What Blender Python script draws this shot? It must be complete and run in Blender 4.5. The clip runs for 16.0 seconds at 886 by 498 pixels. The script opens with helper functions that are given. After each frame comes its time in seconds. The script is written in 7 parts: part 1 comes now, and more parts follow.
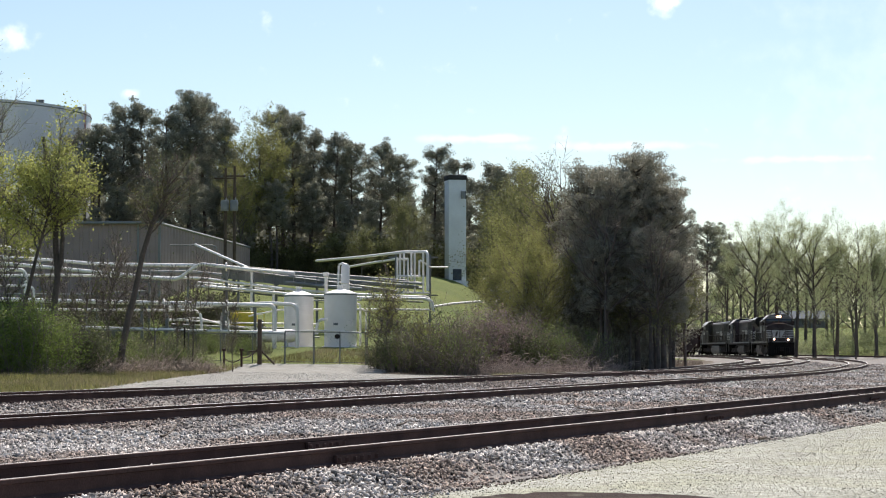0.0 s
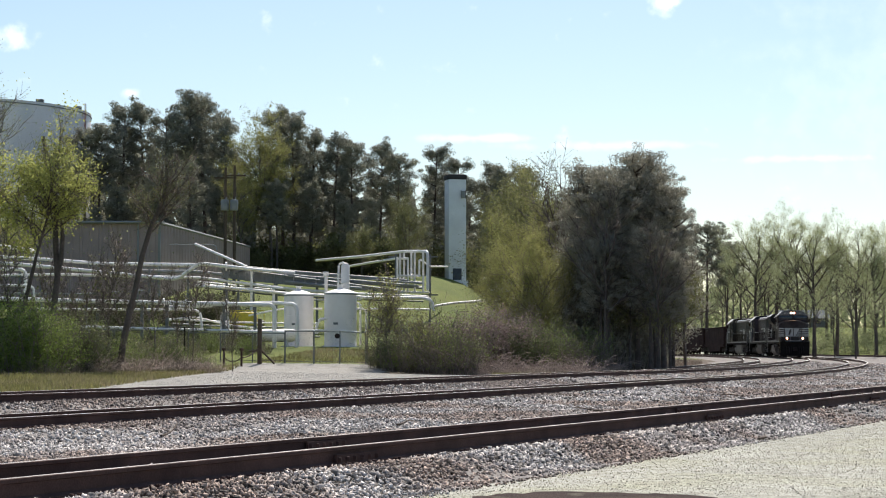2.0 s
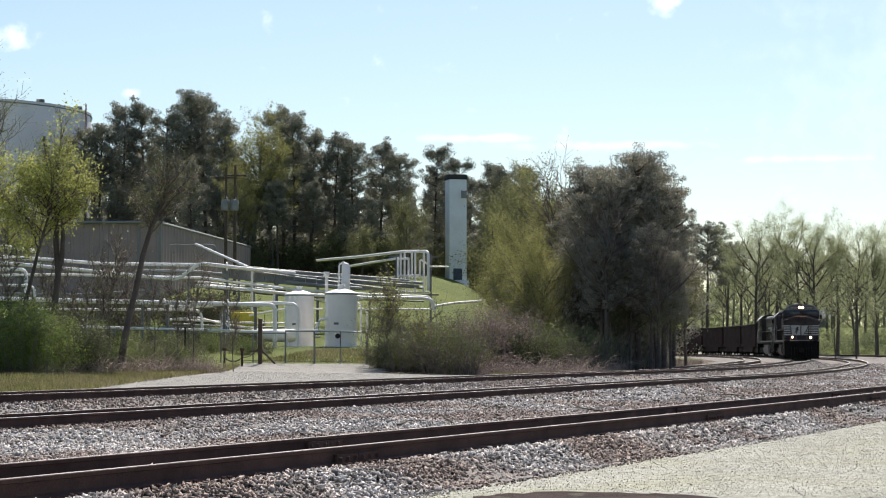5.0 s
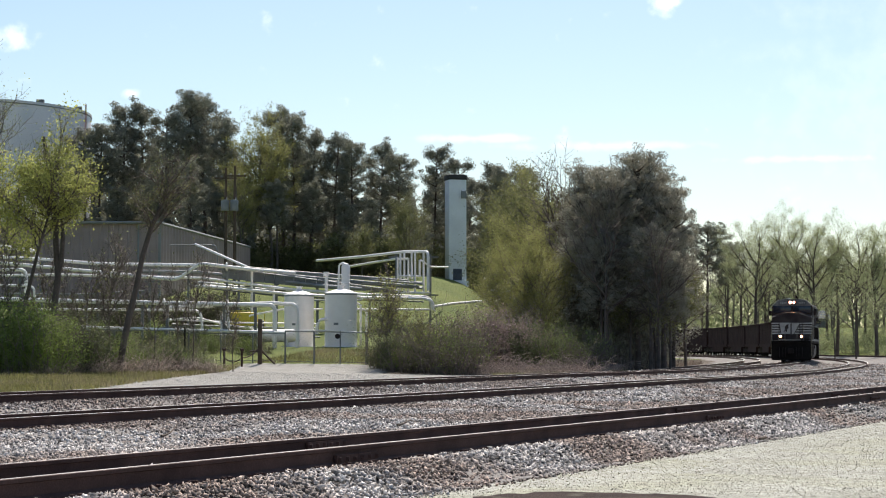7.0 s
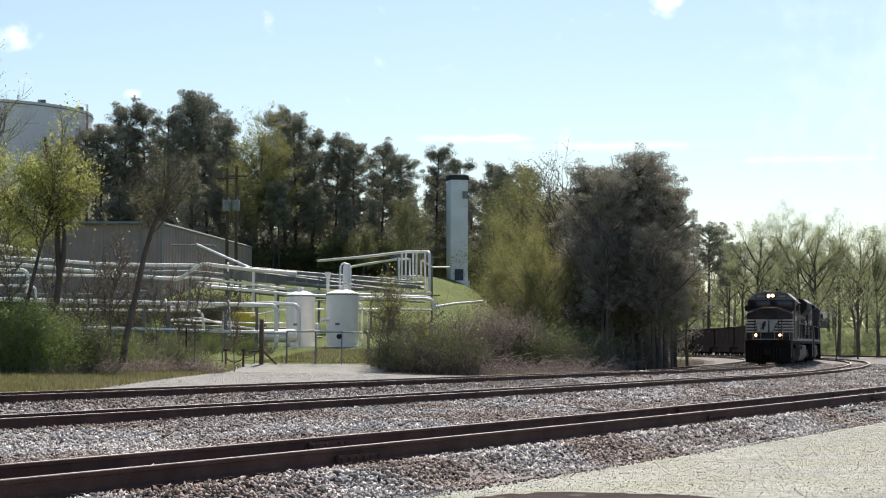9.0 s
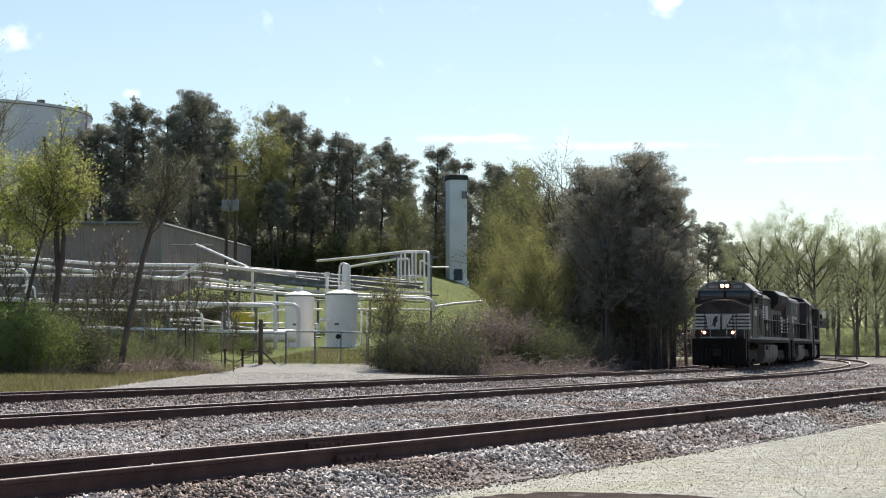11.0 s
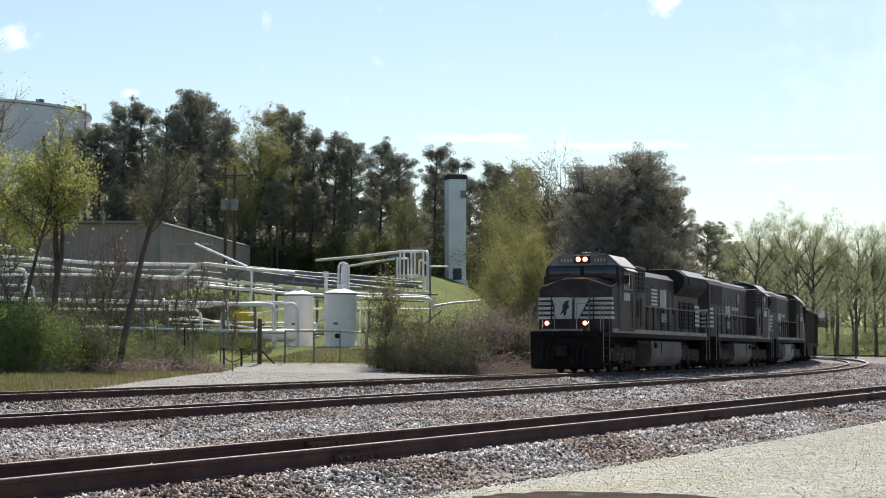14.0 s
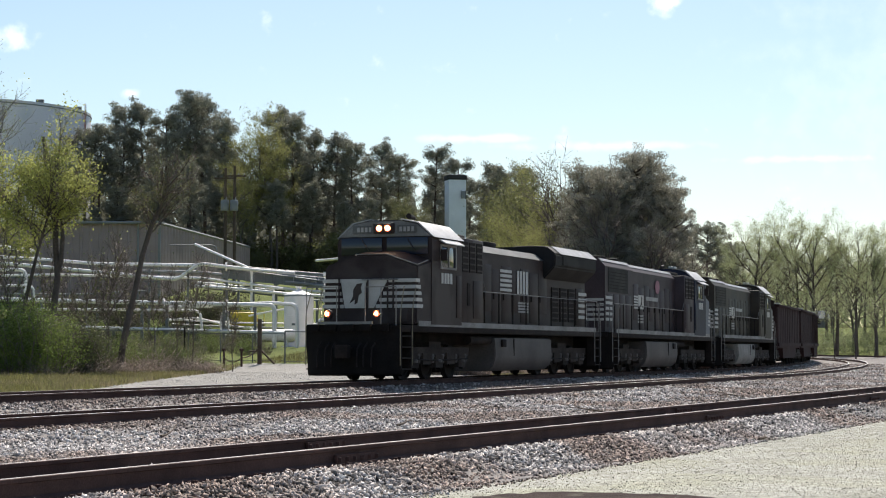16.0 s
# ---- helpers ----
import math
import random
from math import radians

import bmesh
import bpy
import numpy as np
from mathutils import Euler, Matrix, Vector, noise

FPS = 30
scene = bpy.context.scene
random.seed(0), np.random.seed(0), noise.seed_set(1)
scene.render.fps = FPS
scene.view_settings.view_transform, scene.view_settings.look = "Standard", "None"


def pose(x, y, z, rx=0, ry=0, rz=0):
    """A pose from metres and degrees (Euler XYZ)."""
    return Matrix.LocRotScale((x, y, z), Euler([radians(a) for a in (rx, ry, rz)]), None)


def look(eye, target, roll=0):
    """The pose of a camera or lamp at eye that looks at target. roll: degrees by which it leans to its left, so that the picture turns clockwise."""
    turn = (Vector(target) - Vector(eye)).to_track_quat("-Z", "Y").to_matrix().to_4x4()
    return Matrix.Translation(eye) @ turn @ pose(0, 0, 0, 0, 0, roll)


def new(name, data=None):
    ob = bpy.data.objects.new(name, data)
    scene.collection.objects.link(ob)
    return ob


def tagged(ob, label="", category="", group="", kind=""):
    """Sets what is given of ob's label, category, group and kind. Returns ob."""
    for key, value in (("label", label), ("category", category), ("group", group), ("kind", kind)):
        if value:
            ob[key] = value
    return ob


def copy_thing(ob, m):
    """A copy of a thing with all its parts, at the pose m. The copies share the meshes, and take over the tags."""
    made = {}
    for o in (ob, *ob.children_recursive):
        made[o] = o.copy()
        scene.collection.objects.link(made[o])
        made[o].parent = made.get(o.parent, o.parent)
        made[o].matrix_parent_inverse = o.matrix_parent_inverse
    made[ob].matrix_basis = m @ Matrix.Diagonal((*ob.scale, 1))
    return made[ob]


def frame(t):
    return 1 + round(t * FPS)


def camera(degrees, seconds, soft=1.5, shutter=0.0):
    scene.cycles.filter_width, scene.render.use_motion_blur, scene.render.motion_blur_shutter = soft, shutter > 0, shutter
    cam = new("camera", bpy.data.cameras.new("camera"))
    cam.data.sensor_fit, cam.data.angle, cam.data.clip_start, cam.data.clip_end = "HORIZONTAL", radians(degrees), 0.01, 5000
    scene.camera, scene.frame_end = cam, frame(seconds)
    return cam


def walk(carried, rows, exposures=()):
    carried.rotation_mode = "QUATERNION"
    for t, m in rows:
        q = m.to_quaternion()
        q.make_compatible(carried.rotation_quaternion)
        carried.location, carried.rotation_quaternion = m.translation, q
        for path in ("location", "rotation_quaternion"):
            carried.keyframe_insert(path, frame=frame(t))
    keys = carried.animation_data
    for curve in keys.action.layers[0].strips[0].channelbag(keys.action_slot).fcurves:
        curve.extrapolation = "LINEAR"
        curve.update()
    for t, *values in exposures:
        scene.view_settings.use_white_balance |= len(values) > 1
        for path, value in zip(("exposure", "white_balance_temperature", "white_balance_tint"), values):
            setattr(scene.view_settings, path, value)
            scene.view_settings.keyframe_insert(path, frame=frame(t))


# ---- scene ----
from math import sin, cos, pi, hypot, atan2

# ---- the line of the railway: bends of the middle of the train's track, metre by metre ----
NODES = np.arange(0, 221, 20.0)
BEND = [0.0012, 0.0011, 0.0014, 0.0016, 0.0019, 0.0016, 0.0025, 0.0024, 0.0018, 0.002, 0.0026, 0.0028]
RISE = [0, -0.018, -0.088, -0.109, -0.093, -0.05, -0.019, 0.044, 0.084, 0.103, 0.112, 0.119]
LINE_S = np.arange(-60, 420, 1.0)
_k = np.interp(LINE_S, NODES, BEND)
LINE_H = np.concatenate([[0], np.cumsum((_k[1:] + _k[:-1]) / 2)])
LINE_H += 1.1919 - LINE_H[60]
LINE_X = np.concatenate([[0], np.cumsum((np.cos(LINE_H[1:]) + np.cos(LINE_H[:-1])) / 2)])
LINE_Y = np.concatenate([[0], np.cumsum((np.sin(LINE_H[1:]) + np.sin(LINE_H[:-1])) / 2)])
LINE_X += -2.817 - LINE_X[60]
LINE_Y += 54.57 - LINE_Y[60]
LINE_Z = np.interp(LINE_S, NODES, RISE)


def on_line(s, off=0.0, up=0.0):
    """A point s metres back along the line, off metres towards the camera's side, up metres over the rail heads."""
    h = np.interp(s, LINE_S, LINE_H)
    return Vector((np.interp(s, LINE_S, LINE_X) + sin(h) * off, np.interp(s, LINE_S, LINE_Y) - cos(h) * off,
                   np.interp(s, LINE_S, LINE_Z) + up))


def ease(a, b, x):
    t = min(1.0, max(0.0, (x - a) / (b - a)))
    return t * t * (3 - 2 * t)


# each track: its distance from the train's track, and how far its rail heads lie above it
def off_main(s): return 0.0
def off_second(s): return 4.83
def off_near(s): return 14.6 + 1.0 * min(1.3, max(-0.4, (s + 44) / 36))
def off_inner(s): return -4.5 * ease(12, 78, s)


def back_at(t):
    """How far back along the line the train's front stands at t seconds."""
    return 10.492 * (16 - t) - 0.01405 * (16 - t) ** 2


# ---- camera ----
EYE = (0.0, 0.0, 0.918)
cam = camera(26.42, 16.0, soft=1.1)


def aim(yaw, nod):
    return pose(*EYE, 93.044 + nod, 0, yaw)


walk(cam, [(0.0, aim(0, 0)), (2.0, aim(0, -0.015)), (4.0, aim(0.02, -0.015)), (6.5, aim(0.01, -0.01)), (8.0, aim(0.015, 0)), (9.0, aim(0.055, 0)),
           (11.5, aim(0.02, 0)), (13.0, aim(0, -0.02)), (16.0, aim(0, -0.005))])

# ---- sky, sun, exposure ----
SUN_AZ, SUN_EL = radians(8), radians(48)
world = bpy.data.worlds.new("sky")
scene.world = world
world.use_nodes = True
wn, wl = world.node_tree.nodes, world.node_tree.links
sky = wn.new("ShaderNodeTexSky")
sky.sky_type, sky.sun_disc, sky.sun_elevation, sky.sun_rotation = "NISHITA", False, SUN_EL, SUN_AZ
sky.air_density, sky.dust_density, sky.ozone_density = 1.0, 0.6, 2.5
wn["Background"].inputs["Strength"].default_value = 0.085


def node(kind, **values):
    q = wn.new(kind)
    for key, v in values.items():
        q.inputs[int(key[1:])].default_value = v
    return q


def puff(way, radius, squash, weight):
    """How thick a cloud is about a direction of the sky: a ragged patch."""
    off = wn.new("ShaderNodeVectorMath")
    off.operation = "SUBTRACT"
    off.inputs[1].default_value = Vector(way).normalized()
    wl.new(sky_way.outputs["Generated"], off.inputs[0])
    flat = wn.new("ShaderNodeVectorMath")
    flat.operation = "MULTIPLY"
    flat.inputs[1].default_value = (1, 1, squash)
    wl.new(off.outputs[0], flat.inputs[0])
    ln = wn.new("ShaderNodeVectorMath")
    ln.operation = "LENGTH"
    wl.new(flat.outputs[0], ln.inputs[0])
    near = node("ShaderNodeMapRange", _1=0.0, _2=radius, _3=1.0, _4=0.0)
    wl.new(ln.outputs["Value"], near.inputs[0])
    both = wn.new("ShaderNodeMath")
    both.operation = "ADD"
    wl.new(near.outputs[0], both.inputs[0])
    wl.new(ragged.outputs[0], both.inputs[1])
    cut = node("ShaderNodeMapRange", _1=0.7, _2=1.5, _3=0.0, _4=weight)
    cut.interpolation_type = "SMOOTHSTEP"
    wl.new(both.outputs[0], cut.inputs[0])
    return cut.outputs[0]


sky_way = wn.new("ShaderNodeTexCoord")
shred = node("ShaderNodeTexNoise", _2=70.0, _3=6.0)
wl.new(sky_way.outputs["Generated"], shred.inputs[0])
ragged = node("ShaderNodeMapRange", _1=0.25, _2=0.75, _3=0.0, _4=0.9)
wl.new(shred.outputs[0], ragged.inputs[0])
thick = None
for way, radius, squash, weight in (((-0.2275, 1, 0.164), 0.018, 1.6, 0.8), ((-0.165, 1, 0.136), 0.010, 1.6, 0.7), ((0.118, 1, 0.185), 0.013, 1.2, 1.0), ((0.02, 1, 0.112), 0.06, 16, 0.28), ((0.09, 1, 0.108), 0.08, 18, 0.3), ((0.19, 1, 0.101), 0.07, 18, 0.3), ((0.26, 1, 0.15), 0.14, 1.4, 0.1)):
    q = puff(way, radius, squash, weight)
    if thick:
        both = wn.new("ShaderNodeMath")
        both.operation = "MAXIMUM"
        wl.new(thick, both.inputs[0])
        wl.new(q, both.inputs[1])
        thick = both.outputs[0]
    else:
        thick = q
tint = wn.new("ShaderNodeMix")
tint.data_type, tint.blend_type = "RGBA", "MULTIPLY"
tint.inputs[0].default_value, tint.inputs[7].default_value = 1.0, (1.0, 1.0, 0.96, 1)
wl.new(sky.outputs["Color"], tint.inputs[6])
cloud = wn.new("ShaderNodeMix")
cloud.data_type = "RGBA"
cloud.inputs[7].default_value = (13, 13, 12.8, 1)
wl.new(thick, cloud.inputs[0])
wl.new(tint.outputs[2], cloud.inputs[6])
wl.new(cloud.outputs[2], wn["Background"].inputs["Color"])
sun = new("sun", bpy.data.lights.new("sun", "SUN"))
sun.data.energy, sun.data.angle, sun.data.color = 5.0, radians(0.6), (1.0, 0.94, 0.85)
sun.matrix_world = look((0, 0, 60), (-sin(SUN_AZ) * cos(SUN_EL), -cos(SUN_AZ) * cos(SUN_EL), 60 - sin(SUN_EL)))
scene.view_settings.exposure = 0.56


# ---- materials ----
def mat(name, color, rough=0.8, metal=0.0, vary=0.25, scale=3.0, fine=40.0, bump=0.2, spot=None, spot_at=0.6, spot_scale=1.2, per_object=0.0, spec=0.5, thin=0.0, island=0.0):
    """A surface with blotches (scale), grain (fine) and, with spot, patches of a second colour."""
    m = bpy.data.materials.new(name)
    m.use_nodes = True
    n, l = m.node_tree.nodes, m.node_tree.links
    b = n["Principled BSDF"]
    b.inputs["Roughness"].default_value, b.inputs["Metallic"].default_value = rough, metal
    b.inputs["Specular IOR Level"].default_value = spec
    co = n.new("ShaderNodeTexCoord")

    def noise_at(s, detail=4.0):
        t = n.new("ShaderNodeTexNoise")
        t.inputs["Scale"].default_value, t.inputs["Detail"].default_value = s, detail
        l.new(co.outputs["Object"], t.inputs["Vector"])
        return t.outputs["Fac"]

    big, small = noise_at(scale), noise_at(fine, 3.0)

    def mix(fac, a, c, kind="MIX"):
        x = n.new("ShaderNodeMix")
        x.data_type, x.blend_type = "RGBA", kind
        for s, v in ((0, fac), (6, a), (7, c)):
            if isinstance(v, (float, int)):
                x.inputs[s].default_value = v
            elif isinstance(v, tuple):
                x.inputs[s].default_value = (*v[:3], 1)
            else:
                l.new(v, x.inputs[s])
        return x.outputs[2]

    def ramp(v, a, c, lo=0.0, hi=1.0):
        r = n.new("ShaderNodeMapRange")
        r.inputs[1].default_value, r.inputs[2].default_value, r.inputs[3].default_value, r.inputs[4].default_value = a, c, lo, hi
        l.new(v, r.inputs[0])
        return r.outputs[0]

    dark = tuple(c * (1 - vary) for c in color)
    light = tuple(min(1, c * (1 + vary)) for c in color)
    col = mix(ramp(big, 0.3, 0.7), dark, light)
    g = ramp(small, 0.3, 0.7, 1 - vary * 0.7, 1 + vary * 0.7)
    col = mix(1.0, col, g, "MULTIPLY")
    if spot:
        col = mix(ramp(noise_at(spot_scale, 6.0), spot_at, spot_at + 0.1), col, spot)
    if per_object:
        oi = n.new("ShaderNodeObjectInfo")
        col = mix(1.0, col, ramp(oi.outputs["Random"], 0, 1, 1 - per_object, 1 + per_object), "MULTIPLY")
    if island:
        gi = n.new("ShaderNodeNewGeometry")
        col = mix(1.0, col, ramp(gi.outputs["Random Per Island"], 0, 1, 1 - island, 1 + island), "MULTIPLY")
    l.new(col, b.inputs["Base Color"])
    if bump:
        bp = n.new("ShaderNodeBump")
        bp.inputs["Strength"].default_value, bp.inputs["Distance"].default_value = bump, 0.02
        l.new(small, bp.inputs["Height"])
        l.new(bp.outputs[0], b.inputs["Normal"])
    if thin:
        tr = n.new("ShaderNodeBsdfTranslucent")
        l.new(col, tr.inputs["Color"])
        ms = n.new("ShaderNodeMixShader")
        ms.inputs[0].default_value = thin
        l.new(b.outputs[0], ms.inputs[1])
        l.new(tr.outputs[0], ms.inputs[2])
        l.new(ms.outputs[0], n["Material Output"].inputs[0])
    return m


def glow(name, color, strength):
    m = bpy.data.materials.new(name)
    m.use_nodes = True
    b = m.node_tree.nodes["Principled BSDF"]
    b.inputs["Base Color"].default_value = (*color, 1)
    b.inputs["Emission Color"].default_value, b.inputs["Emission Strength"].default_value = (*color, 1), strength
    return m


def glass(name, color=(0.012, 0.016, 0.03)):
    m = bpy.data.materials.new(name)
    m.use_nodes = True
    b = m.node_tree.nodes["Principled BSDF"]
    b.inputs["Base Color"].default_value = (*color, 1)
    b.inputs["Roughness"].default_value, b.inputs["IOR"].default_value = 0.06, 1.5
    return m


M = {
    "rail_side": mat("rusty_rail", (0.075, 0.044, 0.039), 0.9, 0, 0.3, 2, 60, spec=0.2),
    "rail_top": mat("polished_rail_head", (0.5, 0.49, 0.48), 0.5, 0.35, 0.12, 3, 80, 0.02),
    "rail_dull": mat("dull_rail_head", (0.34, 0.3, 0.285), 0.7, 0.1, 0.3, 1.5, 60, 0.05, (0.4, 0.37, 0.35), 0.6, 2.0, spec=0.25),
    "tie": mat("weathered_tie", (0.07, 0.055, 0.045), 0.95, 0, 0.35, 2, 30, 0.5, per_object=0.35),
    # bed coloured darker than its stones, for the shade in the gaps between them
    "ballast": mat("ballast", (0.165, 0.145, 0.134), 0.95, 0, 0.35, 0.5, 16, 1.0, (0.17, 0.13, 0.11), 0.58, 0.35),
    "stone": mat("ballast_stone", (0.42, 0.386, 0.368), 0.9, 0, 0.25, 0.8, 30, 0.3, (0.25, 0.19, 0.16), 0.44, 0.25, island=0.85),
    "asphalt": mat("old_asphalt", (0.045, 0.03, 0.026), 0.95, 0, 0.4, 2, 40, 1.0, (0.1, 0.09, 0.07), 0.62, 3.0, spec=0.08),
    "grass": mat("spring_grass", (0.1, 0.14, 0.035), 0.95, 0, 0.35, 0.25, 6, 1.0, (0.2, 0.17, 0.08), 0.56, 0.15),
    "white": mat("white_painted_steel", (0.86, 0.805, 0.785), 0.5, 0, 0.05, 1.5, 20, 0.03, (0.66, 0.64, 0.6), 0.68, 0.8),
    "galv": mat("galvanised_steel", (0.24, 0.245, 0.25), 0.6, 0.2, 0.15, 1.5, 20, 0.05),
    "greysteel": mat("grey_steel", (0.16, 0.165, 0.17), 0.6, 0.2, 0.2, 1.0, 20, 0.05),
    "shed": mat("grey_sheet_metal", (0.325, 0.25, 0.235), 0.7, 0.1, 0.12, 0.4, 12, 0.05),
    "tower_cap": mat("dark_cap_metal", (0.03, 0.03, 0.032), 0.7),
    "concrete": mat("pale_concrete", (0.74, 0.75, 0.77), 0.85, 0, 0.1, 0.4, 10, 0.1),
    "black": mat("black_paint", (0.039, 0.027, 0.0265), 0.6, 0, 0.25, 1.0, 25, 0.05, (0.058, 0.046, 0.043), 0.5, 0.5, spec=0.16),
    "underframe": mat("grimy_black_iron", (0.022, 0.0175, 0.016), 0.85, 0, 0.35, 2.0, 25, 0.2, spec=0.15),
    "tank_grey": mat("dusty_fuel_tank", (0.078, 0.068, 0.064), 0.7, 0, 0.3, 1.0, 20, 0.05),
    "stripe": mat("white_lettering", (0.45, 0.44, 0.42), 0.6, 0, 0.15, 2, 30, 0.03),
    "sill": mat("dusty_sill", (0.22, 0.212, 0.2), 0.75, 0, 0.3, 1.5, 20, 0.05),
    "window": glass("dark_window"),
    "hopper": mat("oxide_red_wagon", (0.04, 0.021, 0.021), 0.85, 0, 0.35, 0.7, 20, 0.1, (0.042, 0.026, 0.025), 0.55, 0.6, spec=0.15),
    "coal": mat("coal", (0.02, 0.02, 0.021), 0.6, 0, 0.4, 2, 20, 1.0),
    "lamp": glow("lit_headlamp", (1.0, 0.66, 0.4), 200),
    # glowing rim that imitates the warm glare around a lit lamp
    "glare_ring": glow("warm_lamp_glare", (1.0, 0.2, 0.08), 0.5),
    "yellow": mat("yellow_paint", (0.62, 0.47, 0.04), 0.5, 0, 0.15),
    "wood": mat("weathered_wood", (0.1, 0.07, 0.05), 0.9, 0, 0.3, 1.5, 20, 0.4),
    "bark": mat("bark", (0.13, 0.11, 0.095), 0.95, 0, 0.35, 1.2, 14, 0.8),
    "bark_dark": mat("dark_bark", (0.1, 0.078, 0.068), 0.95, 0, 0.35, 1.2, 14, 0.8),
    "twig": mat("bare_twigs", (0.17, 0.135, 0.118), 0.95, 0, 0.25, 1.2, 14, 0.3, island=0.35),
    "pine": mat("pine_needles", (0.285, 0.283, 0.222), 0.8, 0, 0.25, 0.6, 3, 0, spec=0.1, thin=0.18, island=0.15),
    "leaf": mat("spring_leaves", (0.4, 0.41, 0.135), 0.75, 0, 0.25, 0.6, 3, 0, spec=0.12, thin=0.4, island=0.2),
    "leaf_dull": mat("olive_leaves", (0.18, 0.185, 0.08), 0.8, 0, 0.25, 0.6, 3, 0, spec=0.12, thin=0.4, island=0.22),
    "leaf_gold": mat("gold_green_leaves", (0.27, 0.268, 0.1), 0.8, 0, 0.25, 0.6, 3, 0, spec=0.12, thin=0.45, island=0.18),
    "bush": mat("bush_leaves", (0.2, 0.255, 0.07), 0.75, 0, 0.25, 0.8, 3, 0, spec=0.12, thin=0.35, island=0.25),
}


def ground_mat():
    """Grass, gravel and leaf litter, blended by how much of each covers a spot, with ragged borders."""
    m = bpy.data.materials.new("ground_cover")
    m.use_nodes = True
    n, l = m.node_tree.nodes, m.node_tree.links
    b = n["Principled BSDF"]
    b.inputs["Roughness"].default_value, b.inputs["Specular IOR Level"].default_value = 0.95, 0.2
    co = n.new("ShaderNodeTexCoord")
    at = n.new("ShaderNodeAttribute")
    at.attribute_name = "cover"
    sep = n.new("ShaderNodeSeparateColor")
    l.new(at.outputs["Color"], sep.inputs[0])

    def tex(scale, detail=5.0):
        t = n.new("ShaderNodeTexNoise")
        t.inputs["Scale"].default_value, t.inputs["Detail"].default_value = scale, detail
        l.new(co.outputs["Object"], t.inputs["Vector"])
        return t.outputs["Fac"]

    def rng(v, a, c, lo=0.0, hi=1.0):
        r = n.new("ShaderNodeMapRange")
        for i, q in enumerate((a, c, lo, hi)):
            r.inputs[i + 1].default_value = q
        l.new(v, r.inputs[0])
        return r.outputs[0]

    def mix(f, a, c, kind="MIX"):
        x = n.new("ShaderNodeMix")
        x.data_type, x.blend_type = "RGBA", kind
        for s, v in ((0, f), (6, a), (7, c)):
            if isinstance(v, tuple):
                x.inputs[s].default_value = (*v, 1)
            elif isinstance(v, float):
                x.inputs[s].default_value = v
            else:
                l.new(v, x.inputs[s])
        return x.outputs[2]

    def add(a, c):
        x = n.new("ShaderNodeMath")
        x.operation = "ADD"
        l.new(a, x.inputs[0])
        l.new(c, x.inputs[1])
        return x.outputs[0]

    big, mid, fine, pebble = tex(0.12), tex(1.1), tex(9.0, 3.0), tex(38.0, 2.0)
    grass = mix(rng(big, 0.35, 0.65), (0.074, 0.102, 0.014), (0.115, 0.135, 0.022))
    grass = mix(rng(mid, 0.58, 0.8), grass, (0.13, 0.128, 0.04))
    gravel = mix(rng(mid, 0.35, 0.7), (0.33, 0.322, 0.27), (0.43, 0.418, 0.365))
    gravel = mix(rng(tex(0.45), 0.48, 0.62), gravel, (0.36, 0.352, 0.265))
    gravel = mix(rng(tex(4.0), 0.58, 0.7), gravel, (0.28, 0.265, 0.215))
    gravel = mix(rng(pebble, 0.57, 0.68), gravel, (0.15, 0.14, 0.12))
    gravel = mix(rng(tex(55.0, 2.0), 0.6, 0.7), gravel, (0.55, 0.54, 0.5))
    gravel = mix(sep.outputs[2], gravel, mix(rng(mid, 0.35, 0.7), (0.25, 0.235, 0.215), (0.34, 0.325, 0.3)))
    litter = mix(rng(mid, 0.35, 0.65), (0.07, 0.055, 0.04), (0.13, 0.1, 0.075))
    edge = rng(add(mid, fine), 0.6, 1.4, -0.28, 0.28)
    col = mix(rng(add(sep.outputs[1], edge), 0.42, 0.58), grass, litter)
    col = mix(rng(add(sep.outputs[0], edge), 0.42, 0.58), col, gravel)
    col = mix(1.0, col, rng(fine, 0.3, 0.7, 0.72, 1.25), "MULTIPLY")
    col = mix(1.0, col, rng(pebble, 0.3, 0.7, 0.85, 1.15), "MULTIPLY")
    l.new(col, b.inputs["Base Color"])
    bp = n.new("ShaderNodeBump")
    bp.inputs["Strength"].default_value, bp.inputs["Distance"].default_value = 0.7, 0.05
    l.new(add(fine, pebble), bp.inputs["Height"])
    l.new(bp.outputs[0], b.inputs["Normal"])
    return m


M["ground"] = ground_mat()


# ---- mesh helpers ----
def mesh_from(name, verts, faces, material=None, smooth=False):
    me = bpy.data.meshes.new(name)
    me.from_pydata(verts, [], faces)
    if material:
        me.materials.append(M[material])
    if smooth:
        me.shade_smooth()
    return me


def part(name, bm, material, parent, label=""):
    me = bpy.data.meshes.new(name)
    bm.to_mesh(me)
    bm.free()
    me.set_sharp_from_angle(angle=radians(40))
    me.materials.append(M[material])
    ob = new(name, me)
    ob.parent = parent
    return tagged(ob, label)


def mpart(name, me, parent, label=""):
    ob = new(name, me)
    ob.parent = parent
    return tagged(ob, label)


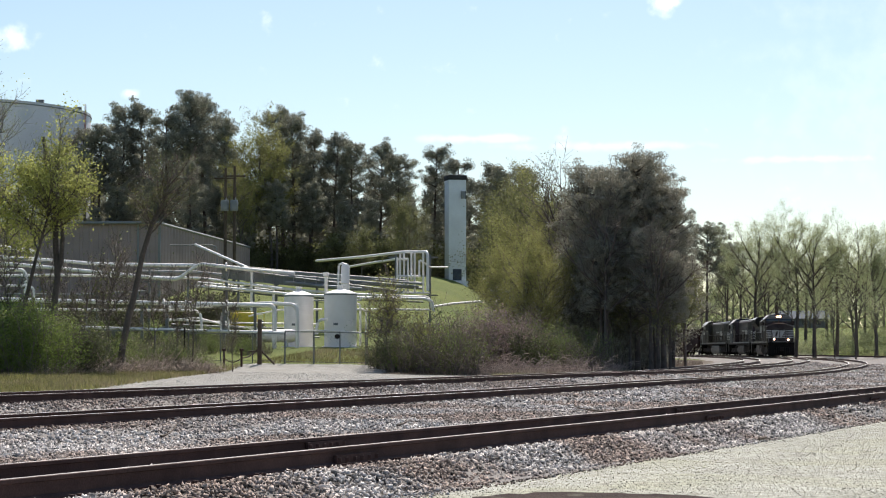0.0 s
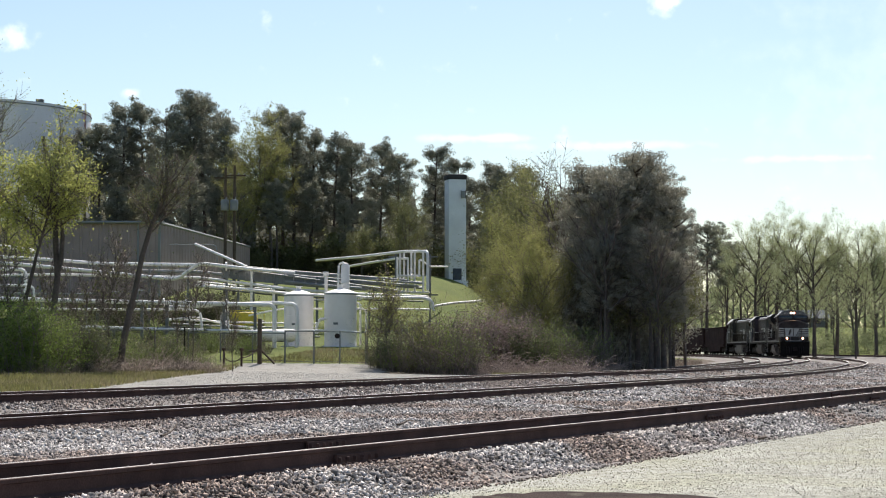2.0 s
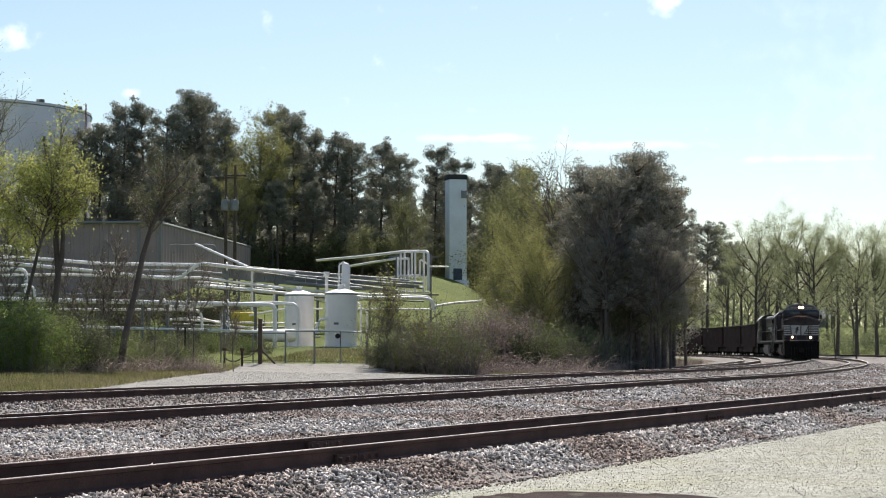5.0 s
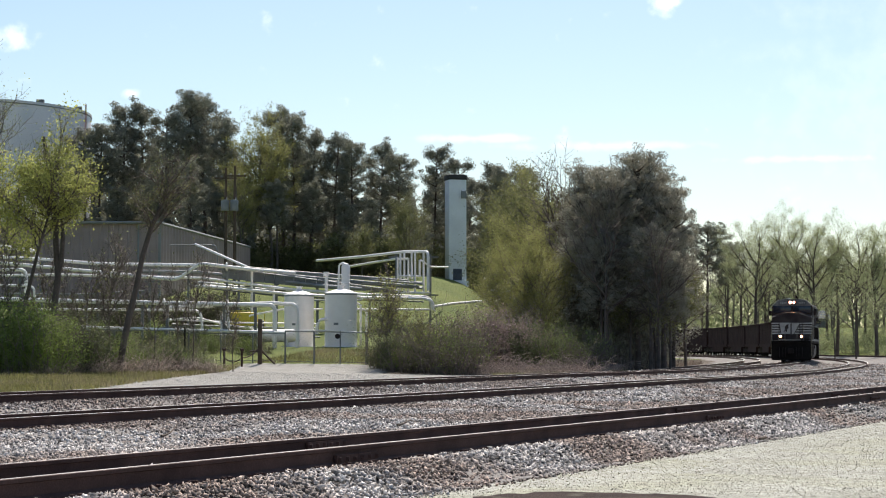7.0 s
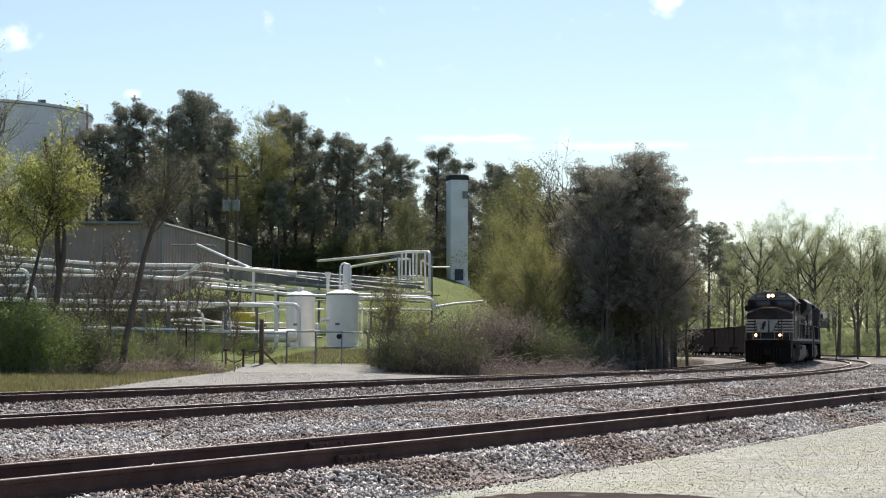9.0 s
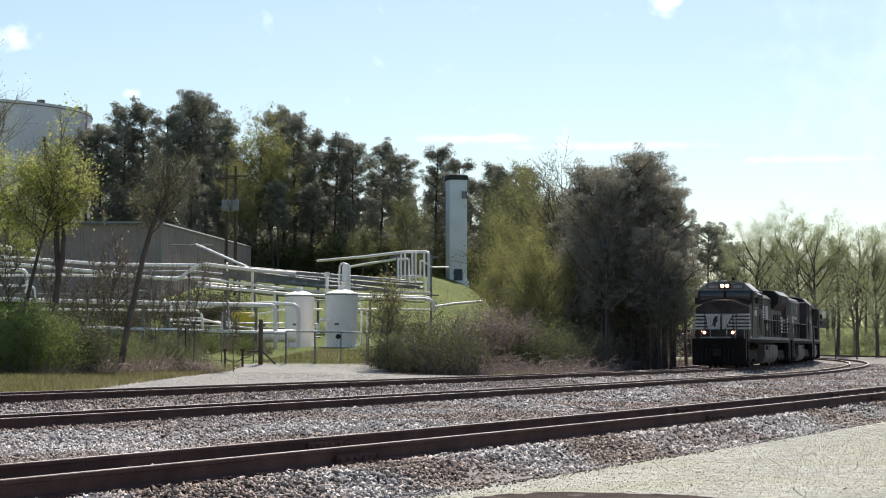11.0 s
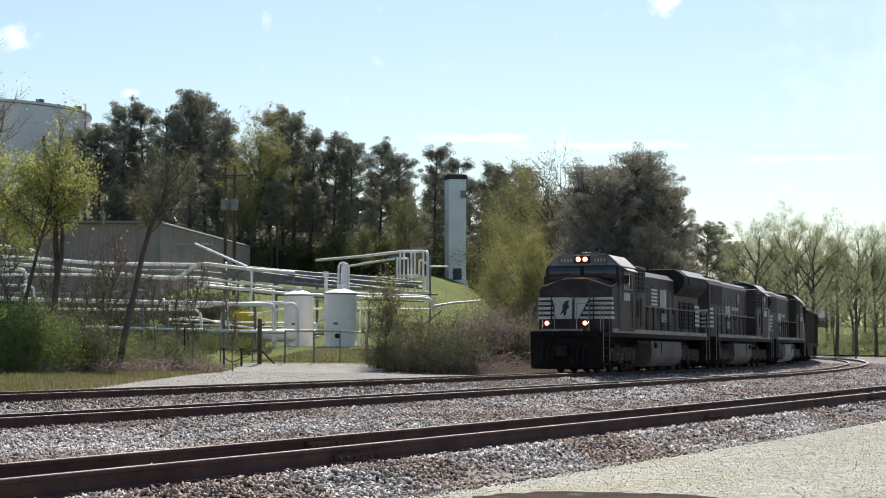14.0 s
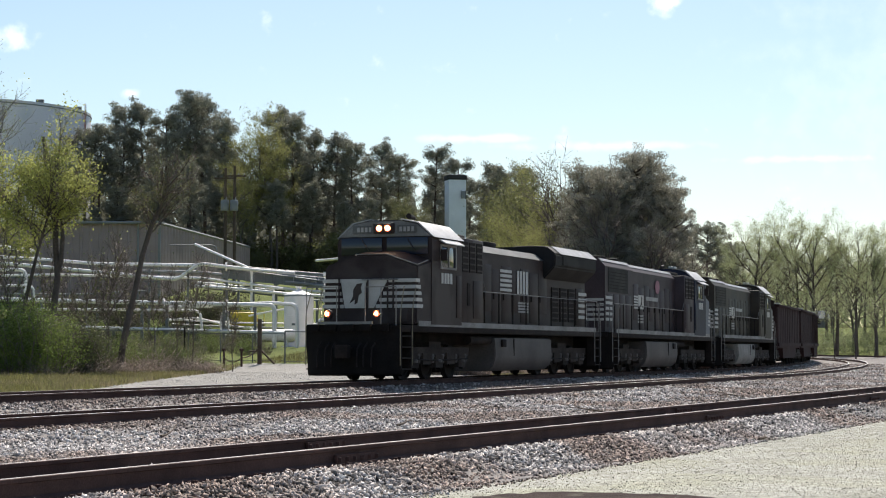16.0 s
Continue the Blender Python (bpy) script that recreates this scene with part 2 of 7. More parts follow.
def box(bm, x0, x1, y0, y1, z0, z1, bevel=0.0, shift=(0, 0)):
    """A box; shift moves its top edge along x and y."""
    vs = [bm.verts.new((x + (shift[0] if z == z1 else 0), y + (shift[1] if z == z1 else 0), z)) for z in (z0, z1) for y in (y0, y1) for x in (x0, x1)]
    fs = [bm.faces.new([vs[i] for i in q]) for q in ((0, 2, 3, 1), (4, 5, 7, 6), (0, 1, 5, 4), (2, 6, 7, 3), (0, 4, 6, 2), (1, 3, 7, 5))]
    if bevel:
        es = {e for f in fs for e in f.edges}
        bmesh.ops.bevel(bm, geom=list(es), offset=bevel, segments=2, affect="EDGES", profile=0.5)
    return bm


def boxes(*specs, bevel=0.0):
    bm = bmesh.new()
    for s in specs:
        box(bm, *s, bevel=bevel)
    return bm


def prism(profile, a, b, axis="x"):
    """A closed outline of (p, q) pairs drawn out from a to b along an axis."""
    bm = bmesh.new()

    def at(p, q, w):
        return (w, p, q) if axis == "x" else (p, w, q) if axis == "y" else (p, q, w)
    r = [[bm.verts.new(at(p, q, w)) for p, q in profile] for w in (a, b)]
    n = len(profile)
    for i in range(n):
        bm.faces.new((r[0][i], r[0][(i + 1) % n], r[1][(i + 1) % n], r[1][i]))
    bm.faces.new(r[0][::-1])
    bm.faces.new(r[1])
    bmesh.ops.recalc_face_normals(bm, faces=bm.faces)
    return bm


def tube_into(bm, pts, radius, sides=8, taper=None):
    """A round bar along points; taper gives the radius at each point."""
    pts = [Vector(p) for p in pts]
    rings = []
    for i, p in enumerate(pts):
        d = (pts[min(i + 1, len(pts) - 1)] - pts[max(i - 1, 0)]).normalized()
        a = d.cross(Vector((0, 0, 1)) if abs(d.z) < 0.9 else Vector((1, 0, 0))).normalized()
        c = d.cross(a)
        r = taper[i] if taper else radius
        rings.append([bm.verts.new(p + a * cos(2 * pi * k / sides) * r + c * sin(2 * pi * k / sides) * r) for k in range(sides)])
    for r0, r1 in zip(rings, rings[1:]):
        for k in range(sides):
            f = bm.faces.new((r0[k], r0[(k + 1) % sides], r1[(k + 1) % sides], r1[k]))
            f.smooth = True
    bm.faces.new(rings[0][::-1])
    bm.faces.new(rings[-1])
    return bm


def tube(pts, radius, sides=8, taper=None):
    return tube_into(bmesh.new(), pts, radius, sides, taper)


def bent(pts, r=0.4, steps=4):
    """A line of points with its corners rounded, as a pipe is bent."""
    pts = [Vector(p) for p in pts]
    out = [pts[0]]
    for a, b, c in zip(pts, pts[1:], pts[2:]):
        q = min(r, (a - b).length * 0.45, (c - b).length * 0.45)
        p0, p1 = b + (a - b).normalized() * q, b + (c - b).normalized() * q
        for i in range(steps + 1):
            t = i / steps
            out.append(p0.lerp(b, t).lerp(b.lerp(p1, t), t))
    return out + [pts[-1]]


def lathe_into(bm, profile, sides=24, at=(0, 0, 0)):
    """Turns (radius, height) pairs about the upright axis."""
    rings = []
    for r, z in profile:
        rings.append([bm.verts.new((at[0] + cos(2 * pi * k / sides) * r, at[1] + sin(2 * pi * k / sides) * r, at[2] + z)) for k in range(sides)] if r > 1e-4
                     else [bm.verts.new((at[0], at[1], at[2] + z))])
    for r0, r1 in zip(rings, rings[1:]):
        for k in range(sides):
            q = [r0[k % len(r0)], r0[(k + 1) % sides % len(r0)], r1[(k + 1) % sides % len(r1)], r1[k % len(r1)]]
            q = list(dict.fromkeys(q))
            if len(q) > 2:
                f = bm.faces.new(q)
                f.smooth = True
    for ring, flip in ((rings[0], True), (rings[-1], False)):
        if len(ring) > 2:
            bm.faces.new(ring[::-1] if flip else ring)
    return bm


def lathe(profile, sides=24, at=(0, 0, 0)):
    return lathe_into(bmesh.new(), profile, sides, at)


def handrail(bm, pts, posts, foot, r=0.02):
    tube_into(bm, pts, r, 6)
    for p in posts:
        tube_into(bm, [p, (p[0], p[1], foot)], r, 6)


def thing(name, m=None, label="", category="", group="", kind=""):
    ob = new(name)
    ob.empty_display_size = 0.1
    if m is not None:
        ob.matrix_world = m
    return tagged(ob, label, category, group, kind)


# ---- the lie of the land ----
_tree_s = LINE_S[::4]
_tree_x, _tree_y = LINE_X[::4], LINE_Y[::4]


def line_coords(x, y):
    """How far along the line, and how far off it towards the camera, points lie (arrays)."""
    x, y = np.atleast_1d(x).astype(float), np.atleast_1d(y).astype(float)
    s, o = np.empty_like(x), np.empty_like(x)
    for i in range(0, len(x), 4000):
        dx = x[i:i + 4000, None] - _tree_x[None]
        dy = y[i:i + 4000, None] - _tree_y[None]
        j = np.argmin(dx * dx + dy * dy, axis=1)
        h = np.interp(_tree_s[j], LINE_S, LINE_H)
        ddx, ddy = dx[np.arange(len(j)), j], dy[np.arange(len(j)), j]
        s[i:i + 4000] = _tree_s[j] + ddx * np.cos(h) + ddy * np.sin(h)
        o[i:i + 4000] = ddx * np.sin(h) - ddy * np.cos(h)
    return s, o


def smooth(a, b, x):
    t = np.clip((x - a) / (b - a), 0, 1)
    return t * t * (3 - 2 * t)


def bed_z(s, o):
    """Height of the railway bed over a stretch of the line (arrays): shoulders under each track, hollows between them."""
    near = 14.6 + np.clip((s + 44) / 36, -0.4, 1.3)
    z = -0.185 - 0.165 * smooth(1.3, 2.3, o) - 0.22 * smooth(-1.5, -3.4, o)
    z = np.where(o > 3.2, -0.35 - 0.02 * smooth(3.2, 3.6, o), z)
    z = np.where(o > 6.3, -0.37 - 0.07 * smooth(6.3, 8.5, o) + 0.215 * smooth(near - 3.2, near - 1.4, o) - 0.2 * smooth(near + 1.05, near + 1.8, o), z)
    inner = smooth(30, 90, s) * smooth(-2.0, -3.2, o) * (1 - smooth(-6.2, -7.8, o))
    return np.interp(s, LINE_S, LINE_Z) + z + 0.12 * inner


def lot_edge(s):
    return 14.6 + np.clip((s + 44) / 36, -0.4, 1.3) + 1.65


def ground_z(x, y):
    """Height of the ground away from the railway bed (arrays)."""
    x, y = np.atleast_1d(x).astype(float), np.atleast_1d(y).astype(float)
    s, o = line_coords(x, y)
    base = np.interp(s, LINE_S, LINE_Z)
    behind = -o
    front = base * (1 - smooth(20, 60, o)) - 0.425
    hill = 0.3 * smooth(3, 30, behind) + 1.3 * smooth(99, 124, y) * smooth(4, -6, x - 0.03 * y) + 8.4 * smooth(125, 232, y) * smooth(14, -4, x - 0.1 * (y - 200)) * smooth(8, 30, behind)
    hill = hill + 9 * smooth(200, 330, y) * smooth(-10, -70, x)
    front = front + 5.2 * smooth(282, 345, y) * smooth(34, 54, x)
    return np.where(o > 8, front, np.where(behind > 2.0, base - 0.42 + hill, base - 0.45))


def gz(x, y):
    return float(ground_z([x], [y])[0])


def build_ground():
    # one sheet, close-meshed where the camera is near and coarse towards the horizon; it dips under the railway bed
    ys = np.concatenate([[-4000, -1500, -600, -250, -100, -40], np.arange(-15, 130, 1.25), np.arange(130, 330, 5.0), [340, 360, 400, 500, 700, 1000, 1600, 2600, 4400]])
    xs = np.concatenate([[-4000, -1500, -700, -300], np.arange(-180, -60, 8.0), np.arange(-60, 60, 1.25), np.arange(60, 180, 8.0), [300, 700, 1500, 4000]])
    gx, gy = np.meshgrid(xs, ys)
    x, y = gx.ravel(), gy.ravel()
    s, o = line_coords(x, y)
    z = ground_z(x, y)
    inside = (o > -3.4 - 4.5 * smooth(12, 78, s)) & (o < lot_edge(s) - 0.6)
    z = np.where(inside, z - 0.25, z)
    nx = len(xs)
    faces = [(j * nx + i, j * nx + i + 1, (j + 1) * nx + i + 1, (j + 1) * nx + i) for j in range(len(ys) - 1) for i in range(nx - 1)]
    me = mesh_from("ground", np.column_stack([x, y, z]).tolist(), faces, "ground")
    # how much gravel, leaf litter and bare earth covers each spot
    reach = 48 - 30.5 * smooth(45, 105, s)
    gravel = np.where(o > 6, 1.0 - smooth(reach, reach * 1.25, o), 0.0)
    gravel = np.where((o < 0) & (o > -8), np.maximum(gravel, 0.75 * smooth(-6.0, -3.5, o) * smooth(-13, -11, x)), gravel)
    drive = smooth(-12.4, -10.8, x - 0.6 * smooth(75, 50, y)) * (1 - smooth(3.6, 6.5, x)) * (1 - smooth(106, 109, y) * smooth(-3, -4, x)) * (1 - smooth(97, 100, y) * smooth(-4, -3, x)) * smooth(50, 60, y)
    gravel = np.where(o < 0, np.maximum(gravel, drive), gravel)
    litter = np.where(o < -3, smooth(-6.5, -3.5, x - 0.02 * (y - 100)) * smooth(80, 96, y) * smooth(-26, -18, o) * (1 - smooth(200, 230, y)), 0)
    litter = np.maximum(litter, smooth(232, 242, y) * (1 - smooth(335, 350, y)) * smooth(20, 0, x - 0.2 * (y - 240)))
    col = me.color_attributes.new("cover", "FLOAT_COLOR", "POINT")
    col.data.foreach_set("color", np.column_stack([gravel, litter, np.where(o < 0, 1.0, 0.0), np.ones_like(x)]).ravel())
    me.shade_smooth()
    tagged(new("ground", me), "ground of pale gravel, spring grass and leaf litter", "ground", kind="structure")
    # the railway bed
    ss = np.concatenate([np.arange(-60, 70, 0.7), np.arange(70, 400, 4.0)])
    oo = np.concatenate([[-9.5, -8.0, -7.0, -6.2, -5.2, -4.2, -3.4], np.arange(-3.0, 9.1, 0.3), np.arange(9.5, 11.5, 0.5)])
    tail = np.linspace(-3.6, 1.95, 22)
    rows = []
    for s_ in ss:
        near = 14.6 + np.clip((s_ + 44) / 36, -0.4, 1.3)
        left = -3.8 - 5.7 * ease(12, 78, s_)
        o_ = np.concatenate([np.maximum(oo, left), near + tail])
        z_ = bed_z(np.full_like(o_, s_), o_) + np.array([noise.noise((s_ * 0.9, q * 0.9, 0)) * 0.025 for q in o_])
        h = np.interp(s_, LINE_S, LINE_H)
        rows.append(np.column_stack([np.interp(s_, LINE_S, LINE_X) + sin(h) * o_, np.interp(s_, LINE_S, LINE_Y) - cos(h) * o_, z_]))
    n = rows[0].shape[0]
    faces = [(i * n + k, i * n + k + 1, (i + 1) * n + k + 1, (i + 1) * n + k) for i in range(len(ss) - 1) for k in range(n - 1)]
    me = mesh_from("ballast_bed", np.concatenate(rows).tolist(), faces, "ballast", True)
    tagged(new("ballast_bed", me), "bed of grey crushed-stone ballast under the tracks", "ballast", kind="structure")


RAIL = [(-0.07, -0.18), (0.07, -0.18), (0.07, -0.165), (0.012, -0.14), (0.012, -0.045), (0.036, -0.035), (0.036, -0.006), (0.028, 0.0),
        (-0.028, 0.0), (-0.036, -0.006), (-0.036, -0.035), (-0.012, -0.045), (-0.012, -0.14), (-0.07, -0.165)]


def rail_mesh(off, s0, s1, step, lift, head):
    n = len(RAIL)
    ss = np.arange(s0, s1 + 0.1, step)
    verts, faces, idx = [], [], []
    for s in ss:
        for p, q in RAIL:
            verts.append(on_line(s, off(s) + p, q + lift))
    for i in range(len(ss) - 1):
        for k in range(n):
            faces.append((i * n + k, (i + 1) * n + k, (i + 1) * n + (k + 1) % n, i * n + (k + 1) % n))
            idx.append(1 if k == 7 else 0)
    me = mesh_from("rail", verts, faces, "rail_side")
    me.materials.append(M[head])
    me.polygons.foreach_set("material_index", idx)
    return me


def build_track(name, off, lift, tilt, s0, s1, label):
    t = thing(name, None, label, "railway track", "railway tracks", "structure")
    for side in (-1, 1):
        mpart("rail", rail_mesh(lambda s: off(s) + 0.7525 * side, s0, s1, 1.0, lift + (tilt if side > 0 else 0), "rail_dull" if name == "near_track" else "rail_top"), t, "rusty steel rail with a polished head")
    return t


def build_tracks():
    build_track("main_track", off_main, 0, 0, -60, 400, "curved main track with rusty rails on grey ballast")
    build_track("second_track", off_second, -0.2, 0.025, -60, 400, "curved second track with rusty rails beside the main track")
    build_track("near_track", off_near, -0.06, 0.03, -56, 400, "curved siding with rusty rails beside a gravel lot")
    build_track("inner_track", off_inner, -0.1, 0, 12, 400, "curved inner track that leaves the main track")


def build_ties():
    """Ties, tie plates and spikes, and rail joints."""
    bm = bmesh.new()
    box(bm, -0.115, 0.115, -1.24, 1.24, -0.18, 0.0, bevel=0.012)
    tie = bpy.data.meshes.new("tie")
    bm.to_mesh(tie)
    bm.free()
    tie.materials.append(M["tie"])
    rng = random.Random(5)
    for name, off, lift, s0, s1 in (("main_track", off_main, 0, -26, 115), ("second_track", off_second, -0.19, -30, 115), ("near_track", off_near, -0.05, -52, 90), ("inner_track", off_inner, -0.1, 50, 120)):
        track = bpy.data.objects[name]
        plates = bmesh.new()
        s = s0
        while s < s1:
            h = np.interp(s, LINE_S, LINE_H) + rng.gauss(0, 0.012)
            p = on_line(s, off(s), lift - 0.192 + rng.gauss(0, 0.004))
            ob = new("tie", tie)
            ob.parent = track
            ob.matrix_world = Matrix.Translation(p) @ Matrix.Rotation(h, 4, "Z") @ Matrix.Translation((0, rng.gauss(0, 0.02), 0))
            if s < s0 + 75:
                for side in (-1, 1):
                    for q in (-0.115, 0.115):
                        c = on_line(s + rng.gauss(0, 0.01), off(s) + 0.7525 * side + q, lift - 0.18)
                        m = Matrix.Translation(c) @ Matrix.Rotation(h, 4, "Z")
                        g = bmesh.ops.create_cube(plates, size=1.0, matrix=m @ Matrix.Diagonal((0.18, 0.1, 0.03, 1)))
                        for e in (-0.05, 0.05):
                            bmesh.ops.create_cube(plates, size=1.0, matrix=m @ Matrix.Translation((e, -0.02 if q > 0 else 0.02, 0.025)) @ Matrix.Diagonal((0.03, 0.04, 0.05, 1)))
            s += 0.53
        tagged(part("tie_plates", plates, "rail_side", track, "rusty tie plates and spikes"), kind="stuff")
    # bolted joint bars on the near track
    track = bpy.data.objects["near_track"]
    for s, side in ((-32.0, 1), (-29.9, -1), (-20.2, 1), (-17.0, -1), (-8.1, 1), (-5.0, -1), (4.0, 1)):
        for face in (-1, 1):
            bm = bmesh.new()
            for k in range(2):
                a, b = on_line(s + 0.45 * k - 0.45, off_near(s) + 0.7525 * side + 0.03 * face, -0.06 - 0.09), on_line(s + 0.45 * k, off_near(s) + 0.7525 * side + 0.03 * face, -0.06 - 0.09)
                m = (a + b) / 2
                h = np.interp(s, LINE_S, LINE_H)
                bmesh.ops.create_cube(bm, size=1.0, matrix=Matrix.Translation(m) @ Matrix.Rotation(h, 4, "Z") @ Matrix.Diagonal((0.45, 0.03, 0.09, 1)))
            for k in range(6):
                p = on_line(s - 0.4 + 0.16 * k, off_near(s) + 0.7525 * side + 0.05 * face, -0.15)
                bmesh.ops.create_cube(bm, size=0.04, matrix=Matrix.Translation(p))
            part("joint_bar", bm, "rail_side", track, "bolted joint bar")


build_ground()
build_tracks()
build_ties()


# ---- the works behind the tracks ----
def pipe(pts, r, material="white", r_bend=0.5, label="white-painted process pipe on steel supports"):
    ob = part("pipe", tube(bent(pts, r_bend), r * 0.84, 10), material, None)
    return tagged(ob, label, "pipe", "process pipes of the works")


def flanged(ob, pts, r, material="white"):
    """Flange rings on a pipe at the points given, along x."""
    for p in pts:
        part("flange", tube([(p[0] - 0.05, p[1], p[2]), (p[0] + 0.05, p[1], p[2])], r * 1.7, 12), material, ob)


def support(x, y, top, arms=(), material="greysteel", r=0.09):
    """A steel pipe support: post, foot plate and cross arms at the heights given."""
    z = gz(x, y)
    t = thing("pipe_support", pose(x, y, z), "grey steel pipe support on a base plate", "pipe support", "pipe supports of the works")
    part("post", boxes((-r, r, -r, r, 0, top - z)), material, t)
    part("base_plate", boxes((-0.2, 0.2, -0.2, 0.2, -0.05, 0.04)), material, t)
    for a in arms:
        part("arm", boxes((-0.7, 0.7, -r * 0.8, r * 0.8, a - z - 0.12, a - z)), material, t)
    return t


def build_pipes():
    # upper run along the shed
    pipe([(-37.9, 150, 9.21), (-35.21, 150, 9.07), (-32.43, 150, 8.71), (-32.25, 150, 7.59)], 0.2)
    pipe([(-37.4, 148, 8.3), (-32.08, 148, 7.99), (-26.76, 148, 7.59), (-19.45, 148, 7.5)], 0.17)
    p = pipe([(-36.64, 145, 7.76), (-29.69, 145, 7.15), (-20.49, 145, 6.24), (-18.75, 145, 7.5), (-14.72, 145, 7.02), (-11.86, 150, 6.96)], 0.17)
    flanged(p, [(-25.35, 145, 6.73), (-16.67, 145, 7.25)], 0.2)
    pipe([(-36.02, 146, 6.58), (-29.9, 146, 6.67), (-22.47, 146, 6.5), (-18.62, 146, 6.41), (-12.41, 146, 5.58)], 0.13)
    pipe([(-18.93, 144, 5.73), (-15.69, 144, 5.51), (-11.38, 144, 5.08), (-6.29, 146, 4.92)], 0.14)
    pipe([(-23.5, 147, 6.97), (-19.32, 147, 6.93), (-15.14, 147, 6.49), (-10.06, 150, 5.97), (-6.47, 150, 5.71)], 0.16, "galv", label="grey insulated pipe on the pipe rack")
    pipe([(-15.9, 150, 7.41), (-11.1, 152, 7.04), (-6.26, 156, 6.83), (-3.07, 160, 6.7)], 0.14, "galv", label="grey insulated pipe on the pipe rack")
    pipe([(-15.57, 149, 7.06), (-11.03, 151, 6.69), (-6.22, 155, 6.42), (-2.11, 160, 6.22)], 0.13, "galv", label="grey insulated pipe on the pipe rack")
    pipe([(-14.92, 147, 6.01), (-11.78, 149, 5.58), (-6.55, 152, 5.31), (-1.12, 156, 5.2), (-0.84, 156, 4.22)], 0.15)
    pipe([(-21.03, 160, 9.81), (-15.75, 152, 7.5)], 0.12)
    pipe([(-23.48, 162, 9.87), (-19.45, 162, 9.87), (-19.4, 162, 8.13)], 0.05, "galv", label="thin grey vent pipe beside the shed")
    # lower runs
    p = pipe([(-29.6, 120, 4.14), (-24.22, 120, 3.99), (-10.92, 120, 3.71), (-10.71, 120, 3.49), (-10.71, 120, 0.44)], 0.17)
    flanged(p, [(-17.75, 120, 3.85), (-13.72, 120, 3.77), (-16.31, 120, 3.82)], 0.17)
    pipe([(-17.97, 124, 3.65), (-11.1, 122, 3.9), (-9.56, 121, 3.77), (-9.35, 121, 3.44), (-9.35, 121, 0.58)], 0.15)
    pipe([(-26.45, 122, 3.5), (-15.67, 122, 3.42), (-15.56, 122, 2.11)], 0.1)
    pipe([(-23.3, 119, 2.33), (-17.24, 119, 2.15), (-11.9, 119, 2.01), (-9.94, 119, 1.94)], 0.11)
    pipe([(-17.97, 124, 2.8), (-16.3, 124, 3.02), (-14.44, 124, 2.54), (-11.56, 123, 2.12)], 0.08)
    pipe([(-14.44, 123, 1.97), (-14.44, 123, 3.22), (-13.99, 123, 3.52), (-13.99, 123, 1.97)], 0.1)
    pipe([(-34.12, 140, 6.81), (-30.98, 140, 6.81), (-30.98, 140, 5.05)], 0.16)
    pipe([(-33.63, 138, 5.61), (-29.91, 138, 5.53), (-29.91, 138, 4.17)], 0.11)
    pipe([(-33.63, 138, 4.99), (-26.61, 138, 4.91), (-21.96, 140, 5.26)], 0.08, "galv", label="thin grey pipe among the white pipes")
    pipe([(-14.82, 146, 7.06), (-14.82, 146, 3.48)], 0.12)
    pipe([(-13.11, 146, 5.58), (-13.11, 146, 3.48)], 0.12)
    pipe([(-8.25, 123, 1.9), (-8.25, 123, 2.34), (-8.06, 123, 2.86), (-7.51, 123, 2.86)], 0.12)
    pipe([(-10.19, 122, 2.11), (-6.72, 122, 2.11), (-5.26, 122, 1.96)], 0.07)
    pipe([(-8.33, 130, 3.67), (-11.05, 130, 3.67), (-13.39, 130, 3.2)], 0.08)
    pipe([(-9.05, 132, 4.34), (-5.69, 132, 4.34)], 0.07, "galv", label="thin grey pipe among the white pipes")
    pipe([(-5.83, 128, 4.01), (-5.6, 128, 3.93), (-5.6, 128, 1.17)], 0.09)
    pipe([(-5.37, 128, 3.62), (-5.21, 128, 3.47), (-5.21, 128, 1.17)], 0.09)
    pipe([(-5.92, 130, 3.67), (-0.96, 134, 3.71)], 0.09)
    pipe([(-5.86, 136, 4.61), (-1.43, 140, 4.67), (-0.84, 140, 4.51), (-0.67, 140, 3.71)], 0.15)
    pipe([(-0.89, 142, 4.09), (0.7, 146, 4.44), (3.05, 150, 4.72)], 0.12)
    # tall loops of pipe by the hill
    pipe([(-12.41, 185, 9.59), (-7.54, 175, 9.49), (-3.41, 165, 9.44), (-1.29, 160, 9.19), (-1.29, 160, 5.88)], 0.15)
    pipe([(-9.38, 180, 8.71), (-6.98, 174, 8.82), (-4.17, 166, 8.85), (-3.01, 162, 8.66)], 0.13)
    for a, b in (((-3.96, 163.4, 8.87), (-3.96, 163.4, 5.74)), ((-3.71, 163, 9.19), (-3.71, 163, 5.73)), ((-3.37, 163, 9.29), (-3.37, 163, 5.73)), ((-3.02, 162.6, 8.74), (-3.02, 162.6, 5.72)), ((-2.72, 162.2, 9.25), (-2.72, 162.2, 6.92)), ((-2.43, 162, 9.24), (-2.43, 162, 5.7)), ((-2.02, 161, 8.51), (-2.02, 161, 7.07)), ((-1.68, 160.5, 9.16), (-1.68, 160.5, 5.66))):
        pipe([a, b], 0.11)
    for a, b in (((-3.88, 162, 7.2), (-1.89, 162, 7.2)), ((-3.89, 162.5, 5.76), (-1.15, 160, 5.69)), ((-1.93, 161, 8.51), (-1.07, 163, 8.02)), ((-1.33, 165, 8.11), (0.44, 185, 8.98))):
        pipe([a, b], 0.1)
